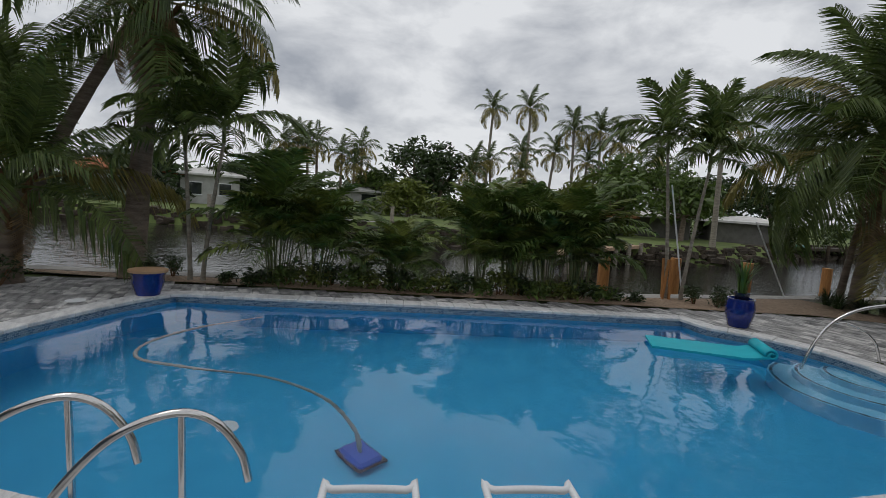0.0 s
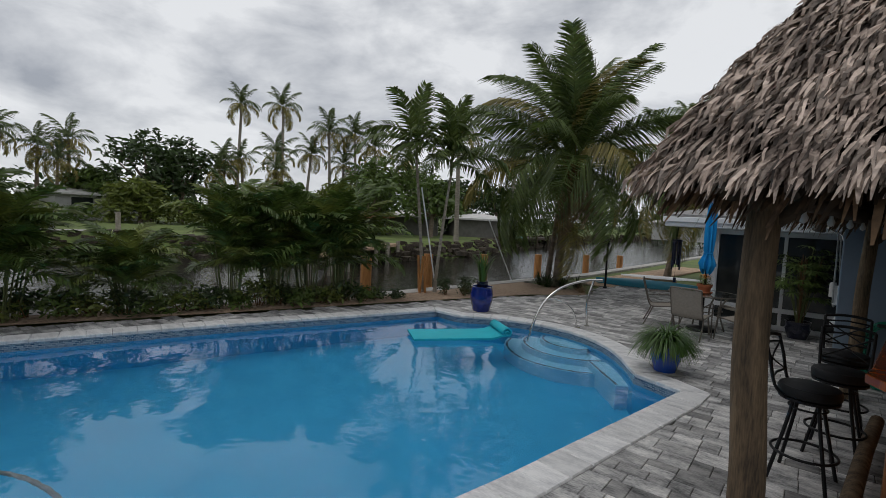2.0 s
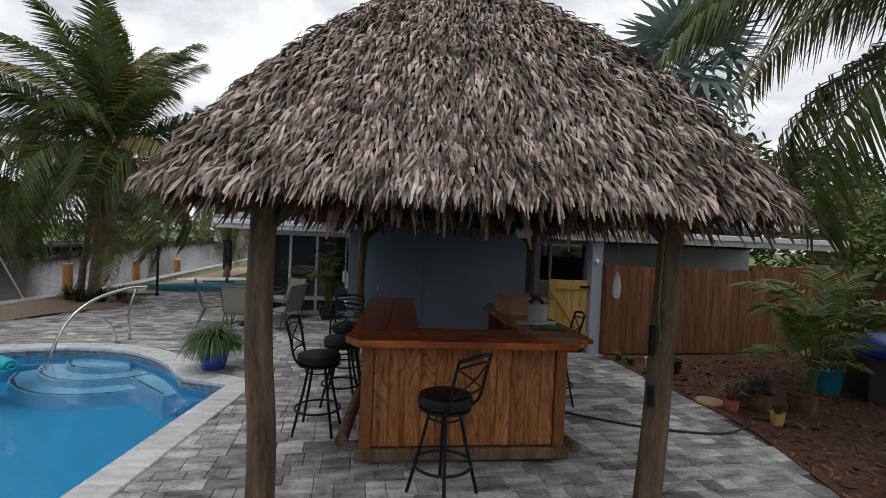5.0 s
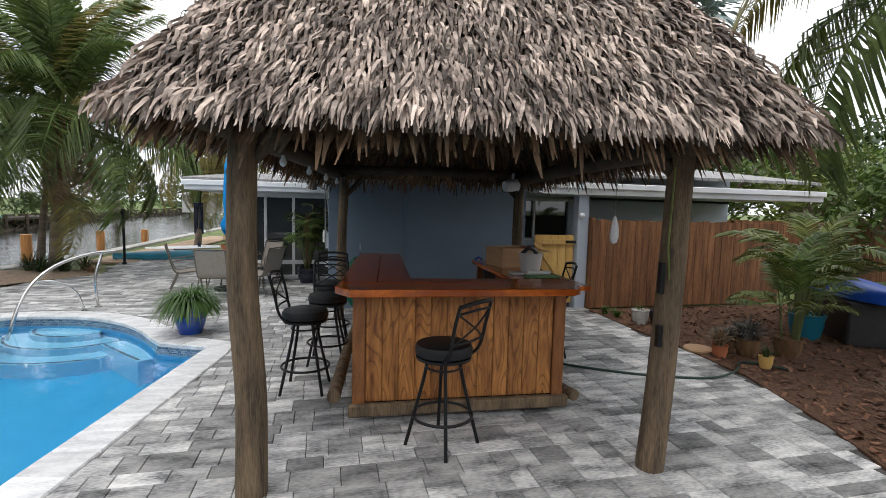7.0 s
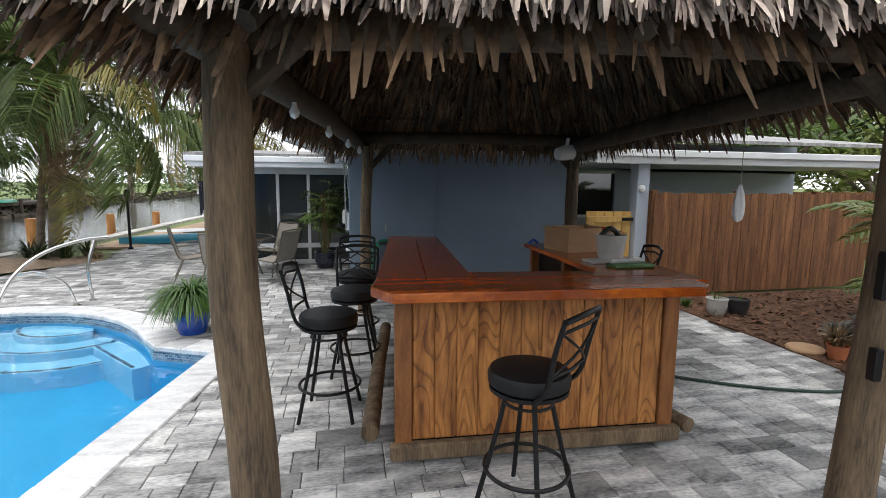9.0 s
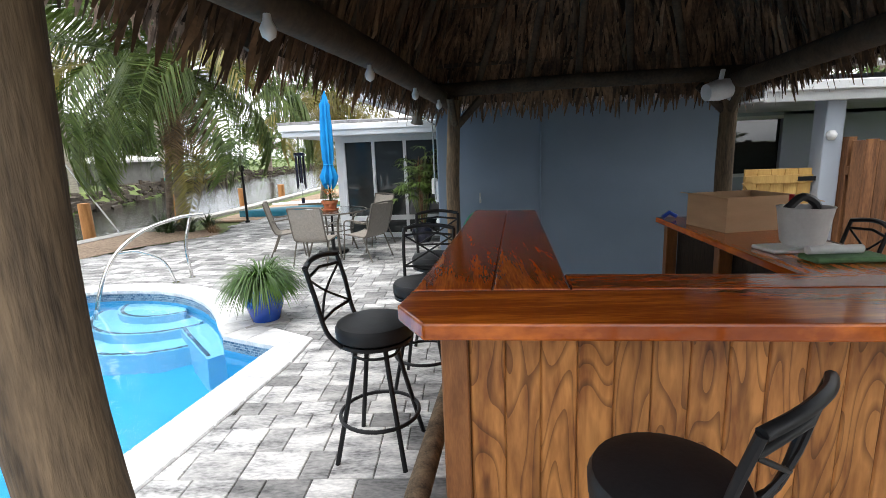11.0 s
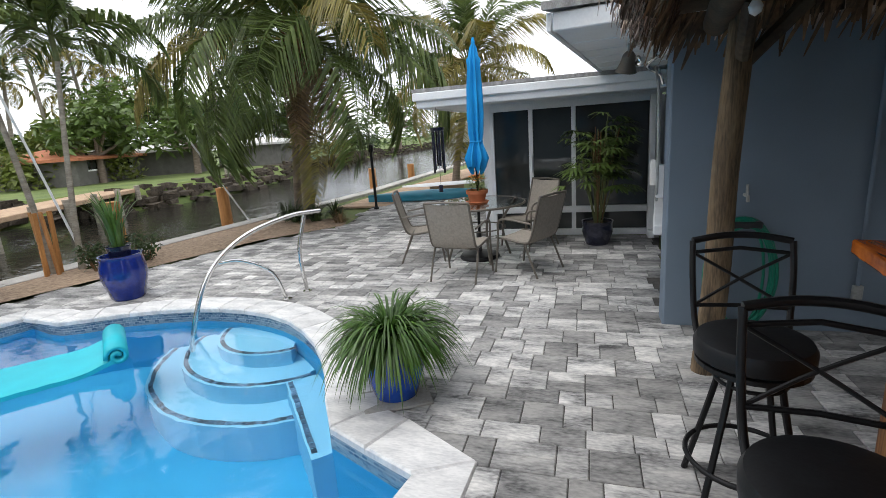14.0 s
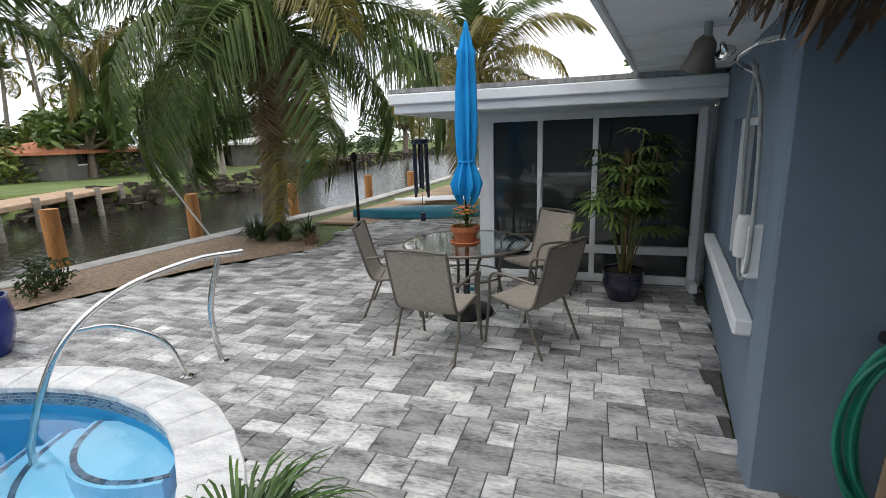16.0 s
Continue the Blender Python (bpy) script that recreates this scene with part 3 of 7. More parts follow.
# entry steps in the bay
for k, (r, top) in enumerate(((0.62, -0.34), (0.95, -0.62), (1.26, -0.92))):
    s = Shape()
    centre = (-3.05, 8.2)
    ring = [(centre[0] + r * math.cos(radians(a)), centre[1] + r * math.sin(radians(a))) for a in range(0, 360, 10)]
    ring = [p for p in ring if inside(p[0], p[1], POOL) and away(p[0], p[1], POOL) > 0.03]
    edge = [p for p in POOL if math.hypot(p[0] - centre[0], p[1] - centre[1]) < r]
    pts = ring + [(p[0] * 0.985 + centre[0] * 0.015, p[1] * 0.985 + centre[1] * 0.015) for p in edge]
    cx, cy = sum(p[0] for p in pts) / len(pts), sum(p[1] for p in pts) / len(pts)
    pts.sort(key=lambda p: math.atan2(p[1] - cy, p[0] - cx))
    s.prism(pts, -1.449 + k * 0.001, top)
    structure("pool_step", s, M_STEP, "pale curved entry step under the pool water", "step")
    nose = Shape()
    for a in np.arange(radians(150), radians(345), 0.05 / r):
        px, py = centre[0] + r * math.cos(a), centre[1] + r * math.sin(a)
        if inside(px, py, POOL) and away(px, py, POOL) > 0.05:
            nose.box(-0.028, 0.028, -0.02, 0.02, 0, 0.006, m=Matrix.Translation((centre[0] + (r - 0.05) * math.cos(a), centre[1] + (r - 0.05) * math.sin(a), top + 0.001)) @ Matrix.Rotation(a + math.pi / 2, 4, "Z"))
    if nose.v:
        tagged(structure("step_edge_tile", nose, M_STEPTILE, "dark mosaic tiles marking the step edge", "tile"), kind="stuff")
# bench running off the steps along the bay's wall
bench_a, bench_b = Vector((-2.52, 7.42)), Vector((-1.80, 6.62))
along_b = (bench_b - bench_a).normalized()
over_b = Vector((-along_b.y, along_b.x)) * 0.30
structure("pool_bench", Shape().prism([tuple(bench_a), tuple(bench_b), tuple(bench_b + over_b), tuple(bench_a + over_b)], -1.447, -0.62), M_STEP, "pale sloping bench under the pool water", "bench")
bench_tiles = Shape()
for k in range(int((bench_b - bench_a).length / 0.06)):
    q = bench_a + along_b * (0.03 + 0.06 * k) + over_b * 0.12
    bench_tiles.box(-0.026, 0.026, -0.02, 0.02, 0, 0.006, m=Matrix.Translation((q.x, q.y, -0.619)) @ Matrix.Rotation(math.atan2(along_b.y, along_b.x), 4, "Z"))
tagged(structure("step_edge_tile", bench_tiles, M_STEPTILE, "dark mosaic tiles marking the bench edge", "tile"), kind="stuff")

# ---- house ----
# slider wall at y = 11.6 (x -1.6 to 0.55), side wall at x = 0.47 (y 8.37 to 11.6), blue wall at y = 8.37 (x 0.47 to 3.9)
SL_Y = 11.62
SIDE = pose(0.47, 8.22, 0, 0, 0, -7.0)
house_wall = Shape().box(0.47, 3.9, 8.22, 8.42, -0.02, 2.75, 0.012)
structure("wall_patio", house_wall, M_WALL, "blue-grey stucco house wall behind the bar", "wall")
side = Shape()
side.box(0.003, 0.20, 0.204, 3.5, -0.02, 0.74)
side.box(0.003, 0.20, 0.204, 0.75, 0.742, 2.6)
side.box(0.003, 0.20, 1.95, 3.5, 0.742, 2.6)
side.box(0.003, 0.20, 0.752, 1.948, 1.75, 2.6)
structure("wall_side", side, M_WALL, "blue-grey stucco side wall with a small window", "wall", m=SIDE)
win = structure("window_side", Shape().box(0.09, 0.11, 0.79, 1.90, 0.78, 1.72), M_GLASS, "dark glass window in the side wall", "window", m=SIDE)
part("window_frame", Shape().box(0.05, 0.13, 0.752, 0.79, 0.742, 1.75).box(0.05, 0.13, 1.90, 1.948, 0.742, 1.75).box(0.05, 0.13, 0.79, 1.90, 1.70, 1.75), M_WHITE, win)
part("window_sill", Shape().box(-0.09, 0.002, 0.28, 2.6, 0.66, 0.75, 0.012), M_WHITE, win, "thick white-painted sill with chipped ends")
structure("wall_wing", Shape().box(-1.62, -1.50, SL_Y - 0.02, 16.5, -0.02, 2.0).box(-1.62, 4.0, SL_Y - 0.04, SL_Y + 0.1, 1.93, 2.1), M_WHITE, "white-painted end wall of the house wing", "wall")
structure("wall_wing_back", Shape().box(-1.62, 4.0, 16.5, 16.7, -0.02, 2.1).box(3.8, 4.0, 8.58, 16.5, -0.02, 2.1), M_WALL_PALE, "plain back walls closing the house wing", "wall")
structure("floor_wing", Shape().box(-1.5, 3.8, SL_Y + 0.1, 16.5, -0.03, 0.01), M_CONC, "dim floor inside the house wing", "floor")

# sliding glass front: frame, transom at z 0.42, panes
slider = thing("door_sliding", pose(0, SL_Y, 0), "white-framed sliding glass doors with low panes beneath", "sliding door", kind="structure")
fr = Shape()
fr.box(-1.50, 0.84, -0.06, 0.06, 1.84, 1.93, 0.004).box(-1.50, 0.84, -0.07, 0.06, 0.34, 0.43, 0.004).box(-1.50, 0.84, -0.06, 0.08, 0.0, 0.09, 0.004)
for x in (-1.50, -0.93, -0.33, 0.78):
    fr.box(x, x + 0.06, -0.05, 0.05, 0.09, 1.84, 0.004)
part("door_frame", fr, M_WHITE, slider)
for x0, x1 in ((-1.44, -0.93), (-0.87, -0.33), (-0.27, 0.78)):
    part("pane", Shape().box(x0, x1, -0.008, 0.008, 0.43, 1.84), M_GLASS, slider)
    part("low_pane", Shape().box(x0, x1, -0.008, 0.008, 0.09, 0.34), M_GLASS, slider)
part("door_handle", Shape().box(-0.905, -0.88, -0.09, -0.05, 0.95, 1.2, 0.006), M_WHITE, slider)

# wing roof: soffit, fascia with a drip gutter, gravel roof
structure("ceiling_wing_soffit", Shape().box(-2.30, 0.80, 10.92, SL_Y - 0.05, 1.96, 2.0).box(-2.30, -1.625, SL_Y - 0.05, 17.0, 1.96, 2.0), M_WHITE, "white boarded soffit under the wing's eave", "soffit")
structure("fascia_wing", Shape().box(-2.36, 0.80, 10.84, 10.915, 1.95, 2.13, 0.008).box(-2.40, 0.79, 10.79, 10.838, 2.04, 2.15, 0.012).box(-2.36, -2.305, 10.92, 17.0, 1.95, 2.13), M_WHITE, "white fascia board with a moulded gutter edge", "fascia")
structure("roof_wing", Shape().add([(-2.40, 10.80, 2.155), (0.60, 10.80, 2.155), (0.60, 17.2, 2.60), (-2.40, 17.2, 2.60), (-2.40, 10.80, 2.20), (0.60, 10.80, 2.20), (0.60, 17.2, 2.66), (-2.40, 17.2, 2.66)], [(3, 2, 1, 0), (4, 5, 6, 7), (0, 1, 5, 4), (1, 2, 6, 5), (2, 3, 7, 6), (3, 0, 4, 7)]), M_ROOF, "low gravel roof of the wing, stained at the edge", "roof")

# main roof: boarded soffit over the side wall and the patio wall
soffit = Shape().box(-0.72, 0.0, -0.52, 3.2, 2.20, 2.23)
for k in range(6):
    soffit.box(-0.72, -0.002, 0.1 + k * 0.5, 0.112 + k * 0.5, 2.193, 2.20)
structure("ceiling_soffit", soffit, M_WHITE, "weathered white boarded soffit over the side wall", "soffit", m=SIDE)
structure("fascia_main", Shape().box(-0.76, -0.722, -0.58, 3.2, 2.185, 2.30, 0.008).box(-0.72, 0.4, -0.58, -0.52, 2.185, 2.30, 0.008), M_WHITE, "white fascia of the main roof's eave", "fascia", m=SIDE)
structure("roof_main", Shape().add([(-0.38, 7.68, 2.31), (9.8, 7.68, 2.31), (9.8, 17.2, 3.7), (0.4, 17.2, 3.7), (-0.38, 7.68, 2.36), (9.8, 7.68, 2.36), (9.8, 17.2, 3.76), (0.4, 17.2, 3.76)], [(3, 2, 1, 0), (4, 5, 6, 7), (0, 1, 5, 4), (1, 2, 6, 5), (2, 3, 7, 6), (3, 0, 4, 7)]), M_ROOF, "low-pitched gravel roof of the main house", "roof")

# recess beside the patio wall: back wall with a dark window, white post, gate
structure("wall_recess", Shape().box(3.9, 9.8, 9.9, 10.1, -0.02, 1.05).box(3.9, 4.0, 9.9, 10.1, 1.05, 2.3).box(5.6, 9.8, 9.9, 10.1, 1.05, 2.3).box(3.9, 9.8, 9.9, 10.1, 1.95, 2.5), M_WALL_PALE, "pale grey house wall behind the fence", "wall")
rw = structure("window_recess", Shape().box(4.0, 5.6, 9.97, 10.0, 1.05, 1.95), M_GLASS, "dark sliding window above the gate", "window")
part("window_frame", Shape().box(4.0, 5.6, 9.9, 9.96, 1.05, 1.10).box(4.0, 5.6, 9.9, 9.96, 1.90, 1.95).box(4.78, 4.83, 9.9, 9.96, 1.10, 1.90), M_WHITE, rw)
structure("porch_post", Shape().box(4.66, 4.86, 7.72, 7.92, -0.02, 2.2, 0.008), M_WALL_PALE, "pale grey square post at the gate", "post")
structure("fascia_patio", Shape().box(3.95, 9.8, 7.60, 7.66, 1.98, 2.16, 0.008).box(3.95, 9.8, 7.54, 7.60, 2.08, 2.18, 0.01), M_WHITE, "long white fascia and gutter over the fence", "fascia")
structure("ceiling_patio_soffit", Shape().box(3.92, 9.8, 7.662, 9.9, 2.0, 2.03), M_WHITE, "white soffit over the side passage", "soffit")

# plain house front behind the starting point, unseen, added to block sky light
structure("wall_south", Shape().box(-6.0, 11.0, -5.9, -5.7, -0.06, 2.75), M_WALL, "unseen blue-grey stucco wall added to block light", "wall")
structure("roof_south", Shape().add([(-6.8, -4.4, 2.62), (11.8, -4.4, 2.62), (11.8, -10.5, 4.6), (-6.8, -10.5, 4.6), (-6.8, -4.4, 2.74), (11.8, -4.4, 2.74), (11.8, -10.5, 4.72), (-6.8, -10.5, 4.72)], [(0, 1, 2, 3), (7, 6, 5, 4), (4, 5, 1, 0), (5, 6, 2, 1), (6, 7, 3, 2), (7, 4, 0, 3)]), M_ROOF, "unseen low-pitched roof with an eave, added to block light", "roof")

# ---- gate and fence ----
gate = thing("wooden_gate", pose(3.93, 7.86, 0, 0, 0, -4), "new yellow pine gate with Z brace, closed beside the wall", "gate")
for k in range(5):
    part("board", Shape().box(0.005 + k * 0.142, 0.142 + k * 0.142, 0, 0.02, 0.09, 1.28, 0.003), M_GATE, gate)
gr = Shape().box(0, 0.71, -0.03, 0, 1.12, 1.21, 0.003)
part("rail", gr, M_GATE, gate)
part("rail", Shape().box(0, 0.71, -0.03, 0, 0.2, 0.29, 0.003), M_GATE, gate)
part("brace", Shape().box(-0.56, 0.56, -0.03, 0, -0.045, 0.045, 0.003, m=Matrix.Translation((0.355, 0, 0.705)) @ Matrix.Rotation(radians(53), 4, "Y")), M_GATE, gate)
part("hinge", Shape().box(0.55, 0.74, -0.036, -0.031, 1.14, 1.19, 0.002), M_BLACK, gate, "black strap hinge")
part("hinge", Shape().box(0.55, 0.74, -0.036, -0.031, 0.22, 0.27, 0.002), M_BLACK, gate, "black strap hinge")
pl = thing("porch_light", pose(4.72, 7.70, 1.62), "small round white porch light on the post", "lamp")
part("globe", Shape().lathe([(0.0, -0.05), (0.03, -0.045), (0.05, -0.01), (0.05, 0.02), (0.03, 0.05), (0.0, 0.055)], 16), M_WHITE, pl, smooth=True)
part("base", Shape().box(-0.03, 0.03, 0.02, 0.05, -0.04, 0.04, 0.005), M_WHITE, pl)

FENCE_N = 29
fence = thing("wooden_fence", pose(4.88, 7.60, 0, 0, 0, 1.0), "brown cedar board fence at the edge of the planting bed", "fence")
board_data = [Shape().box(0, 0.137, 0, 0.018, 0.03, h, 0.003).mesh("board", M_FENCE) for h in (1.56, 1.57, 1.55)]
for k in range(FENCE_N):
    part("board", board_data[k % 3], None, fence, m=pose(k * 0.141, rnd(-0.004, 0.004), 0, 0, 0, 0))
for z in (0.35, 1.2):
    part("rail", Shape().box(0, FENCE_N * 0.141, 0.022, 0.06, z, z + 0.09, 0.003), M_FENCE, fence)
for k in range(3):
    part("post", Shape().box(k * 1.5, k * 1.5 + 0.09, 0.062, 0.15, 0.0, 1.6, 0.004), M_FENCE, fence)

far_fence = thing("wooden_fence", pose(9.6, 10.3, 0, 0, 0, -6.0), "weathered orange-brown board fence beyond the bed", "fence")
for k in range(50):
    part("board", board_data[k % 3], None, far_fence, m=pose(k * 0.141, 0, 0.0))
for z in (0.35, 1.2):
    part("rail", Shape().box(0, 7.05, 0.022, 0.06, z, z + 0.09, 0.003), M_FENCE, far_fence)

# ---- planting bed beside the patio ----
BED = [(4.86, 7.58), (4.82, 6.4), (4.86, 5.4), (4.80, 4.25), (4.45, 3.1), (4.1, 2.3), (3.7, 0.5), (3.6, -4), (14, -4), (14, 7.58)]
structure("mulch_bed", Shape().prism(BED, -0.05, 0.012), M_MULCH, "bed of red-brown bark mulch by the fence", "mulch")
chips = Shape()
for k in range(5200):
    x, y = rnd(3.6, 9.5), rnd(0.5, 7.5)
    if not inside(x, y, BED) or away(x, y, BED) < 0.03:
        continue
    l, w = rnd(0.02, 0.06), rnd(0.008, 0.02)
    m = Matrix.Translation((x, y, 0.016 + rnd(0, 0.012))) @ Euler((rnd(-0.5, 0.5), rnd(-0.5, 0.5), rnd(0, 6.3))).to_matrix().to_4x4()
    chips.add([m @ Vector(p) for p in ((-l, -w, 0), (l, -w, 0.004), (l, w, 0), (-l, w, 0.003))], [(0, 1, 2, 3)])
M_CHIP = material("bark_chip", (0.21, 0.10, 0.055), (0.07, 0.034, 0.02), rough=0.9, scale=20, island=0.5)
structure("bark_chips", chips, M_CHIP, "loose bark chips scattered over the mulch", "mulch", kind="stuff")

# earth strip between the paving and the seawall
INNER = [(-14.2, -12), (-14, -9), (-11.2, -3.8), (-9.9, -1.0), (-8.3, 3.4), (-6.9, 7.6), (-6.0, 10.0), (-5.6, 11.2), (-4.55, 12.6), (-5.2, 13.4), (-6.9, 13.9)]
earth = Shape()
for k in range(86):
    y = -8.0 + k * 0.25
    xo = bank_x(y, NEAR_BANK) + 0.18
    xi = max(bank_x(y, INNER), xo + 0.02)
    earth.v += [(xo + (xi - xo) * u, y, 0.010 + 0.014 * math.sin(math.pi * u) * (0.6 + 0.4 * math.sin(3.1 * y))) for u in (0, 0.33, 0.66, 1)]
    if k:
        a = 4 * k
        earth.f += [(a - 4 + c, a - 3 + c, a + 1 + c, a + c) for c in range(3)]
structure("earth_strip", earth, M_EARTH, "strip of reddish earth and mulch along the seawall", "earth")

# ---- thatched hut ----
HUT = pose(1.62, 5.10, 0, 0, 0, -8.5)
AX, AY, EAVE, APEX = 1.72, 2.62, 2.22, 4.75


def roof_point(side, u, h):
    """A point of the thatch: side 0..3, u from -1 to 1 along the eave, h from 0 (eave) to 1 (peak); the slope bulges slightly."""
    f = (1 - h) + 0.10 * math.sin(math.pi * h)
    z = EAVE + (APEX - EAVE) * h
    x, y = ((u * AX, -AY), (AX, u * AY), (-u * AX, AY), (-AX, -u * AY))[side]
    return Vector((x * f, y * f, z))


hut = thing("thatched_hut", HUT, "open hut with a steep grey-brown palm thatch roof on log posts", "thatched hut")
# shell behind the blades; its dark colour paints the shade in their gaps
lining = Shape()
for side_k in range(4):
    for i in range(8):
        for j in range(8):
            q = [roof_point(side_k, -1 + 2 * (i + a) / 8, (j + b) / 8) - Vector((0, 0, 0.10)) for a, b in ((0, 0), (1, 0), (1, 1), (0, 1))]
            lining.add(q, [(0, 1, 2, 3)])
part("thatch_lining_shade", lining, M_THATCH_IN, hut, "underside of the thatch, coloured dark for shade")


def blades(count, h_lo, h_hi, lift, length, width, under=False):
    s = Shape()
    for _ in range(count):
        side_k = random.choices((0, 1, 2, 3), (AX, AY, AX, AY))[0]
        h = h_lo + (h_hi - h_lo) * (1 - math.sqrt(rnd(0, 1))) if h_hi - h_lo > 0.2 else rnd(h_lo, h_hi)
        u = rnd(-1.03, 1.03)
        p = roof_point(side_k, u, h)
        down = (roof_point(side_k, u, max(0, h - 0.05)) - roof_point(side_k, u, h + 0.05)).normalized()
        along = (roof_point(side_k, 0.5, 0) - roof_point(side_k, -0.5, 0)).normalized()
        out = along.cross(down).normalized()
        if out.z < 0:
            out = -out
        if under:
            out = -out
        d = (down + along * rnd(-0.34, 0.34)).normalized()
        l, w = length * rnd(0.65, 1.25), width * rnd(0.6, 1.4)
        across = (along + out * rnd(-0.7, 0.7)).normalized()
        start = p + out * (lift + rnd(0, 0.03))
        tip_lift = rnd(-0.01, 0.07) if not under else rnd(-0.02, 0.04)
        drop = Vector((0, 0, -1)) * (l * 0.12)
        pts = [start, start + d * l * 0.4 + out * tip_lift * 0.7, start + d * l * 0.75 + out * tip_lift + drop * 0.3, start + d * l + out * tip_lift * rnd(0.2, 1.3) + drop]
        s.blade(pts, [w * 0.6, w, w * 0.9, w * 0.30], across)
    return s


tagged(part("thatch", blades(56000, -0.012, 1.0, 0.0, 0.165, 0.0195), M_THATCH, hut, "layered dry grey-brown palm leaves"), kind="stuff")
tagged(part("eave_fringe", blades(5200, -0.008, 0.03, -0.06, 0.115, 0.019), M_THATCH, hut, "ragged hanging fringe of thatch"), kind="stuff")
tagged(part("under_thatch", blades(9000, 0.03, 0.75, 0.11, 0.30, 0.03, True), M_THATCH_UNDER, hut, "brown thatch seen from below, darkened for roof shade"), kind="stuff")
cap_s = Shape()
for k in range(160):
    a, r = rnd(0, 6.28), rnd(0, 0.12)
    d = Vector((math.cos(a), math.sin(a), -1.1)).normalized()
    p = Vector((r * math.cos(a), r * math.sin(a), APEX + 0.03))
    l = rnd(0.2, 0.5)
    cap_s.blade([p, p + d * l * 0.5 + Vector((0, 0, 0.06)), p + d * l], [0.05, 0.045, 0.008], Vector((-math.sin(a), math.cos(a), 0)))
tagged(part("ridge_tuft", cap_s, M_THATCH, hut), kind="stuff")

posts = [((-1.26, -2.28), (-1.30, -2.24), 0.085), ((1.29, -2.08), (1.40, -2.05), 0.085), ((1.38, 2.20), (1.36, 2.18), 0.08), ((-1.34, 2.20), (-1.25, 2.20), 0.072)]
for (bx, by), (tx, ty), r in posts:
    path = [(bx, by, -0.02), (bx + (tx - bx) * 0.3 + 0.012, by + 0.01, 0.6), (bx + (tx - bx) * 0.65 - 0.01, by - 0.01, 1.3), (tx, ty, 2.12)]
    part("post", Shape().tube(smooth_path(path, 5), [r * (1.08 - 0.01 * i) for i in range(16)], 14), M_LOG, hut, smooth=True)
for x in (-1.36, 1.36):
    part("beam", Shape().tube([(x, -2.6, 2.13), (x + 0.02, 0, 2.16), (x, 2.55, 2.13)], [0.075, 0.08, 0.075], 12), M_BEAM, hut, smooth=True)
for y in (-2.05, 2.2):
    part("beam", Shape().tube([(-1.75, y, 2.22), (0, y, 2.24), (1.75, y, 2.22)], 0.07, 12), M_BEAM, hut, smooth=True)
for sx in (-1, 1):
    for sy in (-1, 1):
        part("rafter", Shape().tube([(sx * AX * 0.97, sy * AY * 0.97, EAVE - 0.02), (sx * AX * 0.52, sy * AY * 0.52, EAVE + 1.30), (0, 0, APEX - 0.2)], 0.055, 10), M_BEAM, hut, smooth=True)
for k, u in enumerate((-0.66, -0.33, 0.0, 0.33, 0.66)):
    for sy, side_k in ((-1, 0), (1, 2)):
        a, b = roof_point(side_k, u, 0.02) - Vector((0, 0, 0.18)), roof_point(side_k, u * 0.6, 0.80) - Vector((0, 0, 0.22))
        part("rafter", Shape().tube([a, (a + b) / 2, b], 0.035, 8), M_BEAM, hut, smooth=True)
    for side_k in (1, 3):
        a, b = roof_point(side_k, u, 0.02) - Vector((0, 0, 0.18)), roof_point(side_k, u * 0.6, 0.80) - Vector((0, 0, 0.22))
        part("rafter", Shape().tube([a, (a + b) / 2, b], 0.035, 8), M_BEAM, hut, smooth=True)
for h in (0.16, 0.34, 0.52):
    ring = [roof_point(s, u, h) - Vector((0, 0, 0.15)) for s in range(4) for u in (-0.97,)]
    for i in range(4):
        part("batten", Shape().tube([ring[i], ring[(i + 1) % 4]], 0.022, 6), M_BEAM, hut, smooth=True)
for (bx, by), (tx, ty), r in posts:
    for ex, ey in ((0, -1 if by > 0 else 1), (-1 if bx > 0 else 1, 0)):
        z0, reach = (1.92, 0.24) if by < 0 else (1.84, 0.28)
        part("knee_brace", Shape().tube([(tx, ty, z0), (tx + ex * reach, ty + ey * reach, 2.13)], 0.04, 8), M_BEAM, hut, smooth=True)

# ---- bar ----
BAR = pose(0.66, 3.93, 0, 0, 0, -3.0)
LEG = BAR @ pose(0.0, 0.15, 0, 0, 0, -4.5)
LEG_LOCAL = pose(0.0, 0.15, 0, 0, 0, -4.5)
bar = thing("bar_counter", BAR, "L-shaped stained wooden bar with plank cladding under the hut", "bar counter")
part("body", Shape().box(0.03, 1.72, 0.03, 0.26, 0.14, 1.042).box(0.03, 0.42, 0.13, 2.25, 0.14, 1.041, m=LEG_LOCAL), M_TRIMWOOD, bar)
plank = Shape().box(0, 0.129, 0, 0.02, 0.14, 0.995, 0.006).mesh("plank", M_PLY)
for k in range(12):
    part("plank", plank, None, bar, m=pose(0.105 + k * 0.131, 0.005, 0))
for k in range(16):
    part("plank", plank, None, bar, m=LEG_LOCAL @ pose(0.007, 2.25 - k * 0.131, 0, 0, 0, -90))
for x0, x1 in ((0.0, 0.10), (1.68, 1.78)):
    part("corner_post", Shape().box(x0, x1, -0.012, 0.10, 0.13, 1.042, 0.006), M_TRIMWOOD, bar)
part("base_rail", Shape().box(-0.03, 1.82, -0.05, 0.02, 0.035, 0.135, 0.012), M_LOG, bar, "weathered board along the foot")
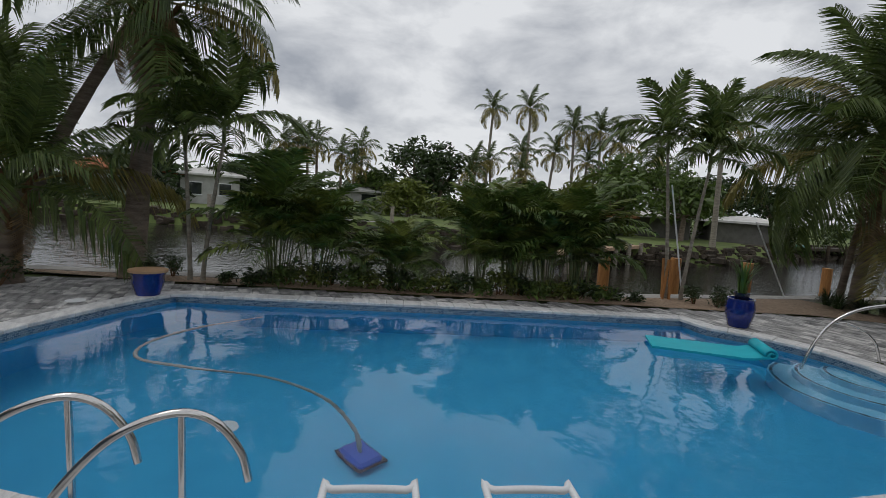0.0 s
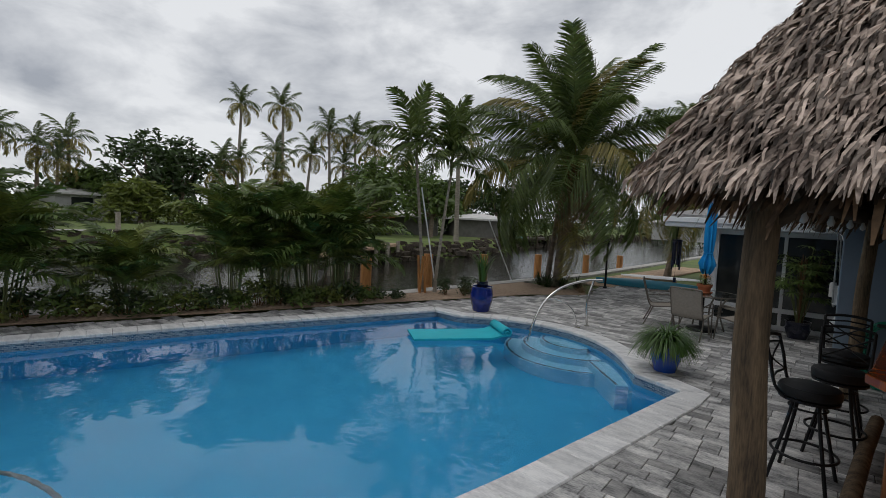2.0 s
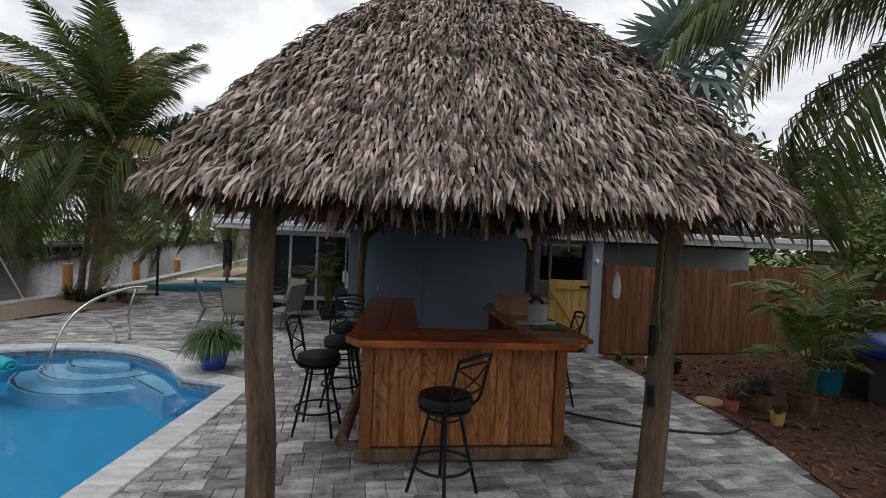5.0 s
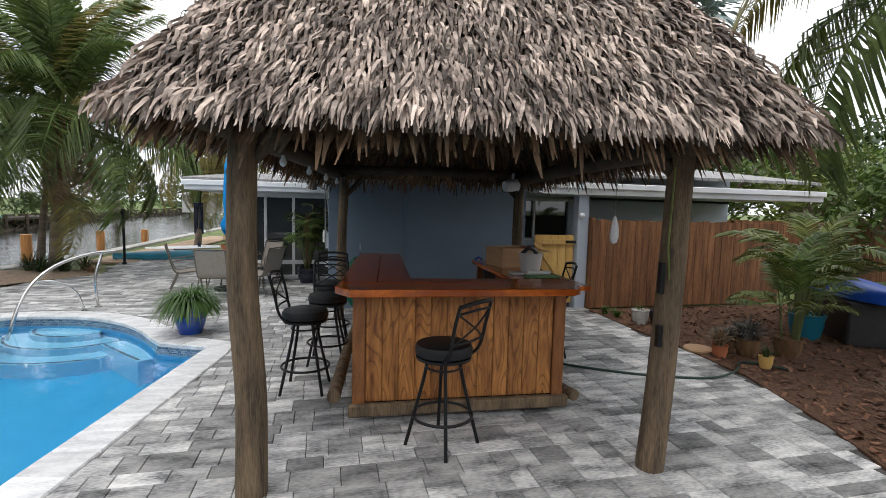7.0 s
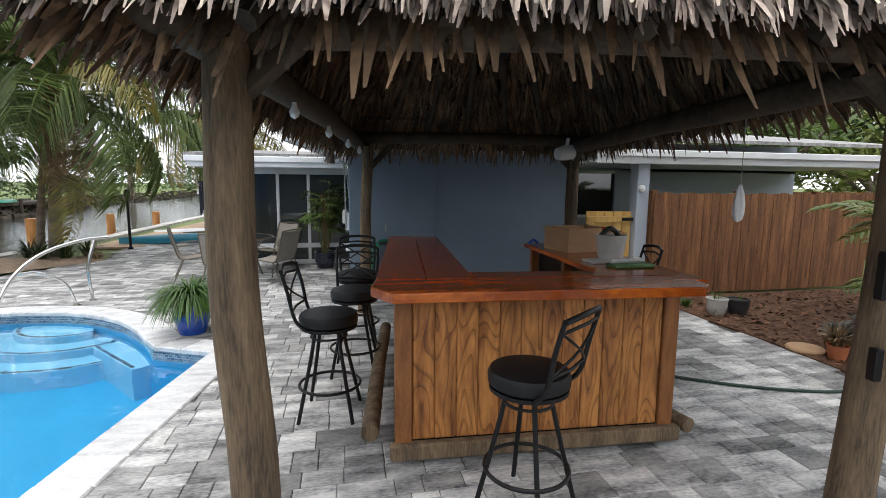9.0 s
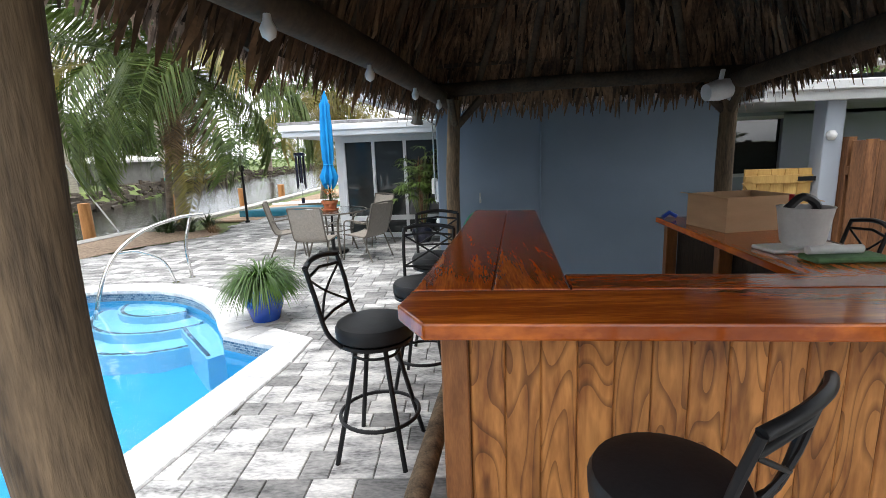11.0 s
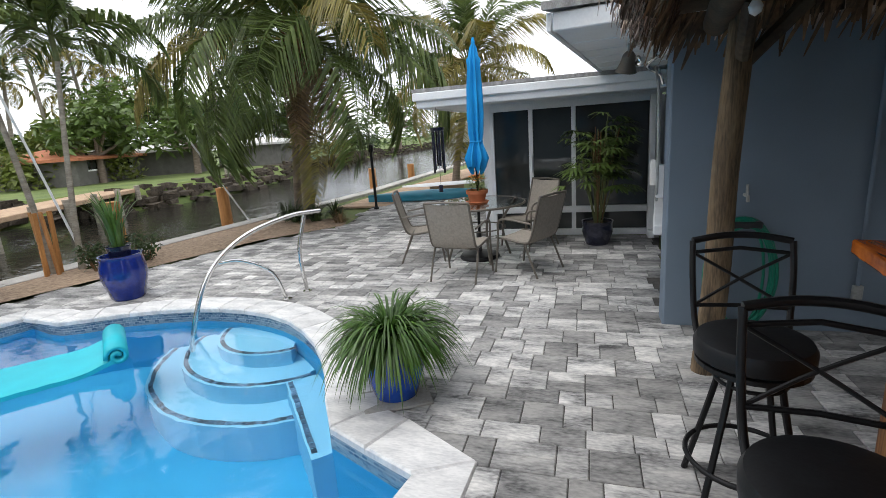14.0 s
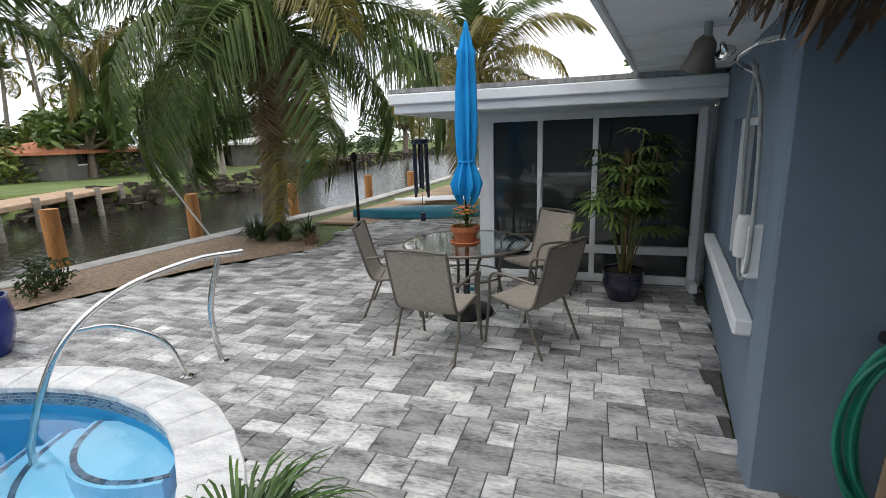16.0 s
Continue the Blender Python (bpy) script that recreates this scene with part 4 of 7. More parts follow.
part("plinth", Shape().box(0.05, 1.70, 0.05, 0.24, 0.0, 0.14).box(0.05, 0.38, 0.10, 2.2, 0.0, 0.139, m=LEG_LOCAL), M_BLACK, bar)
part("top_front_rail", Shape().box(0.0, 1.78, -0.02, 0.004, 0.998, 1.042, 0.004), M_TRIMWOOD, bar)
foot = part("foot_rail", Shape().tube([(-0.14, -0.1, 0.17), (-0.15, 1.1, 0.175), (-0.14, 2.1, 0.17)], 0.055, 12), M_LOG, bar, "round log foot rail", smooth=True, m=LEG_LOCAL)
part("foot_rail_end", Shape().tube([(1.80, 0.30, 0.13), (1.88, -0.04, 0.13)], 0.05, 12), M_LOG, bar, smooth=True)

top = thing("varnished_countertop", pose(0, 0, 0), "glossy varnished red-brown cedar slab top on the bar", "countertop")
Z0, Z1 = 1.044, 1.100


def slab(outline, mat, label=""):
    s = Shape().prism(outline, Z0, Z1)
    me = s.mesh("slab", mat)
    bm = bmesh.new()
    bm.from_mesh(me)
    bmesh.ops.bevel(bm, geom=bm.edges[:], offset=0.008, segments=2, affect="EDGES", profile=0.5)
    bm.to_mesh(me)
    bm.free()
    return part("slab", me, None, top, label)


slab([(0.52, 3.84), (0.62, 3.65), (2.36, 3.53), (2.44, 3.60), (2.46, 3.88), (0.555, 4.02)], M_BARTOP_X)
slab([(1.15, 3.982), (2.46, 3.886), (2.48, 4.07), (1.165, 4.20)], M_BARTOP_X)
slab([(0.56, 4.026), (0.855, 4.004), (1.135, 6.38), (0.87, 6.45)], M_BARTOP)
slab([(0.860, 4.003), (1.145, 3.984), (1.37, 6.33), (1.141, 6.38)], M_BARTOP)

# work shelf on the inner side of the bar
shelf = thing("back_counter", BAR, "lower varnished wooden work counter with reed front", "counter")
part("shelf_top", Shape().box(1.50, 2.10, 0.17, 2.25, 1.0, 1.04, 0.006), M_BARTOP, shelf)
part("reed_front", Shape().box(1.66, 1.70, 0.30, 2.2, 0.06, 1.0), M_THATCH_IN, shelf, "brown reed matting")
for y in (0.35, 1.3, 2.15):
    part("leg", Shape().box(1.56, 1.64, y, y + 0.07, 0, 1.0, 0.004), M_TRIMWOOD, shelf)
carton = thing("cardboard_box", BAR @ pose(1.86, 1.72, 1.041, 0, 0, 12), "open brown cardboard box on the work counter", "box")
part("carton", Shape().box(-0.24, 0.24, -0.20, 0.20, 0, 0.012).box(-0.24, 0.24, -0.20, -0.194, 0.012, 0.22).box(-0.24, 0.24, 0.194, 0.20, 0.012, 0.22).box(-0.24, -0.234, -0.194, 0.194, 0.012, 0.22).box(0.234, 0.24, -0.194, 0.194, 0.012, 0.22), M_CARD, carton)
part("flap", Shape().box(0, 0.2, -0.2, 0.2, 0, 0.005, m=pose(0.24, 0, 0.215, 0, 15, 0)), M_CARD, carton)
part("flap", Shape().box(-0.06, 0, -0.2, 0.2, 0, 0.005, m=pose(-0.24, 0, 0.215, 0, 10, 0)), M_CARD, carton)
gun = thing("blue_clip", BAR @ pose(1.56, 2.12, 1.041), "small blue plastic clip lying on the counter", "clip")
part("clip", Shape().tube([(-0.05, 0, 0.015), (0, 0.01, 0.05), (0.05, 0, 0.02)], 0.016, 8), M_BLUEPLASTIC, gun, smooth=True)
cushion = thing("tilted_grey_bin", BAR @ pose(1.82, 0.98, 1.062, 0, 0, 8), "pale grey woven plastic bin with tools on the counter", "bin")
part("bin", Shape().lathe([(0.085, 0.0), (0.10, 0.02), (0.125, 0.19), (0.13, 0.20), (0.118, 0.20), (0.095, 0.03), (0.0, 0.025)], 20), M_GREYPLASTIC, cushion, smooth=True)
part("handle", Shape().tube(smooth_path([(-0.1, 0, 0.19), (-0.02, 0, 0.25), (0.06, 0, 0.2), (0.05, 0.03, 0.10)], 4), 0.022, 8), M_DARKPLASTIC, cushion, "dark brush handle", smooth=True)
part("red_cap", Shape().lathe([(0.012, 0.20), (0.012, 0.26), (0.0, 0.262)], 10, (-0.04, 0.05)), M_RED, cushion)
tray = thing("paper_tray", BAR @ pose(1.80, 0.96, 1.041, 0, 0, 8), "white tray under the bin on the counter", "tray")
part("tray", Shape().box(-0.2, 0.2, -0.09, 0.09, 0, 0.02, 0.005), M_GREYPLASTIC, tray)
cloth = thing("folded_cloth", BAR @ pose(1.84, 0.70, 1.042, 0, 0, 3), "folded green cloth on the counter", "cloth")
part("cloth", Shape().box(-0.17, 0.17, -0.07, 0.07, 0, 0.025, 0.008), M_TOWEL, cloth)
part("roll", Shape().tube([(-0.15, 0.03, 0.045), (0.1, 0.03, 0.045)], 0.022, 10), M_GREYPLASTIC, cloth, smooth=True)


# ---- bar stools ----
def stool():
    s = thing("bar_stool", pose(0, 0, 0), "black metal swivel bar stool with a round vinyl seat", "bar stool", "stools at the bar")
    part("seat", Shape().lathe([(0.0, 0.665), (0.185, 0.665), (0.205, 0.68), (0.207, 0.725), (0.195, 0.748), (0.15, 0.76), (0.0, 0.764)], 32), M_VINYL, s, smooth=True)
    part("seat_ring", Shape().lathe([(0.17, 0.645), (0.20, 0.645), (0.20, 0.664), (0.17, 0.664)], 28), M_BLACK, s)
    for k in range(4):
        a = radians(45 + 90 * k)
        c, sn = math.cos(a), math.sin(a)
        part("leg", Shape().tube(smooth_path([(0.11 * c, 0.11 * sn, 0.65), (0.15 * c, 0.15 * sn, 0.45), (0.265 * c, 0.265 * sn, 0.0)], 4), 0.0135, 8), M_BLACK, s, smooth=True)
    part("foot_ring", Shape().tube(arc((0, 0), 0.215, 0, 360, 28, 0.225), 0.011, 8, False), M_BLACK, s, smooth=True)
    part("upper_ring", Shape().tube(arc((0, 0), 0.125, 0, 360, 24, 0.58), 0.008, 8, False), M_BLACK, s, smooth=True)
    w = 0.185
    for sx in (-1, 1):
        part("back_post", Shape().tube(smooth_path([(sx * 0.16, -0.12, 0.655), (sx * 0.175, -0.19, 0.74), (sx * w, -0.23, 0.92), (sx * w, -0.27, 1.07)], 4), 0.0125, 8), M_BLACK, s, smooth=True)
    part("top_rail", Shape().tube(smooth_path([(-w, -0.27, 1.07), (-0.09, -0.295, 1.085), (0, -0.302, 1.09), (0.09, -0.295, 1.085), (w, -0.27, 1.07)], 3), 0.015, 8), M_BLACK, s, smooth=True)
    part("mid_rail", Shape().tube([(-w, -0.262, 1.02), (0, -0.292, 1.035), (w, -0.262, 1.02)], 0.009, 8), M_BLACK, s, smooth=True)
    part("low_rail", Shape().tube([(-0.178, -0.205, 0.80), (0, -0.225, 0.80), (0.178, -0.205, 0.80)], 0.009, 8), M_BLACK, s, smooth=True)
    for sx in (-1, 1):
        part("cross_bar", Shape().tube(smooth_path([(sx * 0.178, -0.207, 0.80), (0, -0.262, 0.905), (-sx * w, -0.262, 1.02)], 4), 0.007, 6), M_BLACK, s, smooth=True)
    return s


first = stool()
first.matrix_basis = pose(1.28, 3.42, 0, 0, 0, 38)
copy_thing(first, pose(0.27, 4.68, 0, 0, 0, -100))
copy_thing(first, pose(0.47, 5.45, 0, 0, 0, 172))
copy_thing(first, pose(0.52, 6.28, 0, 0, 0, 178))
copy_thing(first, pose(3.0, 5.35, 0, 0, 0, 80))

for k, x in enumerate((0.28, 0.70, 1.10, 1.50)):
    b = thing("red_festoon_light", BAR @ pose(x, -0.045, 1.02), "small red plastic light under the bar top's edge", "light", "red lights under the bar top")
    part("bulb", Shape().lathe([(0.0, -0.022), (0.014, -0.016), (0.017, 0.0), (0.012, 0.018), (0.0, 0.022)], 10), M_RED, b, smooth=True)
for k in range(6):
    b = thing("red_festoon_light", LEG @ pose(-0.045, 0.15 + 0.38 * k, 1.02), "small red plastic light under the bar top's edge", "light", "red lights under the bar top")
    part("bulb", Shape().lathe([(0.0, -0.022), (0.014, -0.016), (0.017, 0.0), (0.012, 0.018), (0.0, 0.022)], 10), M_RED, b, smooth=True)

# ---- patio furniture ----
TABLE = (-1.44, 10.24)
table = thing("patio_table", pose(*TABLE, 0), "round glass patio table with a taupe metal frame", "table")
part("glass_top", Shape().lathe([(0.0, 0.708), (0.585, 0.708), (0.59, 0.713), (0.585, 0.718), (0.0, 0.718)], 48), M_TABLEGLASS, table, smooth=True)
part("rim", Shape().tube(arc((0, 0), 0.592, 0, 360, 44, 0.708), 0.014, 8, False), M_BRONZE, table, smooth=True)
part("ring", Shape().tube(arc((0, 0), 0.34, 0, 360, 32, 0.40), 0.009, 8, False), M_BRONZE, table, smooth=True)
for k in range(4):
    a = radians(30 + 90 * k)
    c, sn = math.cos(a), math.sin(a)
    part("leg", Shape().tube(smooth_path([(0.50 * c, 0.50 * sn, 0.70), (0.36 * c, 0.36 * sn, 0.52), (0.33 * c, 0.33 * sn, 0.3), (0.42 * c, 0.42 * sn, 0.0)], 4), 0.016, 8), M_BRONZE, table, smooth=True)

umb = thing("patio_umbrella", pose(*TABLE, 0, 0, 1.0, 0), "closed bright azure patio umbrella through the table", "umbrella")
part("pole", Shape().tube([(0, 0, 0.05), (0, 0, 2.58)], 0.019, 12), M_BLACK, umb, smooth=True)
folds = Shape()
N = 40
rows_u = [(1.12, 0.075), (1.18, 0.10), (1.27, 0.118), (1.36, 0.092), (1.45, 0.062), (1.49, 0.060), (1.55, 0.075), (1.8, 0.082), (2.1, 0.076), (2.32, 0.064), (2.42, 0.070), (2.45, 0.050), (2.54, 0.036), (2.60, 0.020)]
k0 = 0
for z, r in rows_u:
    for j in range(N):
        a = 2 * math.pi * j / N
        w = 1 + (0.30 if z > 1.5 else 0.42) * math.cos(8 * a + z * 1.3) * (1 if r > 0.03 else 0)
        dz = 0.06 * math.cos(8 * a + 0.6) * (1 if z < 1.2 else 0)
        folds.v.append((r * w * math.cos(a), r * w * math.sin(a), z + dz))
for i in range(len(rows_u) - 1):
    for j in range(N):
        folds.f.append((i * N + j, i * N + (j + 1) % N, (i + 1) * N + (j + 1) % N, (i + 1) * N + j))
folds.f.append(tuple(range((len(rows_u) - 1) * N, len(rows_u) * N)))
part("canopy", folds, M_UMB, umb, "folded azure canvas", smooth=True)
part("strap", Shape().tube(arc((0, 0), 0.072, 0, 360, 24, 1.47), 0.012, 6, False), M_UMB, umb)
part("finial", Shape().lathe([(0.02, 2.58), (0.026, 2.61), (0.012, 2.66), (0.0, 2.665)], 12), M_UMB, umb, smooth=True)
stand = thing("umbrella_base", pose(*TABLE, 0), "round dark umbrella base under the table", "umbrella base")
part("base", Shape().lathe([(0.25, 0.0), (0.26, 0.02), (0.24, 0.055), (0.06, 0.085), (0.0, 0.086)], 28), M_BLACK, stand, smooth=True)
part("collar", Shape().lathe([(0.034, 0.07), (0.034, 0.34), (0.024, 0.35)], 14), M_DARKPLASTIC, stand, smooth=True)
part("knob", Shape().tube([(0.03, 0, 0.25), (0.075, 0, 0.25)], 0.018, 10), M_KAYAK, stand, "teal plastic knob", smooth=True)

flower = thing("potted_flowers", pose(TABLE[0] + 0.03, TABLE[1] - 0.12, 0.719), "orange flowers in a terracotta pot on the table", "potted plant")
part("saucer", Shape().lathe([(0.0, 0.0), (0.12, 0.0), (0.145, 0.035), (0.135, 0.038), (0.11, 0.012), (0.0, 0.012)], 26), M_CLAY, flower, smooth=True)
part("pot", Shape().lathe([(0.085, 0.014), (0.118, 0.13), (0.132, 0.13), (0.135, 0.175), (0.122, 0.175), (0.115, 0.145), (0.0, 0.145)], 26), M_CLAY, flower, smooth=True)
leaves, petals = Shape(), Shape()
for k in range(240):
    a, r, z = rnd(0, 6.28), 0.125 * math.sqrt(rnd(0, 1)), rnd(0.15, 0.33)
    p = Vector((r * math.cos(a), r * math.sin(a), z))
    d = Vector((math.cos(a), math.sin(a), rnd(0, 1))).normalized() * rnd(0.03, 0.06)
    leaves.blade([p, p + d * 0.6, p + d], [0.006, 0.016, 0.003], Vector((-math.sin(a), math.cos(a), 0)))
for k in range(46):
    a, r, z = rnd(0, 6.28), 0.12 * math.sqrt(rnd(0, 1)), rnd(0.29, 0.36)
    p = Vector((r * math.cos(a), r * math.sin(a), z))
    for j in range(6):
        b = j * 1.05
        d = Vector((math.cos(b), math.sin(b), 0.3)) * 0.016
        petals.blade([p, p + d], [0.008, 0.012], Vector((-math.sin(b), math.cos(b), 0)))
tagged(part("foliage", leaves, M_LEAF, flower), kind="stuff")
tagged(part("petals", petals, M_ORANGE, flower), kind="stuff")


def chair():
    c = thing("patio_chair", pose(0, 0, 0), "taupe mesh sling patio chair with a bronze metal frame", "chair", "chairs round the table")
    w = 0.255
    sp = smooth_path([(0, 0.26, 0.405), (0, 0.10, 0.395), (0, -0.12, 0.375), (0, -0.20, 0.42), (0, -0.26, 0.60), (0, -0.335, 0.88)], 5)
    sling = Shape()
    for p in sp:
        sling.v += [(-w + 0.01, p.y, p.z), (-w * 0.4, p.y, p.z - 0.012), (w * 0.4, p.y, p.z - 0.012), (w - 0.01, p.y, p.z)]
    for i in range(len(sp) - 1):
        for j in range(3):
            sling.f.append((i * 4 + j, i * 4 + j + 1, i * 4 + j + 5, i * 4 + j + 4))
    k = len(sling.v)
    sling.v += [(x, y - 0.006, z - 0.005) for x, y, z in sling.v]
    sling.f += [tuple(i + k for i in reversed(f)) for f in list(sling.f)]
    part("sling", sling, M_SLING, c, "taupe woven mesh", smooth=True)
    for sx in (-1, 1):
        part("side_rail", Shape().tube([(sx * w, p.y, p.z) for p in sp], 0.013, 8), M_BRONZE, c, smooth=True)
        part("front_leg", Shape().tube(smooth_path([(sx * (w + 0.02), -0.22, 0.60), (sx * (w + 0.03), 0.08, 0.63), (sx * (w + 0.03), 0.20, 0.59), (sx * (w + 0.02), 0.22, 0.40), (sx * (w + 0.02), 0.27, 0.0)], 5), 0.012, 8), M_BRONZE, c, smooth=True)
        part("back_leg", Shape().tube([(sx * w, -0.13, 0.375), (sx * (w + 0.01), -0.20, 0.2), (sx * (w + 0.01), -0.29, 0.0)], 0.012, 8), M_BRONZE, c, smooth=True)
    part("top_rail", Shape().tube([(-w, -0.335, 0.885), (0, -0.35, 0.895), (w, -0.335, 0.885)], 0.013, 8), M_BRONZE, c, smooth=True)
    part("cross_rail", Shape().tube([(-w, -0.13, 0.36), (w, -0.13, 0.36)], 0.011, 8), M_BRONZE, c, smooth=True)
    return c


one = chair()
one.matrix_basis = pose(-1.47, 9.42, 0, 0, 0, -8)
copy_thing(one, pose(-2.18, 10.22, 0, 0, 0, -75))
copy_thing(one, pose(-0.75, 9.72, 0, 0, 0, 62))
copy_thing(one, pose(-0.88, 10.92, 0, 0, 0, 140))


# ---- pots and plants on the patio ----
def pot_profile(r0, r1, r2, h):
    return [(r0, 0.0), (r0 * 1.08, h * 0.08), (r1, h * 0.55), (r1 * 0.98, h * 0.78), (r2, h * 0.93), (r2 * 1.04, h), (r2 * 0.93, h), (r2 * 0.9, h * 0.9), (0.0, h * 0.9)]


def strap_leaves(n, base_z, r0, length, width, up, out, sag=0.30):
    s = Shape()
    for _ in range(n):
        a = rnd(0, 6.28)
        o = Vector((math.cos(a), math.sin(a), 0))
        p = o * rnd(0, r0) + Vector((0, 0, base_z))
        l = length * rnd(0.6, 1.15)
        lean = rnd(0.15, 1.0) * out
        pts, d, q = [p], (Vector((0, 0, 1)) * up + o * lean * 0.5).normalized(), p.copy()
        for j in range(6):
            d = (d + Vector((0, 0, -sag - 0.09 * lean)) + o * 0.10 * lean).normalized() if j else d
            q = q + d * (l / 6)
            pts.append(q.copy())
        s.blade(pts, [width * 0.7, width, width, width * 0.9, width * 0.75, width * 0.5, width * 0.08], Vector((-o.y, o.x, rnd(-0.3, 0.3))).normalized())
    return s


grassy = thing("potted_strap_plant", pose(-1.26, 6.86, 0), "bushy green strap-leaved plant in a bright blue glazed pot", "potted plant")
part("pot", Shape().lathe(pot_profile(0.13, 0.19, 0.20, 0.36), 32), M_BLUEPOT2, grassy, smooth=True)
part("soil", Shape().lathe([(0.0, 0.325), (0.18, 0.325), (0.0, 0.34)], 20), M_SOIL, grassy)
tagged(part("leaves", strap_leaves(1000, 0.33, 0.13, 0.52, 0.014, 1.5, 2.0, 0.5), M_STRAP, grassy, smooth=True), kind="stuff")
part("stand_tile", Shape().box(-0.22, 0.2, -0.2, 0.22, 0.001, 0.018, 0.004, m=pose(0, 0, 0, 0, 0, 30)), M_CONC, grassy)

jar = thing("blue_jar_planter", pose(-5.20, 8.36, 0), "tall cobalt blue glazed jar with spiky green plants", "potted plant")
part("jar", Shape().lathe([(0.16, 0.0), (0.18, 0.03), (0.235, 0.25), (0.24, 0.36), (0.215, 0.47), (0.215, 0.50), (0.225, 0.515), (0.20, 0.515), (0.19, 0.46), (0.0, 0.46)], 36), M_BLUEPOT, jar, smooth=True)
part("inner_pot", Shape().lathe([(0.10, 0.461), (0.13, 0.62), (0.14, 0.62), (0.12, 0.60), (0.0, 0.60)], 24), M_NAVYPOT, jar, "small dark blue inner pot", smooth=True)
tagged(part("leaves", strap_leaves(60, 0.60, 0.08, 0.62, 0.026, 3.2, 0.5), M_STRAP, jar, smooth=True), kind="stuff")

fan = thing("potted_fan_palm", pose(0.02, 11.0, 0), "tall bushy lady palm in a dark navy glazed pot", "potted plant")
part("pot", Shape().lathe(pot_profile(0.14, 0.20, 0.20, 0.32), 32), M_NAVYPOT, fan, smooth=True)
part("soil", Shape().lathe([(0.0, 0.29), (0.18, 0.29), (0.0, 0.30)], 20), M_SOIL, fan)
lf = Shape()
for k in range(26):
    a = rnd(0, 6.28)
    o = Vector((math.cos(a), math.sin(a), 0))
    h = rnd(0.95, 1.75)
    b0 = o * rnd(0.01, 0.08)
    tip = b0 + o * rnd(0.05, 0.33) + Vector((0, 0, h))
    part("cane", Shape().tube([b0 + Vector((0, 0, 0.29)), (b0 + tip) / 2 + Vector((0, 0, 0.15)), tip], 0.007, 6), M_CANE if k % 3 else M_BOOT, fan)
    for j in range(4):
        aa = a + rnd(-1.7, 1.7)
        oo = Vector((math.cos(aa), math.sin(aa), rnd(-0.1, 0.5))).normalized()
        hub = tip - Vector((0, 0, rnd(0, 0.35))) + oo * rnd(0.05, 0.16)
        side_v = oo.cross(Vector((0, 0, 1))).normalized()
        for f in range(8):
            t = radians(-78 + 156 * f / 7)
            d = (oo * math.cos(t) + side_v * math.sin(t) + Vector((0, 0, -0.15))).normalized()
            l = rnd(0.17, 0.25) * (0.75 + 0.25 * math.cos(t))
            lf.blade([hub, hub + d * l * 0.5, hub + d * l + Vector((0, 0, -0.05))], [0.012, 0.034, 0.012], d.cross(Vector((0, 0, 1))).normalized())
tagged(part("leaves", lf, M_LEAF, fan), kind="stuff")

far_pot = thing("planter_pot", pose(-8.68, -1.25, 0), "blue glazed pot with a tan rim at the pool's edge", "planter")
part("pot", Shape().lathe(pot_profile(0.17, 0.24, 0.27, 0.42), 28), M_BLUEPOT, far_pot, smooth=True)
part("rim", Shape().lathe([(0.255, 0.395), (0.29, 0.40), (0.29, 0.435), (0.25, 0.435)], 28), M_CARD, far_pot, "tan rim", smooth=True)

# ---- pool rails, ladder, float, cleaner ----
rail = thing("pool_handrail", pose(0, 0, 0), "curved polished steel handrail beside the pool steps", "handrail")
A, B, C = Vector((-3.75, 7.72, 0)), Vector((-3.15, 8.47, 0)), Vector((-3.08, 8.75, 0))
part("main_bar", Shape().tube(smooth_path([(A.x, A.y, -0.55), (A.x + 0.02, A.y + 0.03, -0.1), (A.x + 0.14, A.y + 0.22, 0.42), (A.x + 0.34, A.y + 0.52, 0.72), (A.x + 0.62, A.y + 0.92, 0.86), (C.x + 0.16, C.y + 0.20, 0.87)], 6), 0.024, 12), M_STEEL, rail, smooth=True)
part("upright", Shape().tube(smooth_path([(C.x, C.y, 0.0), (C.x - 0.02, C.y - 0.02, 0.45), (C.x + 0.05, C.y + 0.06, 0.85)], 5), 0.022, 12), M_STEEL, rail, smooth=True)
part("brace_bar", Shape().tube(smooth_path([(A.x + 0.19, A.y + 0.30, 0.52), (A.x + 0.34, A.y + 0.47, 0.50), (B.x - 0.08, B.y - 0.08, 0.32), (B.x, B.y, 0.0)], 5), 0.018, 12), M_STEEL, rail, smooth=True)
for p in (B, C):
    part("flange", Shape().lathe([(0.05, 0.001), (0.05, 0.012), (0.03, 0.02), (0.0, 0.021)], 18, (p.x, p.y)), M_STEEL, rail, smooth=True)

ladder = thing("pool_ladder", pose(0, 0, 0), "polished steel pool ladder with looped handrails", "ladder")
for shift in (Vector((0, 0, 0)), Vector((-0.38, -0.60, 0))):
    path = [(-2.56, -1.00, -0.02), (-2.53, -0.86, 0.26), (-2.50, -0.62, 0.52), (-2.47, -0.34, 0.63), (-2.45, -0.14, 0.57), (-2.44, 0.00, 0.38), (-2.43, 0.05, 0.20)]
    part("loop_rail", Shape().tube(smooth_path([Vector(p) + shift for p in path], 6), 0.024, 12), M_STEEL, ladder, smooth=True)
    part("inner_post", Shape().tube([Vector((-2.50, -0.29, -0.02)) + shift, Vector((-2.47, -0.30, 0.62)) + shift], 0.02, 12), M_STEEL, ladder, smooth=True)

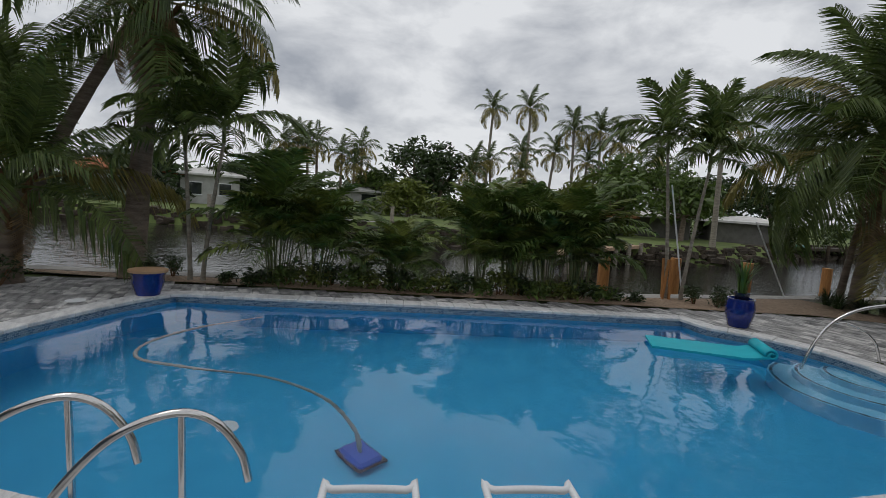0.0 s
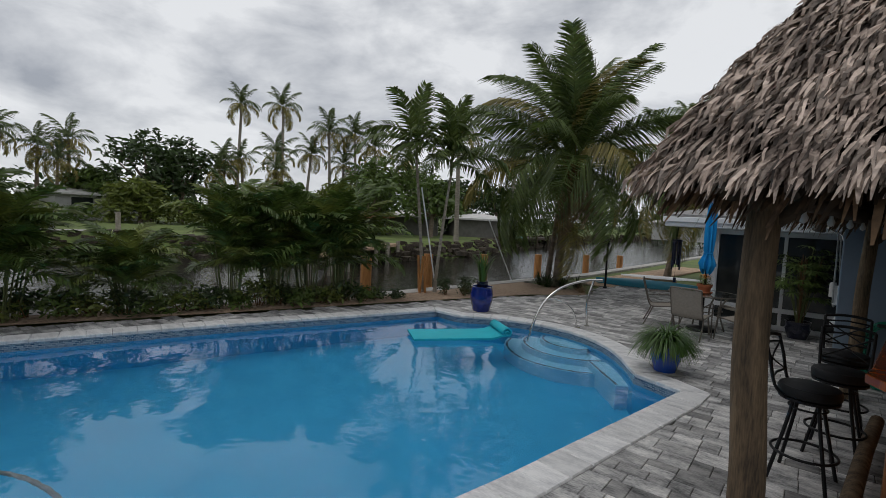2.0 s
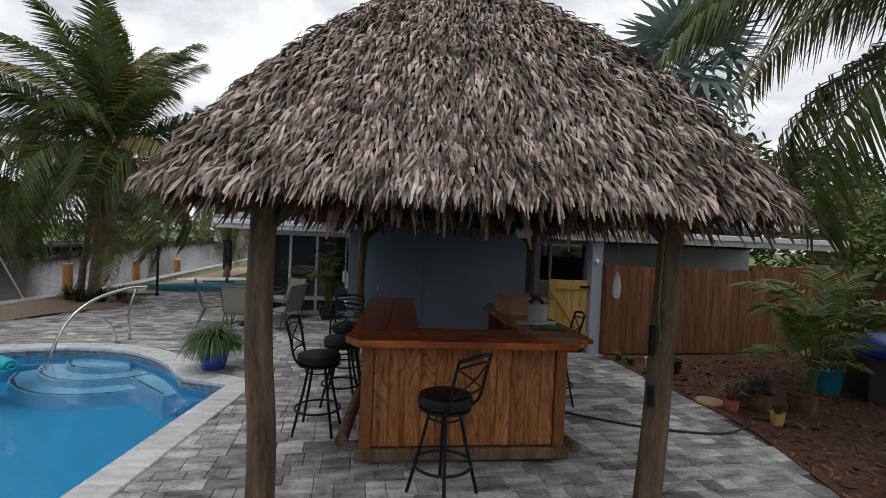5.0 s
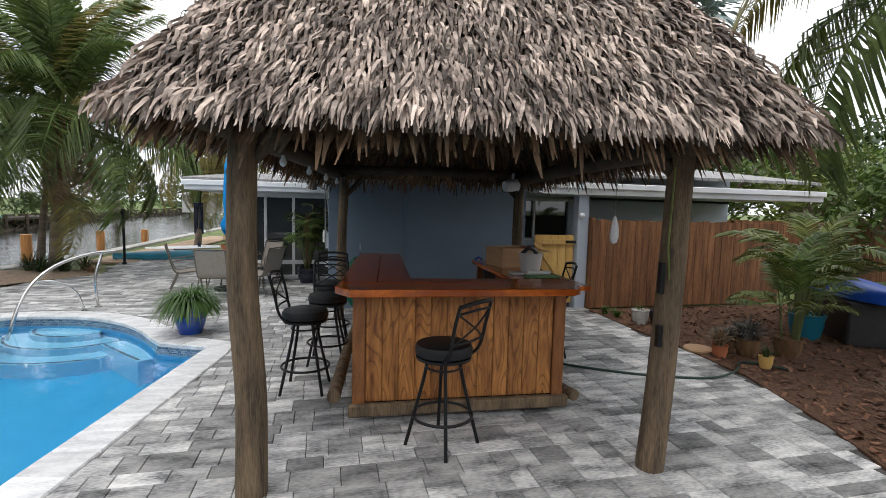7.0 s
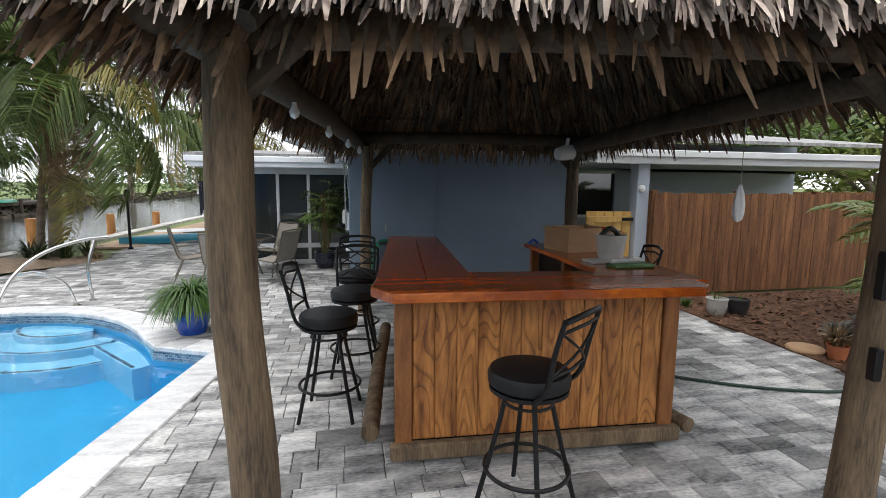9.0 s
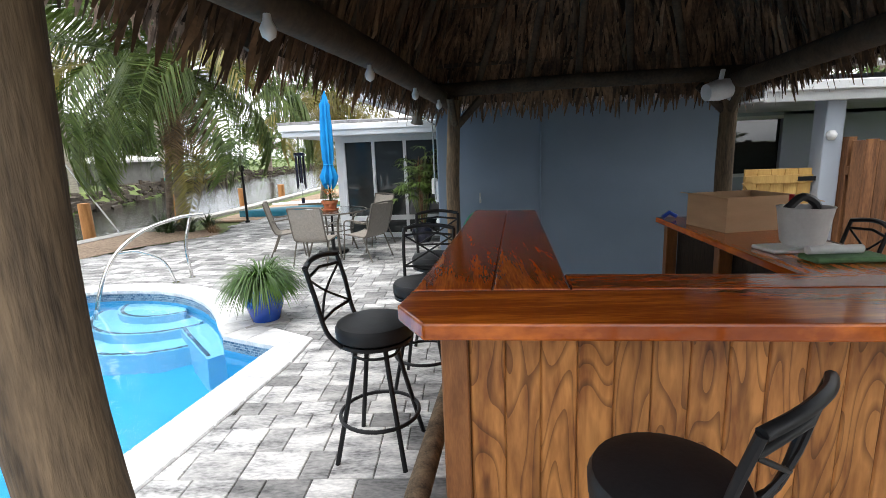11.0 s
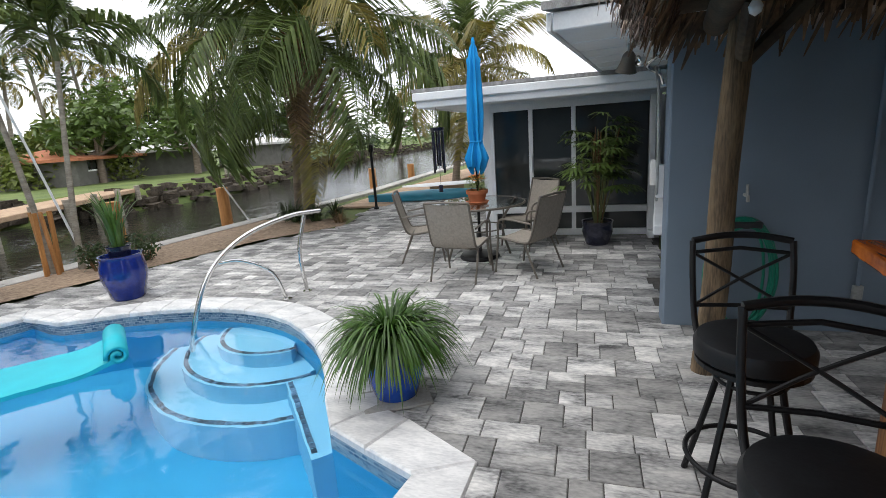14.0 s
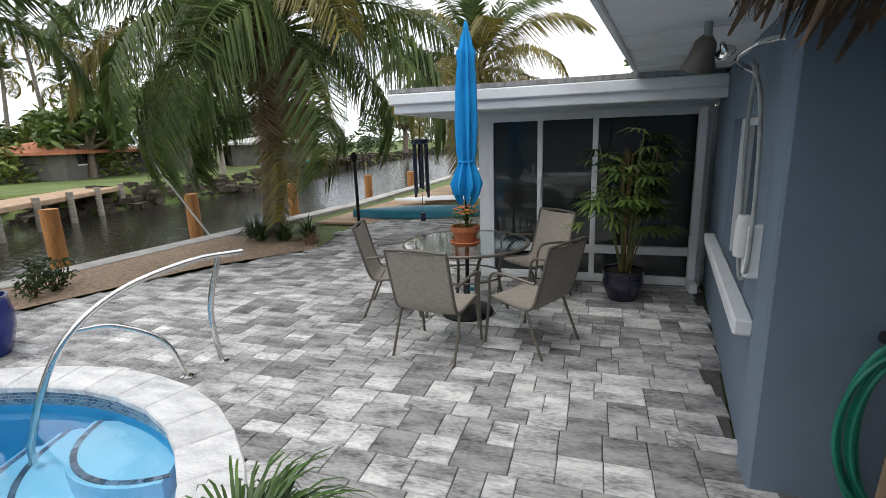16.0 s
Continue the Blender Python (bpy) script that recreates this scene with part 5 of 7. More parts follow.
mat = thing("pool_float", pose(-4.35, 6.95, -0.105, 0, 0, 0), "turquoise foam pool float with a rolled pillow end", "pool float")
fl, ru, rw_ = Vector((-4.98, 5.95, 0)), Vector((0.62, 0.78, 0)).normalized(), Vector((0.78, -0.62, 0)).normalized()
fl = fl - Vector((-4.35, 6.95, 0))
fs = Shape()
for i in range(19):
    t = i / 18
    z = 0.035 + (0.0 if t < 0.85 else (t - 0.85) * 0.4) + 0.004 * (i % 2)
    for s_ in (-0.33, 0.33):
        for dz in (0, 0.035):
            q = fl + ru * (t * 1.55) + rw_ * s_
            fs.v.append((q.x, q.y, z + dz - 0.02))
for i in range(18):
    a, b = i * 4, i * 4 + 4
    fs.f += [(a, a + 2, b + 2, b), (a + 1, b + 1, b + 3, a + 3), (a, b, b + 1, a + 1), (a + 2, a + 3, b + 3, b + 2)]
fs.f += [(0, 1, 3, 2), (72, 74, 75, 73)]
part("pad", fs, M_TEAL, mat, smooth=True)
e = fl + ru * 1.58
spiral = []
roll = Shape()
for i in range(22):
    a = i / 21 * 9.5
    r = 0.03 + 0.0075 * a
    spiral.append(ru * (r * math.cos(a)) + Vector((0, 0, 0.13 + r * math.sin(a))))
for sgn in (-0.33, 0.33):
    for p in spiral:
        q = e + p + rw_ * sgn
        roll.v.append((q.x, q.y, q.z))
for i in range(21):
    roll.f.append((i, i + 1, i + 23, i + 22))
me = roll.mesh("pillow_roll", M_TEAL, True)
pr = part("pillow_roll", me, None, mat, "rolled pillow end")
sol = pr.modifiers.new("thick", "SOLIDIFY")
sol.thickness = 0.032

cleaner = thing("pool_cleaner", pose(-4.10, 1.18, -1.40, 0, 0, 20), "blue suction pool cleaner with a ribbed grey hose", "pool cleaner")
part("head", Shape().box(-0.2, 0.2, -0.14, 0.14, 0.0, 0.11, 0.03), M_BLUEPLASTIC, cleaner)
part("bumper", Shape().box(-0.23, 0.23, -0.17, 0.17, 0.02, 0.05, 0.012), M_NAVYPOT, cleaner)
hose = smooth_path([(0, 0, 0.1), (-0.12, -0.02, 0.5), (-0.5, -0.15, 0.95), (-1.1, -0.5, 1.2), (-1.75, -1.1, 1.27), (-2.35, -1.45, 1.27), (-2.9, -1.2, 1.27), (-3.3, -0.4, 1.27), (-3.5, 0.5, 1.2)], 10)
part("hose", Shape().tube(hose, [0.026 if i % 2 else 0.021 for i in range(len(hose))], 10), M_HOSEGREY, cleaner, "ribbed grey hose", smooth=True)
main_drain = thing("pool_drain", pose(-5.05, -0.05, -1.447), "round white drain cover on the pool floor", "drain")
part("cover", Shape().lathe([(0.12, 0.0), (0.12, 0.01), (0.0, 0.02)], 24), M_WHITE, main_drain)



def lounger(m):
    s = thing("sun_lounger", m, "white tubular sun lounger on the patio by the pool", "lounger", "loungers by the pool")
    w = 0.235
    part("frame", Shape().tube(smooth_path([(-w, -1.7, 0.30), (-w, -0.06, 0.33), (-w + 0.05, 0.0, 0.335), (w - 0.05, 0.0, 0.335), (w, -0.06, 0.33), (w, -1.7, 0.30)], 5), 0.02, 10), M_WHITE, s, smooth=True)
    for sx in (-1, 1):
        for y in (-0.25, -1.4):
            part("leg", Shape().tube([(sx * w, y, 0.32), (sx * w, y - 0.06, -0.05)], 0.017, 8), M_WHITE, s, smooth=True)
    for k in range(14):
        part("strap", Shape().box(-w + 0.01, w - 0.01, -0.20 - k * 0.1, -0.125 - k * 0.1, 0.335, 0.34), M_WHITE, s)
    return s


ln = lounger(pose(-1.85, 0.60, 0.05, 0, 0, 72))
copy_thing(ln, pose(-1.59, 1.40, 0.05, 0, 0, 72))

# ---- on the walls ----
hosereel = thing("garden_hose", pose(0.97, 8.15, 0.02), "coiled green garden hose hanging on the blue wall", "hose")
for k in range(11):
    rx, rz, dx = rnd(0.15, 0.24), rnd(0.36, 0.43), rnd(-0.03, 0.03)
    pts = [(dx + rx * math.cos(t), -0.03 - 0.016 * (k % 4), 0.43 + rz * math.sin(t)) for t in (2 * math.pi * j / 32 for j in range(33))]
    part("coil", Shape().tube(pts, 0.011, 8), M_GREENHOSE, hosereel, smooth=True)
part("holder", Shape().box(-0.10, 0.10, -0.09, 0.065, 0.78, 0.83, 0.01), M_DARKPLASTIC, hosereel)
tap = thing("wall_tap", pose(0.98, 8.18, 1.02), "small grey wall tap above the hose", "tap")
part("tap", Shape().tube([(0, 0.04, 0), (0, -0.04, 0), (0, -0.05, -0.04)], 0.012, 8).tube([(0, -0.02, 0), (0, -0.02, 0.08)], 0.010, 8), M_HOSEGREY, tap, smooth=True)
conduit = thing("wall_conduit", pose(1.72, 8.205, 0), "thin grey conduit running up the blue wall", "conduit")
part("pipe", Shape().tube([(0, 0, 0.3), (0, 0, 2.3)], 0.013, 8), M_WALL, conduit, smooth=True)
part("box", Shape().box(-0.03, 0.03, -0.02, 0.012, 0.26, 0.36, 0.004), M_HOSEGREY, conduit)

shower = thing("outdoor_shower", SIDE @ pose(-0.03, 0.36, 0), "chrome outdoor shower arm with a looping metal hose", "shower")
part("arm", Shape().tube(smooth_path([(0.03, -0.06, 2.07), (-0.06, -0.02, 2.06), (-0.14, 0.05, 2.0), (-0.05, 0.12, 1.94), (-0.02, 0.16, 1.86)], 5), 0.014, 8), M_STEEL, shower, smooth=True)
part("head", Shape().lathe([(0.012, 0.05), (0.018, 0.02), (0.045, 0.0), (0.045, -0.012), (0.0, -0.012)], 16), M_STEEL, shower, smooth=True, m=pose(-0.19, 0.08, 2.05, 40, -30, 0))
part("hose", Shape().tube(smooth_path([(-0.05, 0.1, 1.98), (-0.05, 0.22, 1.7), (-0.03, 0.30, 1.3), (-0.03, 0.22, 1.02), (-0.04, 0.02, 0.94), (-0.04, -0.16, 1.04), (-0.04, -0.19, 1.4), (-0.05, -0.12, 1.8), (-0.08, 0.02, 1.99)], 7), 0.010, 8), M_HOSEGREY, shower, smooth=True)
disp = thing("soap_dispenser", SIDE @ pose(-0.03, 0.26, 0.98), "white and clear soap dispenser on the side wall", "dispenser")
part("case", Shape().box(-0.05, 0.028, -0.05, 0.05, 0, 0.26, 0.012), M_WHITE, disp)
part("bottle", Shape().lathe([(0.04, 0.10), (0.042, 0.12), (0.042, 0.27), (0.03, 0.30), (0.0, 0.30)], 16, (-0.055, 0.0)), M_GREYPLASTIC, disp, smooth=True)
spot = thing("flood_light", SIDE @ pose(-0.30, 0.45, 2.192), "grey bell-shaped flood light under the soffit", "lamp")
part("stem", Shape().tube([(0, 0, 0), (0, 0, -0.07)], 0.02, 10), M_HOSEGREY, spot)
part("shade", Shape().lathe([(0.025, 0.0), (0.05, -0.03), (0.062, -0.10), (0.085, -0.16), (0.08, -0.16), (0.055, -0.09), (0.0, -0.07)], 20), M_BRONZE, spot, smooth=True, m=pose(0, 0, -0.06, 18, 12, 0))
part("bulb", Shape().lathe([(0.0, -0.135), (0.05, -0.14), (0.062, -0.12), (0.04, -0.08)], 16), M_WHITE, spot, smooth=True, m=pose(0, 0, -0.06, 18, 12, 0))
dspout = thing("downspout", pose(0.72, 11.42, 0), "white downspout elbow at the wall foot", "downspout")
part("pipe", Shape().box(-0.04, 0.04, -0.05, 0.05, 0.12, 1.9, 0.008).box(-0.04, 0.04, -0.2, 0.05, 0.02, 0.12, 0.008), M_WHITE, dspout)

# under the hut roof: loudspeaker, lamps, fan unit
speaker = thing("white_loudspeaker", HUT @ pose(1.20, 2.02, 2.06, 15, 0, 20), "white outdoor loudspeaker under the hut beam", "loudspeaker")
part("case", Shape().lathe([(0.0, -0.13), (0.075, -0.12), (0.095, 0.0), (0.085, 0.12), (0.0, 0.13)], 18), M_WHITE, speaker, smooth=True, m=pose(0, 0, 0, 0, 80, 0))
part("grille", Shape().lathe([(0.0, 0.001), (0.075, 0.001), (0.07, 0.012), (0.0, 0.014)], 18), M_GREYPLASTIC, speaker, m=pose(0.125, 0, -0.02, 0, 80, 0))
part("bracket", Shape().box(-0.02, 0.02, -0.01, 0.01, 0.0, 0.18, 0.003), M_WHITE, speaker)
fanu = thing("ceiling_fan", HUT @ pose(0.1, 0.2, 0), "dark ceiling fan hanging under the thatch peak", "ceiling fan")
part("rod", Shape().tube([(0, 0, 4.4), (0, 0, 2.95)], 0.018, 8), M_BLACK, fanu)
part("motor", Shape().lathe([(0.0, 2.78), (0.09, 2.79), (0.12, 2.86), (0.10, 2.94), (0.0, 2.96)], 18), M_BLACK, fanu, smooth=True)
for k in range(5):
    part("blade", Shape().box(0.12, 0.62, -0.06, 0.06, 2.86, 2.868, 0.002, m=pose(0, 0, 0, 0, 0, 72 * k + 12)), M_BLACK, fanu)
for k, (x, y) in enumerate(((-1.28, -1.4), (-1.28, -0.4), (-1.28, 0.6), (-1.28, 1.5))):
    b = thing("string_bulb", HUT @ pose(x, y, 2.055), "clear string light bulb along the hut beam", "bulb", "string lights on the beam")
    part("bulb", Shape().lathe([(0.0, -0.075), (0.022, -0.06), (0.028, -0.035), (0.015, -0.01), (0.012, 0.01), (0.0, 0.012)], 12), M_GREYPLASTIC, b, smooth=True)
hook = thing("white_bag", pose(2.98, 4.02, 1.42), "white cloth bag hanging from the hut beam", "bag")
bag_s, rows_b = Shape(), [(0.004, 0.0), (0.030, 0.015), (0.040, 0.06), (0.039, 0.12), (0.029, 0.19), (0.014, 0.235), (0.009, 0.25)]
for r, z in rows_b:
    bag_s.v += [(r * (1 + 0.14 * math.cos(5 * a + 9 * z)) * math.cos(a), 0.7 * r * (1 + 0.14 * math.cos(5 * a + 9 * z)) * math.sin(a), z) for a in (2 * math.pi * k / 20 for k in range(20))]
for r in range(len(rows_b) - 1):
    bag_s.f += [(r * 20 + k, r * 20 + (k + 1) % 20, r * 20 + 20 + (k + 1) % 20, r * 20 + 20 + k) for k in range(20)]
part("bag", bag_s, M_WHITE, hook, smooth=True)
part("cord", Shape().tube([(0, 0, 0.24), (0.0, 0.0, 0.68)], 0.003, 6), M_HOSEGREY, hook)
cable = thing("post_cable", HUT @ pose(1.28, -2.15, 0), "pale cable and dark boxes on the hut post", "cable")
part("wire", Shape().tube([(0.02, 0, 2.0), (0.0, -0.01, 1.5), (0.03, 0, 1.25)], 0.006, 6), M_LEAF_Y, cable)
part("switch_box", Shape().box(-0.055, -0.025, -0.045, 0.0, 1.20, 1.40, 0.005), M_BLACK, cable)
part("outlet_box", Shape().box(-0.055, -0.02, -0.055, -0.01, 0.86, 1.0, 0.005), M_BLACK, cable)

# hose across the paving and pots in the bed
hp = smooth_path([(2.35, 5.5, 0.015), (2.9, 5.0, 0.015), (3.6, 4.5, 0.015), (4.3, 4.25, 0.015), (4.75, 4.35, 0.03), (5.1, 4.6, 0.03), (5.4, 4.3, 0.03)], 8)
gh = thing("ground_hose", pose(0, 0, 0), "dark green hose lying across the paving", "hose")
part("hose", Shape().tube(hp, 0.013, 8), M_DARKHOSE, gh, smooth=True)


def bed_plant(name, x, y, label, pot_mat, r, h, leaf, n, length, width, up, out):
    p = thing(name, pose(x, y, 0.012), label, "potted plant")
    part("pot", Shape().lathe(pot_profile(r * 0.7, r * 0.95, r, h), 20), pot_mat, p, smooth=True)
    tagged(part("leaves", strap_leaves(n, h * 0.92, r * 0.6, length, width, up, out), leaf, p), kind="stuff")
    return p


bed_plant("potted_succulent", 5.02, 4.86, "grey-green succulent in a small clay pot on mulch", M_CLAY, 0.09, 0.15, M_DRY, 140, 0.22, 0.02, 1.6, 0.9)
bed_plant("potted_succulent", 5.40, 4.85, "bushy grey succulent in a brown glazed pot", M_BOOT, 0.14, 0.22, M_SUCC, 220, 0.26, 0.03, 1.6, 0.9)
bed_plant("potted_succulent", 5.22, 5.02, "trailing plant in a dark brown pot on mulch", M_BOOT, 0.12, 0.16, M_SUCC, 240, 0.2, 0.02, 1.4, 1.0)
bed_plant("potted_palm", 5.88, 4.74, "young yellow-green areca palm in a dark brown pot", M_BOOT, 0.16, 0.24, M_LEAF_Y, 0, 0.3, 0.03, 1.4, 1.0)
bed_plant("yellow_pot", 5.22, 4.42, "small bright yellow pot on the mulch", M_GATE, 0.075, 0.14, M_LEAF_D, 30, 0.16, 0.014, 1.6, 0.9)
bed_plant("grey_planter", 5.1, 6.5, "pale planter with a small seedling by the fence", M_CONC, 0.13, 0.22, M_LEAF, 16, 0.14, 0.012, 1.6, 0.8)
bed_plant("dark_planter", 5.42, 6.5, "empty dark square planter by the fence", M_DARKPLASTIC, 0.14, 0.2, M_LEAF, 6, 0.1, 0.01, 1.6, 0.8)
bed_plant("teal_pot", 7.0, 5.45, "teal glazed pot under the palm by the fence", M_KAYAK, 0.22, 0.34, M_LEAF, 20, 0.3, 0.02, 1.6, 0.8)
stone = thing("stepping_stone", pose(4.98, 5.15, 0.012), "round tan stepping stone on the mulch", "stone")
part("stone", Shape().lathe([(0.17, 0), (0.175, 0.02), (0.16, 0.035), (0.0, 0.04)], 20), M_CARD, stone)
for x, y in ((5.0, 6.95), (5.1, 6.5), (4.95, 7.2)):
    w = thing("weed", pose(x, y, 0.012), "small green weed at the fence foot", "plant", "weeds")
    tagged(part("leaves", strap_leaves(26, 0.0, 0.04, 0.17, 0.03, 1.4, 1.0), M_STRAP, w), kind="stuff")
bl = thing("blue_kayak_shell", pose(7.9, 5.6, 0.62, 0, 0, 60), "upturned bright blue plastic boat on a dark rack", "boat")
hull = Shape()
for i in range(13):
    t = i / 12 * 2 - 1
    wv = 0.38 * (1 - abs(t) ** 2.5) + 0.02
    for j in range(9):
        a = math.pi * j / 8
        hull.v.append((t * 1.3, -wv * math.cos(a), 0.22 * math.sin(a) * (1 - 0.3 * t * t)))
for i in range(12):
    for j in range(8):
        hull.f.append((i * 9 + j, i * 9 + j + 1, (i + 1) * 9 + j + 1, (i + 1) * 9 + j))
part("hull", hull, M_BLUEPLASTIC, bl, smooth=True)
part("rack", Shape().box(-0.9, 0.9, -0.35, 0.35, -0.61, -0.02, 0.02), M_DARKPLASTIC, bl, "dark support under the boat")

# ---- seawall things: piles, dock, kayak, lamp ----
for x, y, z in ((-9.7, 12.0, 0.68), (-9.65, 15.2, 0.58), (-9.15, 18.6, 0.50), (-8.95, 23.4, 0.36), (-8.0, 25.6, 0.33), (-9.6, 9.2, 0.7)):
    p = thing("mooring_pile", pose(x, y, -4.0), "orange-brown treated wooden mooring pile standing in the canal", "pile", "mooring piles")
    part("shaft", Shape().tube([(0, 0, 0), (0.01, 0, 2.0), (0, 0, z + 4.0)], [0.165, 0.16, 0.15], 14), M_PILE, p, smooth=True)
dock = thing("wooden_dock", pose(0, 0, 0), "weathered plank dock along the seawall", "dock")
plank_me = Shape().box(-1.3, 0.0, 0, 0.135, -0.035, 0.012, 0.004).mesh("plank", M_DOCK)
for k in range(80):
    part("plank", plank_me, None, dock, m=pose(-4.75 + 0.01 * k, 14.9 + k * 0.14, 0))
kay = thing("kayak", pose(-3.9, 15.9, 0.02, 0, 0, 12), "teal blue kayak lying upside down on the dock", "kayak")
part("hull", Shape().add([(p[0] * 1.25, p[1] * 0.85, p[2] * 1.05) for p in hull.v], hull.f), M_KAYAK, kay, smooth=True)
board = thing("paddle_board", pose(-4.1, 18.0, 0.14, 0, 0, 20), "white board resting on a low rack on the dock", "board")
part("board", Shape().add([(p[0] * 1.0, p[1] * 0.9, p[2] * 0.3) for p in hull.v], hull.f), M_WHITE, board, smooth=True)
part("rack", Shape().box(-0.5, 0.5, -0.2, 0.2, -0.12, -0.005, 0.01), M_DOCK, board)
lamp = thing("dock_lamp", pose(-4.80, 14.5, 0), "short black lamp post with a lantern by the dock", "lamp post")
part("post", Shape().tube([(0, 0, 0), (0, 0, 1.3)], 0.032, 10), M_BLACK, lamp, smooth=True)
part("lantern", Shape().lathe([(0.03, 1.28), (0.06, 1.32), (0.07, 1.42), (0.05, 1.46), (0.0, 1.49)], 12), M_BLACK, lamp)
part("foot", Shape().lathe([(0.06, 0.0), (0.06, 0.04), (0.03, 0.07)], 12), M_BLACK, lamp)
chime = thing("wind_chime", pose(-2.12, 10.95, 0), "dark green wind chime hanging from the eave", "wind chime")
part("top_disc", Shape().lathe([(0.09, 1.63), (0.10, 1.64), (0.10, 1.68), (0.0, 1.69)], 16), M_NAVYPOT, chime)
for k in range(6):
    a = k * math.pi / 3
    part("chime_tube", Shape().tube([(0.075 * math.cos(a), 0.075 * math.sin(a), 1.63), (0.075 * math.cos(a), 0.075 * math.sin(a), 1.05 + 0.05 * (k % 3))], 0.016, 8), M_NAVYPOT, chime, smooth=True)
part("cord", Shape().tube([(0, 0, 1.68), (0, 0, 1.96)], 0.004, 5).tube([(0, 0, 1.64), (0, 0, 0.86)], 0.003, 5), M_BLACK, chime)
part("clapper", Shape().box(-0.03, 0.03, -0.004, 0.004, 0.78, 0.88, 0.002), M_NAVYPOT, chime)

lid = thing("skimmer_lid", pose(-8.35, -2.15, 0.003), "round white skimmer lid set in the paving", "lid")
part("lid", Shape().lathe([(0.13, 0.0), (0.13, 0.008), (0.0, 0.010)], 24), M_WHITE, lid)

# ---- plants ----
def frond_mesh(name, length, pairs, leaf, width, bend, mat, hang=0.55, stem=0.18):
    """A feather palm leaf that grows along +x and arches down; the leaflets hang to both sides."""
    s = Shape()
    spine, p, pitch = [], Vector((0, 0, 0)), 0.30
    for i in range(13):
        spine.append(p.copy())
        p = p + Vector((math.cos(pitch), 0, math.sin(pitch))) * (length / 12)
        pitch -= bend * (0.4 + 1.2 * i / 12) / 12
    s.tube(spine, [0.022 * (1 - 0.9 * i / 12) * (length / 2.5) for i in range(13)], 4, False)
    for k in range(pairs):
        t = stem + (1 - stem) * (k + 0.5) / pairs
        f = t * 12
        i = min(int(f), 11)
        q = spine[i].lerp(spine[i + 1], f - i)
        d = (spine[i + 1] - spine[i]).normalized()
        l = leaf * (0.35 + 0.65 * math.sin(math.pi * min(1, 0.12 + 0.88 * t) ** 0.85)) * rnd(0.85, 1.12)
        for sgn in (-1, 1):
            out = Vector((0, sgn, 0))
            up = d.cross(out) * sgn
            way = (out * rnd(0.75, 0.95) + d * rnd(0.45, 0.75) + Vector((0, 0, rnd(-0.05, 0.22)))).normalized()
            mid = q + way * l * 0.45
            tip = q + way * l * (0.95 - 0.2 * hang) + Vector((0, 0, -1)) * l * hang * rnd(0.7, 1.2)
            across = way.cross(Vector((0, 0, 1))).normalized()
            s.blade([q, mid, tip], [width * 0.7, width, width * 0.15], (across + Vector((0, 0, rnd(-0.5, 0.5)))).normalized())
    return s.mesh(name, mat)


COCO = [frond_mesh("frond", 3.4, 88, 0.82, 0.034, b, m, hang=h) for b, m, h in ((0.9, M_FROND, 0.5), (1.5, M_FROND, 0.65), (2.1, M_FROND, 0.8), (1.8, M_FROND_Y, 0.8))]
COCO_DRY = frond_mesh("dead_frond", 2.2, 36, 0.5, 0.03, 1.2, M_DRY, hang=1.0)
SLIM = [frond_mesh("frond", 1.45, 32, 0.46, 0.042, b, M_FROND, hang=0.4, stem=0.12) for b in (1.0, 1.8)]
ARECA = [frond_mesh("frond", 1.0, 24, 0.38, 0.034, b, m, hang=0.3, stem=0.25) for b, m in ((1.0, M_LEAF), (1.7, M_LEAF), (1.4, M_LEAF_Y))]
DISTANT = [frond_mesh("frond", 2.9, 18, 0.75, 0.11, b, m, hang=0.7, stem=0.1) for b, m in ((1.2, M_FROND_FAR), (2.0, M_FROND_FAR), (2.2, M_FROND_Y))]


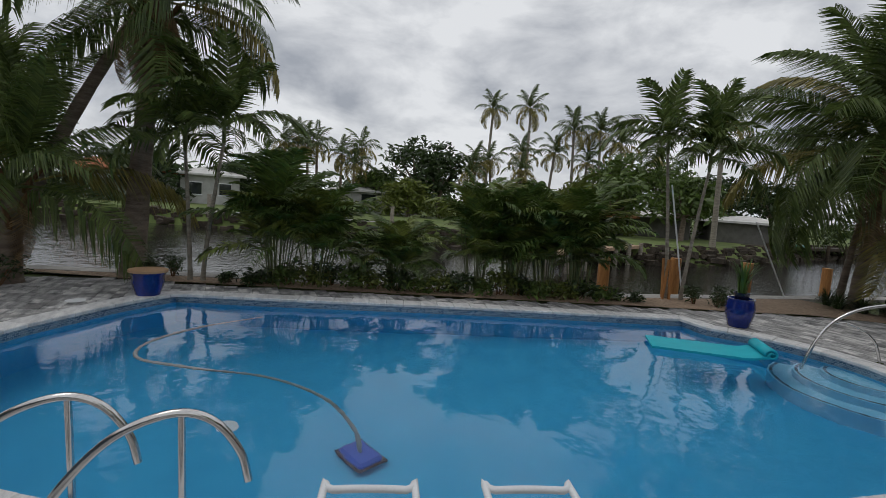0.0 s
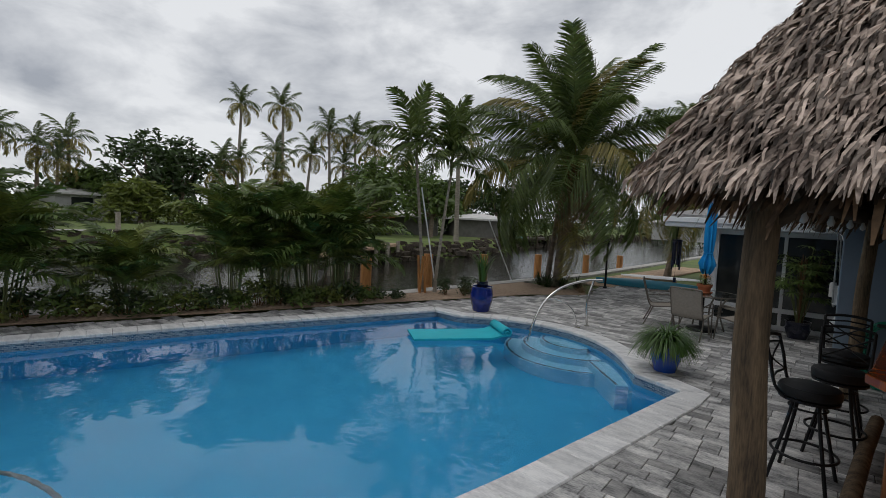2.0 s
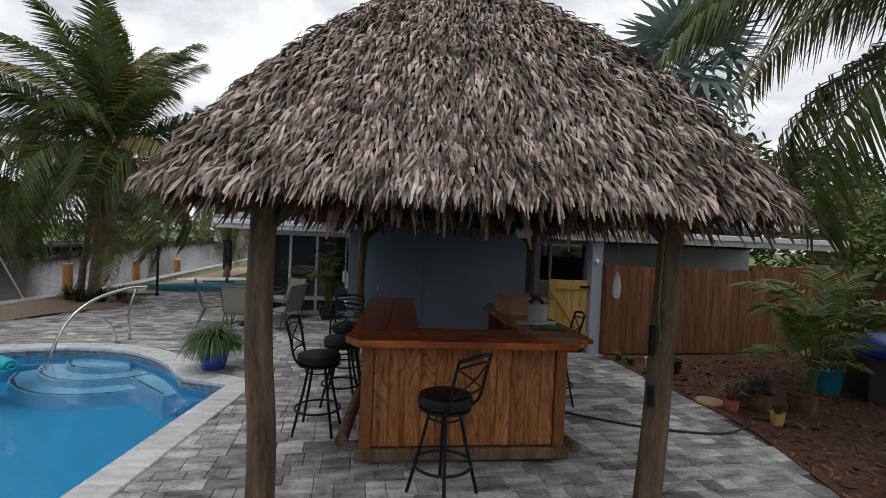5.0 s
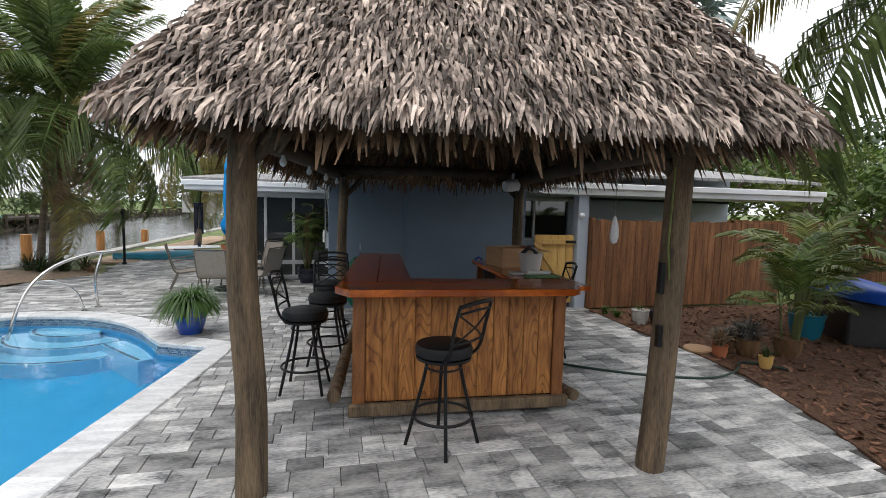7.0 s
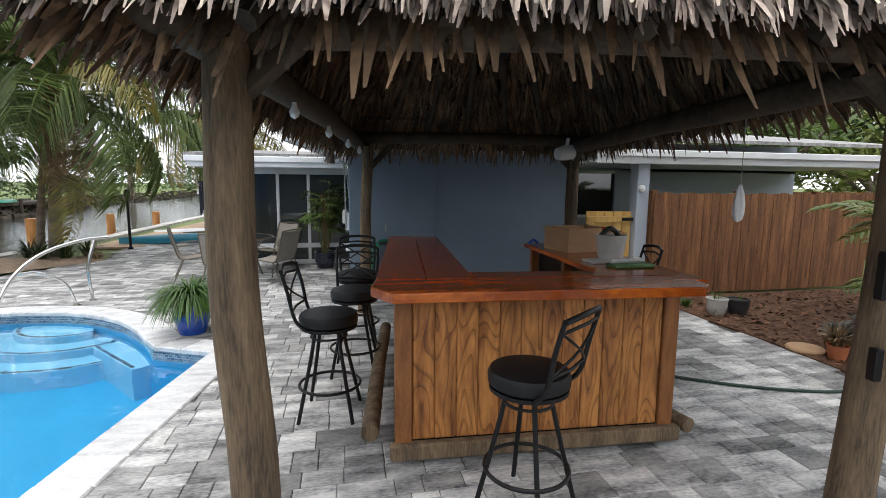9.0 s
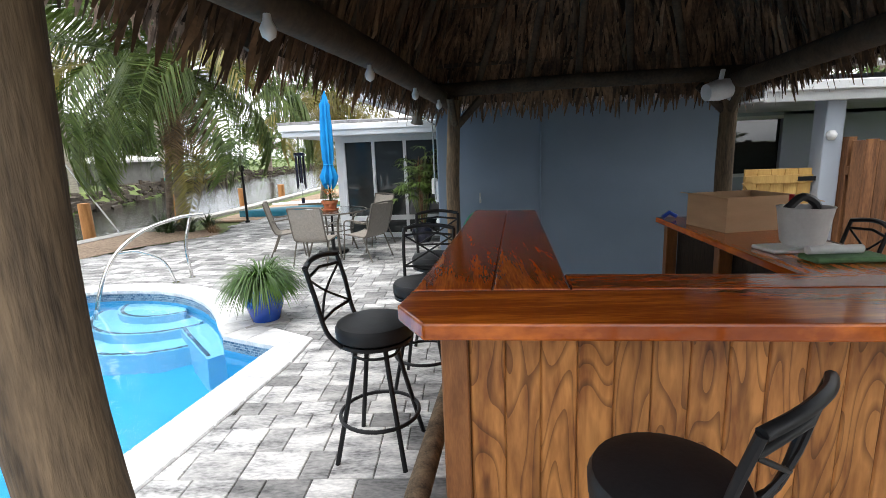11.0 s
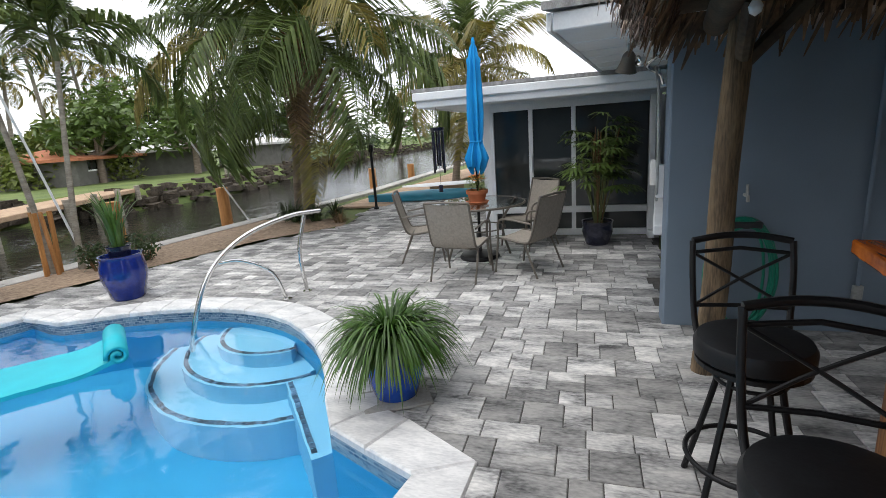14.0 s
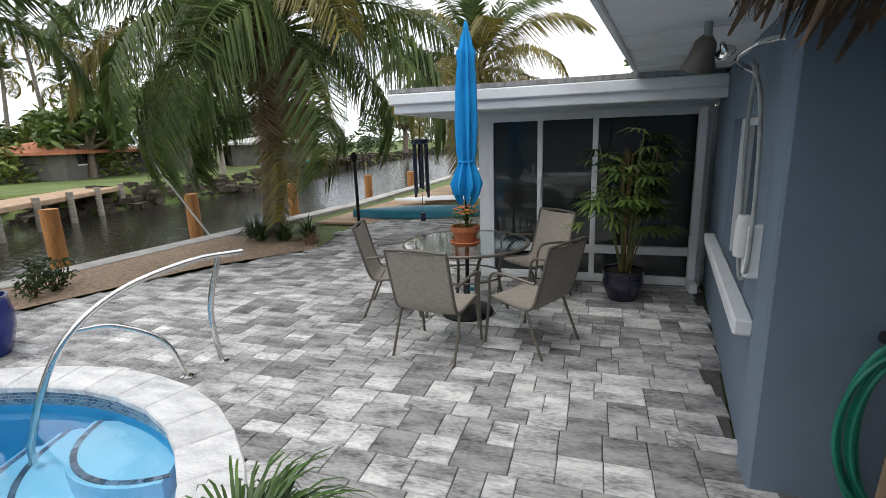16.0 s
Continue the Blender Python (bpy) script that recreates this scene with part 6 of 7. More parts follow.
def palm(name, base, top, label, r, fronds, meshes, scale=1.0, trunk=M_TRUNK, low=-40, high=78, group="", shaft=False, dead=0, boots=0, bow=0.0):
    p = thing(name, pose(*base), label, "palm tree", group)
    t = Vector(top) - Vector(base)
    n = 14
    pts = [Vector((t.x * (i / n) ** 1.3 + bow * math.sin(math.pi * i / n), t.y * (i / n) ** 1.3, t.z * i / n - (0.05 if i == 0 else 0))) for i in range(n + 1)]
    part("trunk", Shape().tube(pts, [r * (1.25 if i == 0 else 1.0 - 0.35 * i / n) * (1.04 if i % 2 else 0.98) for i in range(n + 1)], 12), trunk, p, smooth=True)
    if shaft:
        part("crownshaft", Shape().tube([t - Vector((0, 0, 0.02)), t + Vector((0, 0, 0.25)), t + Vector((0, 0, 0.5))], [r * 0.8, r * 0.85, r * 0.4], 10), M_CANE, p, smooth=True)
    crown = t + Vector((0, 0, 0.3 if shaft else 0.0))
    golden = 2.39996
    for i in range(fronds):
        e = high + (low - high) * (i / max(1, fronds - 1)) ** 0.9 + rnd(-8, 8)
        k = 0 if e > 45 else (1 if e > 0 else min(2, len(meshes) - 1))
        if len(meshes) > 3 and i % 7 == 5:
            k = 3
        m = Matrix.Translation(crown) @ Matrix.Rotation(i * golden + rnd(-0.2, 0.2), 4, "Z") @ Matrix.Rotation(-radians(e), 4, "Y") @ Matrix.Rotation(rnd(-0.5, 0.5), 4, "X") @ Matrix.Scale(scale * rnd(0.88, 1.08), 4)
        part("frond", meshes[k % len(meshes)], None, p, m=m)
    for i in range(dead):
        m = Matrix.Translation(crown) @ Matrix.Rotation(i * 2.1 + 0.7, 4, "Z") @ Matrix.Rotation(radians(rnd(60, 82)), 4, "Y") @ Matrix.Scale(scale * rnd(0.6, 0.9), 4)
        part("dead_frond", COCO_DRY, None, p, m=m)
    for i in range(boots):
        a = i * golden
        o = Vector((math.cos(a), math.sin(a), 0))
        b0 = crown + o * r * 0.6 + Vector((0, 0, -0.75 + 0.9 * i / boots))
        part("leaf_base", Shape().tube([b0, b0 + o * 0.12 + Vector((0, 0, 0.22)), b0 + o * 0.32 + Vector((0, 0, 0.48))], [0.06, 0.045, 0.02], 6), M_BOOT, p)
    return p


def cloud(blobs, n, size, flat=0.4):
    """Leaves spread through blobs (centre, radii), denser towards their skins."""
    s = Shape()
    vol = [b[1][0] * b[1][1] * b[1][2] for b in blobs]
    for _ in range(n):
        c, rr = random.choices(blobs, vol)[0]
        v = Vector((rnd(-1, 1), rnd(-1, 1), rnd(-1, 1)))
        if v.length > 1:
            v.normalize()
        v = v * (0.55 + 0.45 * rnd(0, 1) ** 0.5) if v.length > 0.3 else v * 2
        p = Vector((c[0] + v.x * rr[0], c[1] + v.y * rr[1], c[2] + v.z * rr[2]))
        d = Vector((rnd(-1, 1), rnd(-1, 1), rnd(-0.7, 0.5))).normalized()
        a = d.cross(Vector((rnd(-1, 1), rnd(-1, 1), rnd(-1, 1)))).normalized()
        l = size * rnd(0.6, 1.4)
        s.blade([p, p + d * l * 0.5, p + d * l + Vector((0, 0, -0.1 * l))], [l * 0.15, l * flat, l * 0.08], a)
    return s


def tree(x, y, h, r, label, mat, n=1600, leaf=0.5, z=0.0, group=""):
    p = thing("tree", pose(x, y, z), label, "tree", group)
    part("trunk", Shape().tube([(0, 0, -0.1), (0.1, 0, h * 0.25), (0.0, 0.1, h * 0.5)], [r * 0.09, r * 0.07, r * 0.05], 8), M_TRUNK, p, smooth=True)
    blobs = []
    for k in range(9):
        a = k * 2.4
        rad = r * rnd(0.25, 0.75)
        c = (rad * math.cos(a), rad * math.sin(a), h * rnd(0.42, 0.80))
        rr = r * rnd(0.30, 0.5)
        blobs.append((c, (rr, rr, rr * 0.8)))
        part("limb", Shape().tube([(0, 0.05, h * 0.35), (c[0] * 0.5, c[1] * 0.5, c[2] * 0.75), c], [r * 0.045, r * 0.03, r * 0.012], 6), M_TRUNK, p)
    blobs.append(((0, 0, h * 0.82), (r * 0.45, r * 0.45, h * 0.18)))
    tagged(part("crown", cloud(blobs, n, leaf), mat, p), kind="stuff")
    return p


def shrub(x, y, w, h, label, mat, n=400, leaf=0.07, group="", name="shrub"):
    p = thing(name, pose(x, y, -0.03), label, "shrub", group)
    blobs = [((rnd(-0.35, 0.35) * w, rnd(-0.35, 0.35) * w, h * rnd(0.35, 0.72)), (w * 0.38, w * 0.38, h * 0.33)) for _ in range(5)]
    for b in blobs:
        part("stem", Shape().tube([(b[0][0] * 0.15, b[0][1] * 0.15, 0), b[0]], [0.012, 0.006], 5), M_BOOT, p)
    tagged(part("leaves", cloud(blobs, n, leaf), mat, p), kind="stuff")
    return p


def areca(x, y, h, w, label, canes=12, fronds=26, mats=ARECA, z=-0.03, name="areca_clump"):
    p = thing(name, pose(x, y, z), label, "palm clump")
    for k in range(canes):
        a, r0 = rnd(0, 6.28), rnd(0.03, 0.22) * w
        b0 = Vector((r0 * math.cos(a), r0 * math.sin(a), 0))
        tip = b0 * 2.2 + Vector((0, 0, h * rnd(0.45, 0.72)))
        part("cane", Shape().tube([b0, (b0 + tip) / 2 + Vector((0, 0, 0.08)), tip], [0.014, 0.012, 0.008], 6), M_CANE, p)
    for i in range(fronds):
        a = i * 2.39996
        rr = rnd(0.02, 0.3) * w
        m = Matrix.Translation((rr * math.cos(a), rr * math.sin(a), h * rnd(0.25, 0.72))) @ Matrix.Rotation(a + rnd(-0.4, 0.4), 4, "Z") @ Matrix.Rotation(-radians(rnd(5, 78)), 4, "Y") @ Matrix.Scale(rnd(0.75, 1.15) * w, 4)
        part("frond", mats[i % len(mats)], None, p, m=m)
    return p


# coconut palms by the water
palm("coconut_palm", (-5.85, 13.35, -0.03), (-5.55, 13.35, 3.5), "green coconut palm with ringed trunk at the patio's edge", 0.135, 42, COCO, 1.12, dead=6, boots=18, high=88, low=-32)
palm("coconut_palm", (-6.25, 13.55, -0.03), (-6.05, 13.6, 2.2), "second slim coconut trunk beside the large palm", 0.09, 6, COCO, 0.7, dead=1)
palm("coconut_palm", (-4.4, 20.2, -0.03), (-3.75, 20.4, 3.5), "yellowing coconut palm behind the wing roof", 0.13, 24, [COCO[0], COCO[3], COCO[3], COCO[1]], 1.05, dead=3, boots=10)
palm("coconut_palm", (-10.6, -1.75, -0.03), (-10.8, -1.4, 5.3), "tall dark coconut palm by the canal", 0.22, 22, COCO, 0.9, dead=22, boots=14, low=-15)
palm("coconut_palm", (-10.4, -3.7, -0.03), (-10.85, -1.75, 5.0), "leaning coconut palm with a bare curved trunk", 0.14, 10, COCO, 0.95, dead=3)
palm("coconut_palm", (-9.95, -3.45, -0.03), (-10.05, -3.4, 1.6), "short bushy coconut palm with dark drooping fronds", 0.20, 26, COCO, 0.85, dead=3, boots=8, high=84, low=-10)
palm("coconut_palm", (6.7, 2.5, 0.0), (6.05, 2.95, 4.15), "coconut palm overhanging the planting bed", 0.16, 32, [COCO[1], COCO[1], COCO[2], COCO[3]], 1.0, boots=10, low=-30)

# slim palms with smooth trunks
for base, top, n in (((-10.05, -0.72, -0.03), (-10.15, -0.85, 2.5), 11), ((-10.0, -0.50, -0.03), (-9.95, -0.18, 2.7), 11), ((-7.5, 9.15, -0.03), (-7.75, 9.0, 3.3), 10), ((-7.3, 9.4, -0.03), (-7.15, 9.65, 2.95), 12)):
    palm("slim_palm", base, top, "young slim-trunked palm planted along the seawall", 0.045, n, SLIM, 1.15, trunk=M_TRUNK_PALE, group="slim palms on the seawall", shaft=True, low=-10)
for x, y, tx, ty, h in ((-7.62, 9.10, -7.35, 9.55, 2.6), (-7.55, 12.1, -7.25, 13.2, 1.9)):
    s = thing("palm_stake", pose(x, y, 0), "pale guy rope bracing a young palm", "stake")
    part("rope", Shape().tube([(0, 0, h), (tx - x, ty - y, -0.06)], 0.018, 6), M_WHITE, s)
st = thing("wood_stakes", pose(-7.45, 9.1, -0.03), "rough wooden stakes round a palm trunk", "stake")
for k in range(4):
    a = k * 1.57
    part("stake", Shape().box(-0.03, 0.03, -0.015, 0.015, 0, 0.95, 0.003, m=pose(0.10 * math.cos(a), 0.10 * math.sin(a), 0, 4 * math.sin(a), -4 * math.cos(a), 57.3 * a)), M_PILE, st)

# clumps along the far pool edge
for x, y, h, w in ((-9.65, 0.85, 2.3, 1.25), (-9.35, 1.55, 1.9, 1.1), (-8.95, 3.15, 1.45, 0.85), (-8.5, 4.75, 2.5, 1.0), (-8.25, 5.45, 2.3, 1.0), (-8.0, 6.2, 2.5, 1.2), (-7.8, 6.8, 2.3, 1.15)):
    areca(x, y, h, w, "feathery green areca palm clump by the seawall", 16, 62)
for k in range(17):
    t = k / 16
    x, y = -9.75 + t * 2.35, 0.7 + t * 6.4
    shrub(x + rnd(-0.1, 0.1), y, rnd(0.55, 0.8), rnd(0.4, 0.62), "low dark green fern-like shrub along the pool's far edge", (M_LEAF_D, M_LEAF, M_LEAF_Y)[k % 3], 330, 0.10, "low hedge by the pool")
for x, y, w, h in ((-9.75, -0.05, 0.32, 0.3), (-9.5, 0.35, 0.32, 0.3), (-10.45, -1.45, 0.32, 0.5), (-10.45, -1.05, 0.32, 0.55), (-7.45, 7.55, 0.32, 0.28), (-7.2, 7.95, 0.34, 0.28), (-6.85, 9.3, 0.3, 0.5), (-6.55, 9.6, 0.32, 0.55), (-6.6, 9.9, 0.3, 0.5), (-9.6, -3.5, 0.7, 0.7), (-9.9, -4.6, 0.9, 0.9)):
    shrub(x, y, w, h, "small dark green clusia shrub in the earth strip", M_LEAF_D, 300, 0.065, "small shrubs in the strip")
for x, y in ((-5.5, 13.0), (-5.95, 12.95), (-6.3, 13.2), (-5.2, 13.3)):
    g = thing("spiky_plant", pose(x, y, 0), "dark spiky ground plant at the palm's foot", "plant", "spiky plants at the palm")
    tagged(part("leaves", strap_leaves(90, 0.0, 0.10, 0.55, 0.022, 1.3, 1.2), M_LEAF_D, g), kind="stuff")
for x, y in ((-5.0, 13.1), (-4.85, 12.85)):
    g = thing("dry_grass_tuft", pose(x, y, 0), "tuft of dry yellow grass in the bed", "plant", "dry tufts")
    tagged(part("leaves", strap_leaves(70, 0.0, 0.14, 0.30, 0.012, 1.2, 1.3), M_DRY, g), kind="stuff")
areca(5.88, 4.74, 1.25, 0.72, "young yellow-green areca palm rising from its pot", 8, 24, [ARECA[2], ARECA[0]], 0.2, "areca_palm")
areca(7.0, 5.45, 1.75, 0.9, "yellow-green areca palm by the fence", 8, 26, [ARECA[2], ARECA[2]], 0.0, "areca_palm")
g = thing("dry_grass_tuft", pose(5.0, 2.9, 0.012), "dry tan spiky grass in the mulch", "plant")
tagged(part("leaves", strap_leaves(60, 0.0, 0.08, 0.5, 0.014, 2.2, 0.7), M_DRY, g), kind="stuff")

# trees behind the house and fence
tree(4.0, 27, 8.5, 3.2, "leafy green tree behind the roof", M_LEAF, 2200, 0.35)
tree(12.0, 13.0, 4.6, 2.4, "leafy green tree beyond the fence", M_LEAF, 2600, 0.22)
tree(15.0, 12.0, 4.2, 2.6, "yellow-green tree beyond the fence", M_LEAF_Y, 2600, 0.22)
tree(14.0, 9.0, 3.6, 2.2, "green bushy tree beside the neighbouring fence", M_LEAF, 2400, 0.2)
tree(13.5, 6.2, 3.4, 2.0, "yellow-green bushy tree at the bed's far side", M_LEAF_Y, 2400, 0.2)
tree(17.5, 15.0, 6.0, 3.2, "tall green tree beyond the fence", M_LEAF_D, 2600, 0.3)
tree(10.0, 17.5, 6.2, 2.6, "dark green tree behind the roof", M_LEAF_D, 2400, 0.26)
tree(20, 24, 10, 5.5, "broad green tree beyond the fence", M_LEAF, 2600, 0.45)
tree(24, 14, 7, 4.5, "dark green tree beyond the fence", M_LEAF_D, 2200, 0.4)
tree(25, 7, 6, 4.0, "yellow-green tree beyond the fence", M_LEAF_Y, 2000, 0.4)
tree(22, -1, 7, 4.0, "green tree beyond the planting bed", M_LEAF, 1800, 0.4)
fanp = thing("silver_fan_palm", pose(15.2, 20.0, 0), "tall silver-blue fan palm behind the roof", "palm tree")
part("trunk", Shape().tube([(0, 0, 0), (0.1, 0, 5), (0, 0, 10)], [0.3, 0.25, 0.22], 10), M_TRUNK, fanp, smooth=True)
M_SILVER = leaf_material("silver_fan_leaf", (0.22, 0.27, 0.26), (0.11, 0.15, 0.14))
fan_s = Shape()
for k in range(11):
    t = radians(-100 + 20 * k)
    d = Vector((math.cos(t), math.sin(t), -0.12))
    fan_s.blade([Vector((1.2, 0, 0)), Vector((1.2, 0, 0)) + d * 0.7, Vector((1.2, 0, 0)) + d * 1.3 + Vector((0, 0, -0.3))], [0.08, 0.19, 0.03], Vector((-d.y, d.x, 0.3)).normalized())
fan_s.tube([(0, 0, 0), (1.2, 0, 0)], 0.03, 5)
fan_me = fan_s.mesh("fan_leaf", M_SILVER)
for i in range(34):
    part("fan_leaf", fan_me, None, fanp, m=Matrix.Translation((0, 0, 10)) @ Matrix.Rotation(i * 2.4, 4, "Z") @ Matrix.Rotation(-radians(82 - i * 3.8), 4, "Y") @ Matrix.Scale(1.55, 4))

# ---- far bank ----
FAR_TALL = [(-52.2, 28.6, 13.2), (-49.7, 32.8, 13.5), (-46.4, 37.2, 11.0), (-44.4, 39.6, 11.0), (-48.2, 34.9, 8.4), (-50.2, 31.9, 8.2), (-45.6, 38.2, 7.4), (-22.9, 31.2, 8.6), (-42, 41, 9.5), (-40, 44, 8), (-27, 47, 8.5), (-30, 52, 9.5)]
for x, y, z in FAR_TALL:
    palm("tall_palm", (x, y, -0.1), (x + rnd(-0.5, 0.5), y + rnd(-0.8, 0.8), z), "tall thin palm on the far bank of the canal", 0.20, 17, DISTANT, rnd(0.95, 1.15), trunk=M_TRUNK_PALE, group="tall palms across the canal", low=-50)
FAR_LOW = [(-53, 5.0, 6.8), (-53.5, 6.4, 7.6), (-52.5, 7.6, 6.5), (-54, 8.8, 7.2), (-53.4, 11.2, 6.2), (-52.9, 13.4, 7.0), (-52, 12.3, 5.0), (-48.5, 25, 6.4), (-47.8, 27.2, 6.8), (-47.5, 24, 5.2), (-45.5, 29.5, 5.8), (-53, 3.6, 5.0)]
for x, y, z in FAR_LOW:
    palm("cluster_palm", (x, y, -0.1), (x + rnd(-0.4, 0.4), y + rnd(-0.4, 0.4), z), "dense dark palm in the far bank's grove", 0.18, 16, DISTANT, rnd(0.75, 0.95), group="palm grove across the canal", low=-55)
for x, y, h, r, m in ((-50.7, 19.2, 9.0, 4.0, M_LEAF_D), (-49.5, 21.5, 8.6, 3.4, M_LEAF_D), (-52.5, 15.0, 5.2, 3.0, M_LEAF), (-39.4, 38.4, 8.6, 4.0, M_LEAF), (-36.5, 41.5, 7.6, 3.6, M_LEAF), (-42.5, 35, 5.2, 3.0, M_LEAF_Y), (-45, 31, 5.0, 3.0, M_LEAF), (-33, 44.5, 6.4, 3.4, M_LEAF_D), (-29, 47.5, 6.0, 3.4, M_LEAF_D), (-27.5, 33.5, 5.5, 2.8, M_LEAF), (-30.5, 28.5, 5.0, 2.8, M_LEAF), (-47, 17, 4.0, 2.6, M_LEAF_Y), (-55, 0.5, 4.5, 2.8, M_LEAF_D), (-52, -7, 5, 3.2, M_LEAF_D), (-26, 70, 9, 5, M_LEAF), (-20, 95, 9, 6, M_LEAF_D)):
    tree(x, y, h, r, "dense green tree on the far bank", m, 1500, 0.55, group="trees across the canal")
for k, (x0, y0, x1, y1, h) in enumerate(((-46, -14, -52, -4, 1.6), (-50, 2.5, -48.5, 14, 1.5), (-47, 14, -45, 24, 2.2), (-44, 24, -38, 32, 2.3), (-38, 34, -30, 42, 2.6), (-33, 24, -31, 31, 2.6), (-30, 44, -32, 75, 2.6), (-31, 75, -36, 140, 4))):
    blobs = []
    for i in range(14):
        t = (i + 0.5) / 14
        blobs.append(((x0 + (x1 - x0) * t + rnd(-0.6, 0.6), y0 + (y1 - y0) * t + rnd(-0.5, 0.5), h * rnd(0.35, 0.6)), (rnd(0.8, 1.5), rnd(0.8, 1.5), h * rnd(0.4, 0.6))))
    tagged(structure("far_hedge", cloud(blobs, 2000, 0.4), (M_LEAF_D, M_LEAF, M_LEAF_Y)[k % 3], "tangled green hedge along the far bank", "hedge", kind="stuff"))
wood = []
for k in range(70):
    a = radians(rnd(60, 175))
    d = rnd(75, 120)
    wood.append(((-d * math.sin(a), 20 + d * math.cos(a) * 0.9, rnd(1.5, 4.0)), (rnd(3, 6), rnd(3, 6), rnd(2.5, 5.5))))
wood += [((x, rnd(95, 150), rnd(1.5, 4)), (5, 5, rnd(3, 6))) for x in range(-60, 40, 5)]
structure("far_woods", cloud(wood, 11000, 1.3), M_LEAF_D, "distant dark woods behind the far houses", "woods", kind="stuff")


def far_house(x, y, rz, w, d, h, wall_m, roof_m, label, hip=1.0):
    p = thing("house", pose(x, y, 0, 0, 0, rz), label, "house")
    part("wall", Shape().box(-w / 2, w / 2, -d / 2, d / 2, -0.1, h), wall_m, p)
    o = 0.6
    part("roof", Shape().add([(-w / 2 - o, -d / 2 - o, h + 0.004), (w / 2 + o, -d / 2 - o, h + 0.004), (w / 2 + o, d / 2 + o, h + 0.004), (-w / 2 - o, d / 2 + o, h + 0.004), (-w / 2 - o, -d / 2 - o, h + 0.18), (w / 2 + o, -d / 2 - o, h + 0.18), (w / 2 + o, d / 2 + o, h + 0.18), (-w / 2 - o, d / 2 + o, h + 0.18), (-w / 2 + d * 0.25, 0, h + hip), (w / 2 - d * 0.25, 0, h + hip)], [(3, 2, 1, 0), (0, 1, 5, 4), (1, 2, 6, 5), (2, 3, 7, 6), (3, 0, 4, 7), (4, 5, 9, 8), (5, 6, 9), (6, 7, 8, 9), (7, 4, 8)]), roof_m, p)
    n = max(2, int(w / 3))
    for k in range(n):
        x0 = -w / 2 + (k + 0.3) * w / n
        wd = part("window", Shape().box(x0, x0 + w / n * 0.4, -d / 2 - 0.03, -d / 2 - 0.004, 0.9, 2.0), M_GLASS, p)
        part("frame", Shape().box(x0 - 0.08, x0 + w / n * 0.4 + 0.08, -d / 2 - 0.05, -d / 2 - 0.032, 2.0, 2.1).box(x0 - 0.08, x0 + w / n * 0.4 + 0.08, -d / 2 - 0.05, -d / 2 - 0.032, 0.8, 0.9), M_WHITE, wd)
    return p


far_house(-55.5, -1.6, 90, 5.2, 7, 2.7, M_FARWALL, M_FARROOF, "white one-storey house with a low roof across the canal", 0.9)
far_house(-56, -9, 90, 9, 7, 2.6, M_FARWALL, M_CLAY, "pale house with a brown roof across the canal", 1.2)
far_house(-54.5, 15.5, 95, 8, 7, 2.2, M_FARWALL, M_FARROOF, "low pale house half hidden by palms", 0.9)
far_house(-33.5, 37.2, 128, 8, 6, 1.7, M_FARGREY, M_FARROOF, "low house with a white roof on the far bank", 0.7)
far_house(-29.5, 43.5, 140, 7, 6, 1.7, M_FARGREY, M_FARROOF, "low white-roofed house behind the lawn", 0.7)
far_house(-33.5, 29.0, 110, 7, 5, 1.5, M_FARGREY, M_ORANGEROOF, "house with an orange tiled roof by the far dock", 0.8)
far_house(-16, 88, 180, 12, 8, 2.6, M_FARWALL, M_FARROOF, "white house far down the canal", 1.0)
fd = thing("far_dock", pose(-19.9, 17.2, 0, 0, 0, 114.7), "brown wooden dock on piles across the canal", "dock")
part("deck", Shape().box(-6, 6, -1.0, 1.0, -0.18, 0.0, 0.02), M_DOCK, fd)
for k in range(7):
    part("pile", Shape().tube([(-5.7 + k * 1.9, -1.05, -3.5), (-5.7 + k * 1.9, -1.05, 0.15)], 0.13, 8), M_TRUNK_PALE, fd)
fd2 = thing("far_dock", pose(-36.2, 5.2, 0, 0, 0, 72), "long grey dock edge across the canal", "dock")
part("deck", Shape().box(-7, 7, -0.8, 0.8, -0.2, 0.0, 0.02), M_CONC, fd2)
for k in range(5):
    part("pile", Shape().tube([(-6.5 + k * 3.2, -0.85, -3.5), (-6.5 + k * 3.2, -0.85, 1.2)], 0.14, 8), M_WHITE if k % 2 else M_TRUNK_PALE, fd2)
fd3 = thing("far_dock", pose(-25.5, 47, 0, 0, 0, 92), "dark dock along the lawn down the canal", "dock")
part("deck", Shape().box(-8, 8, -0.9, 0.9, -0.22, 0.02, 0.02), M_BEAM, fd3)
for k in range(6):
    part("pile", Shape().tube([(-7.5 + k * 3, -0.95, -3.5), (-7.5 + k * 3, -0.95, 0.3)], 0.14, 8), M_BEAM, fd3)
gk = thing("green_canoe", pose(-24.6, 44, 0.05, 0, 0, 95), "small green canoe on the far dock", "canoe")
part("hull", Shape().add([(p[0] * 1.1, p[1] * 0.9, p[2] * 1.1) for p in hull.v], hull.f), M_GREENHOSE, gk, smooth=True)

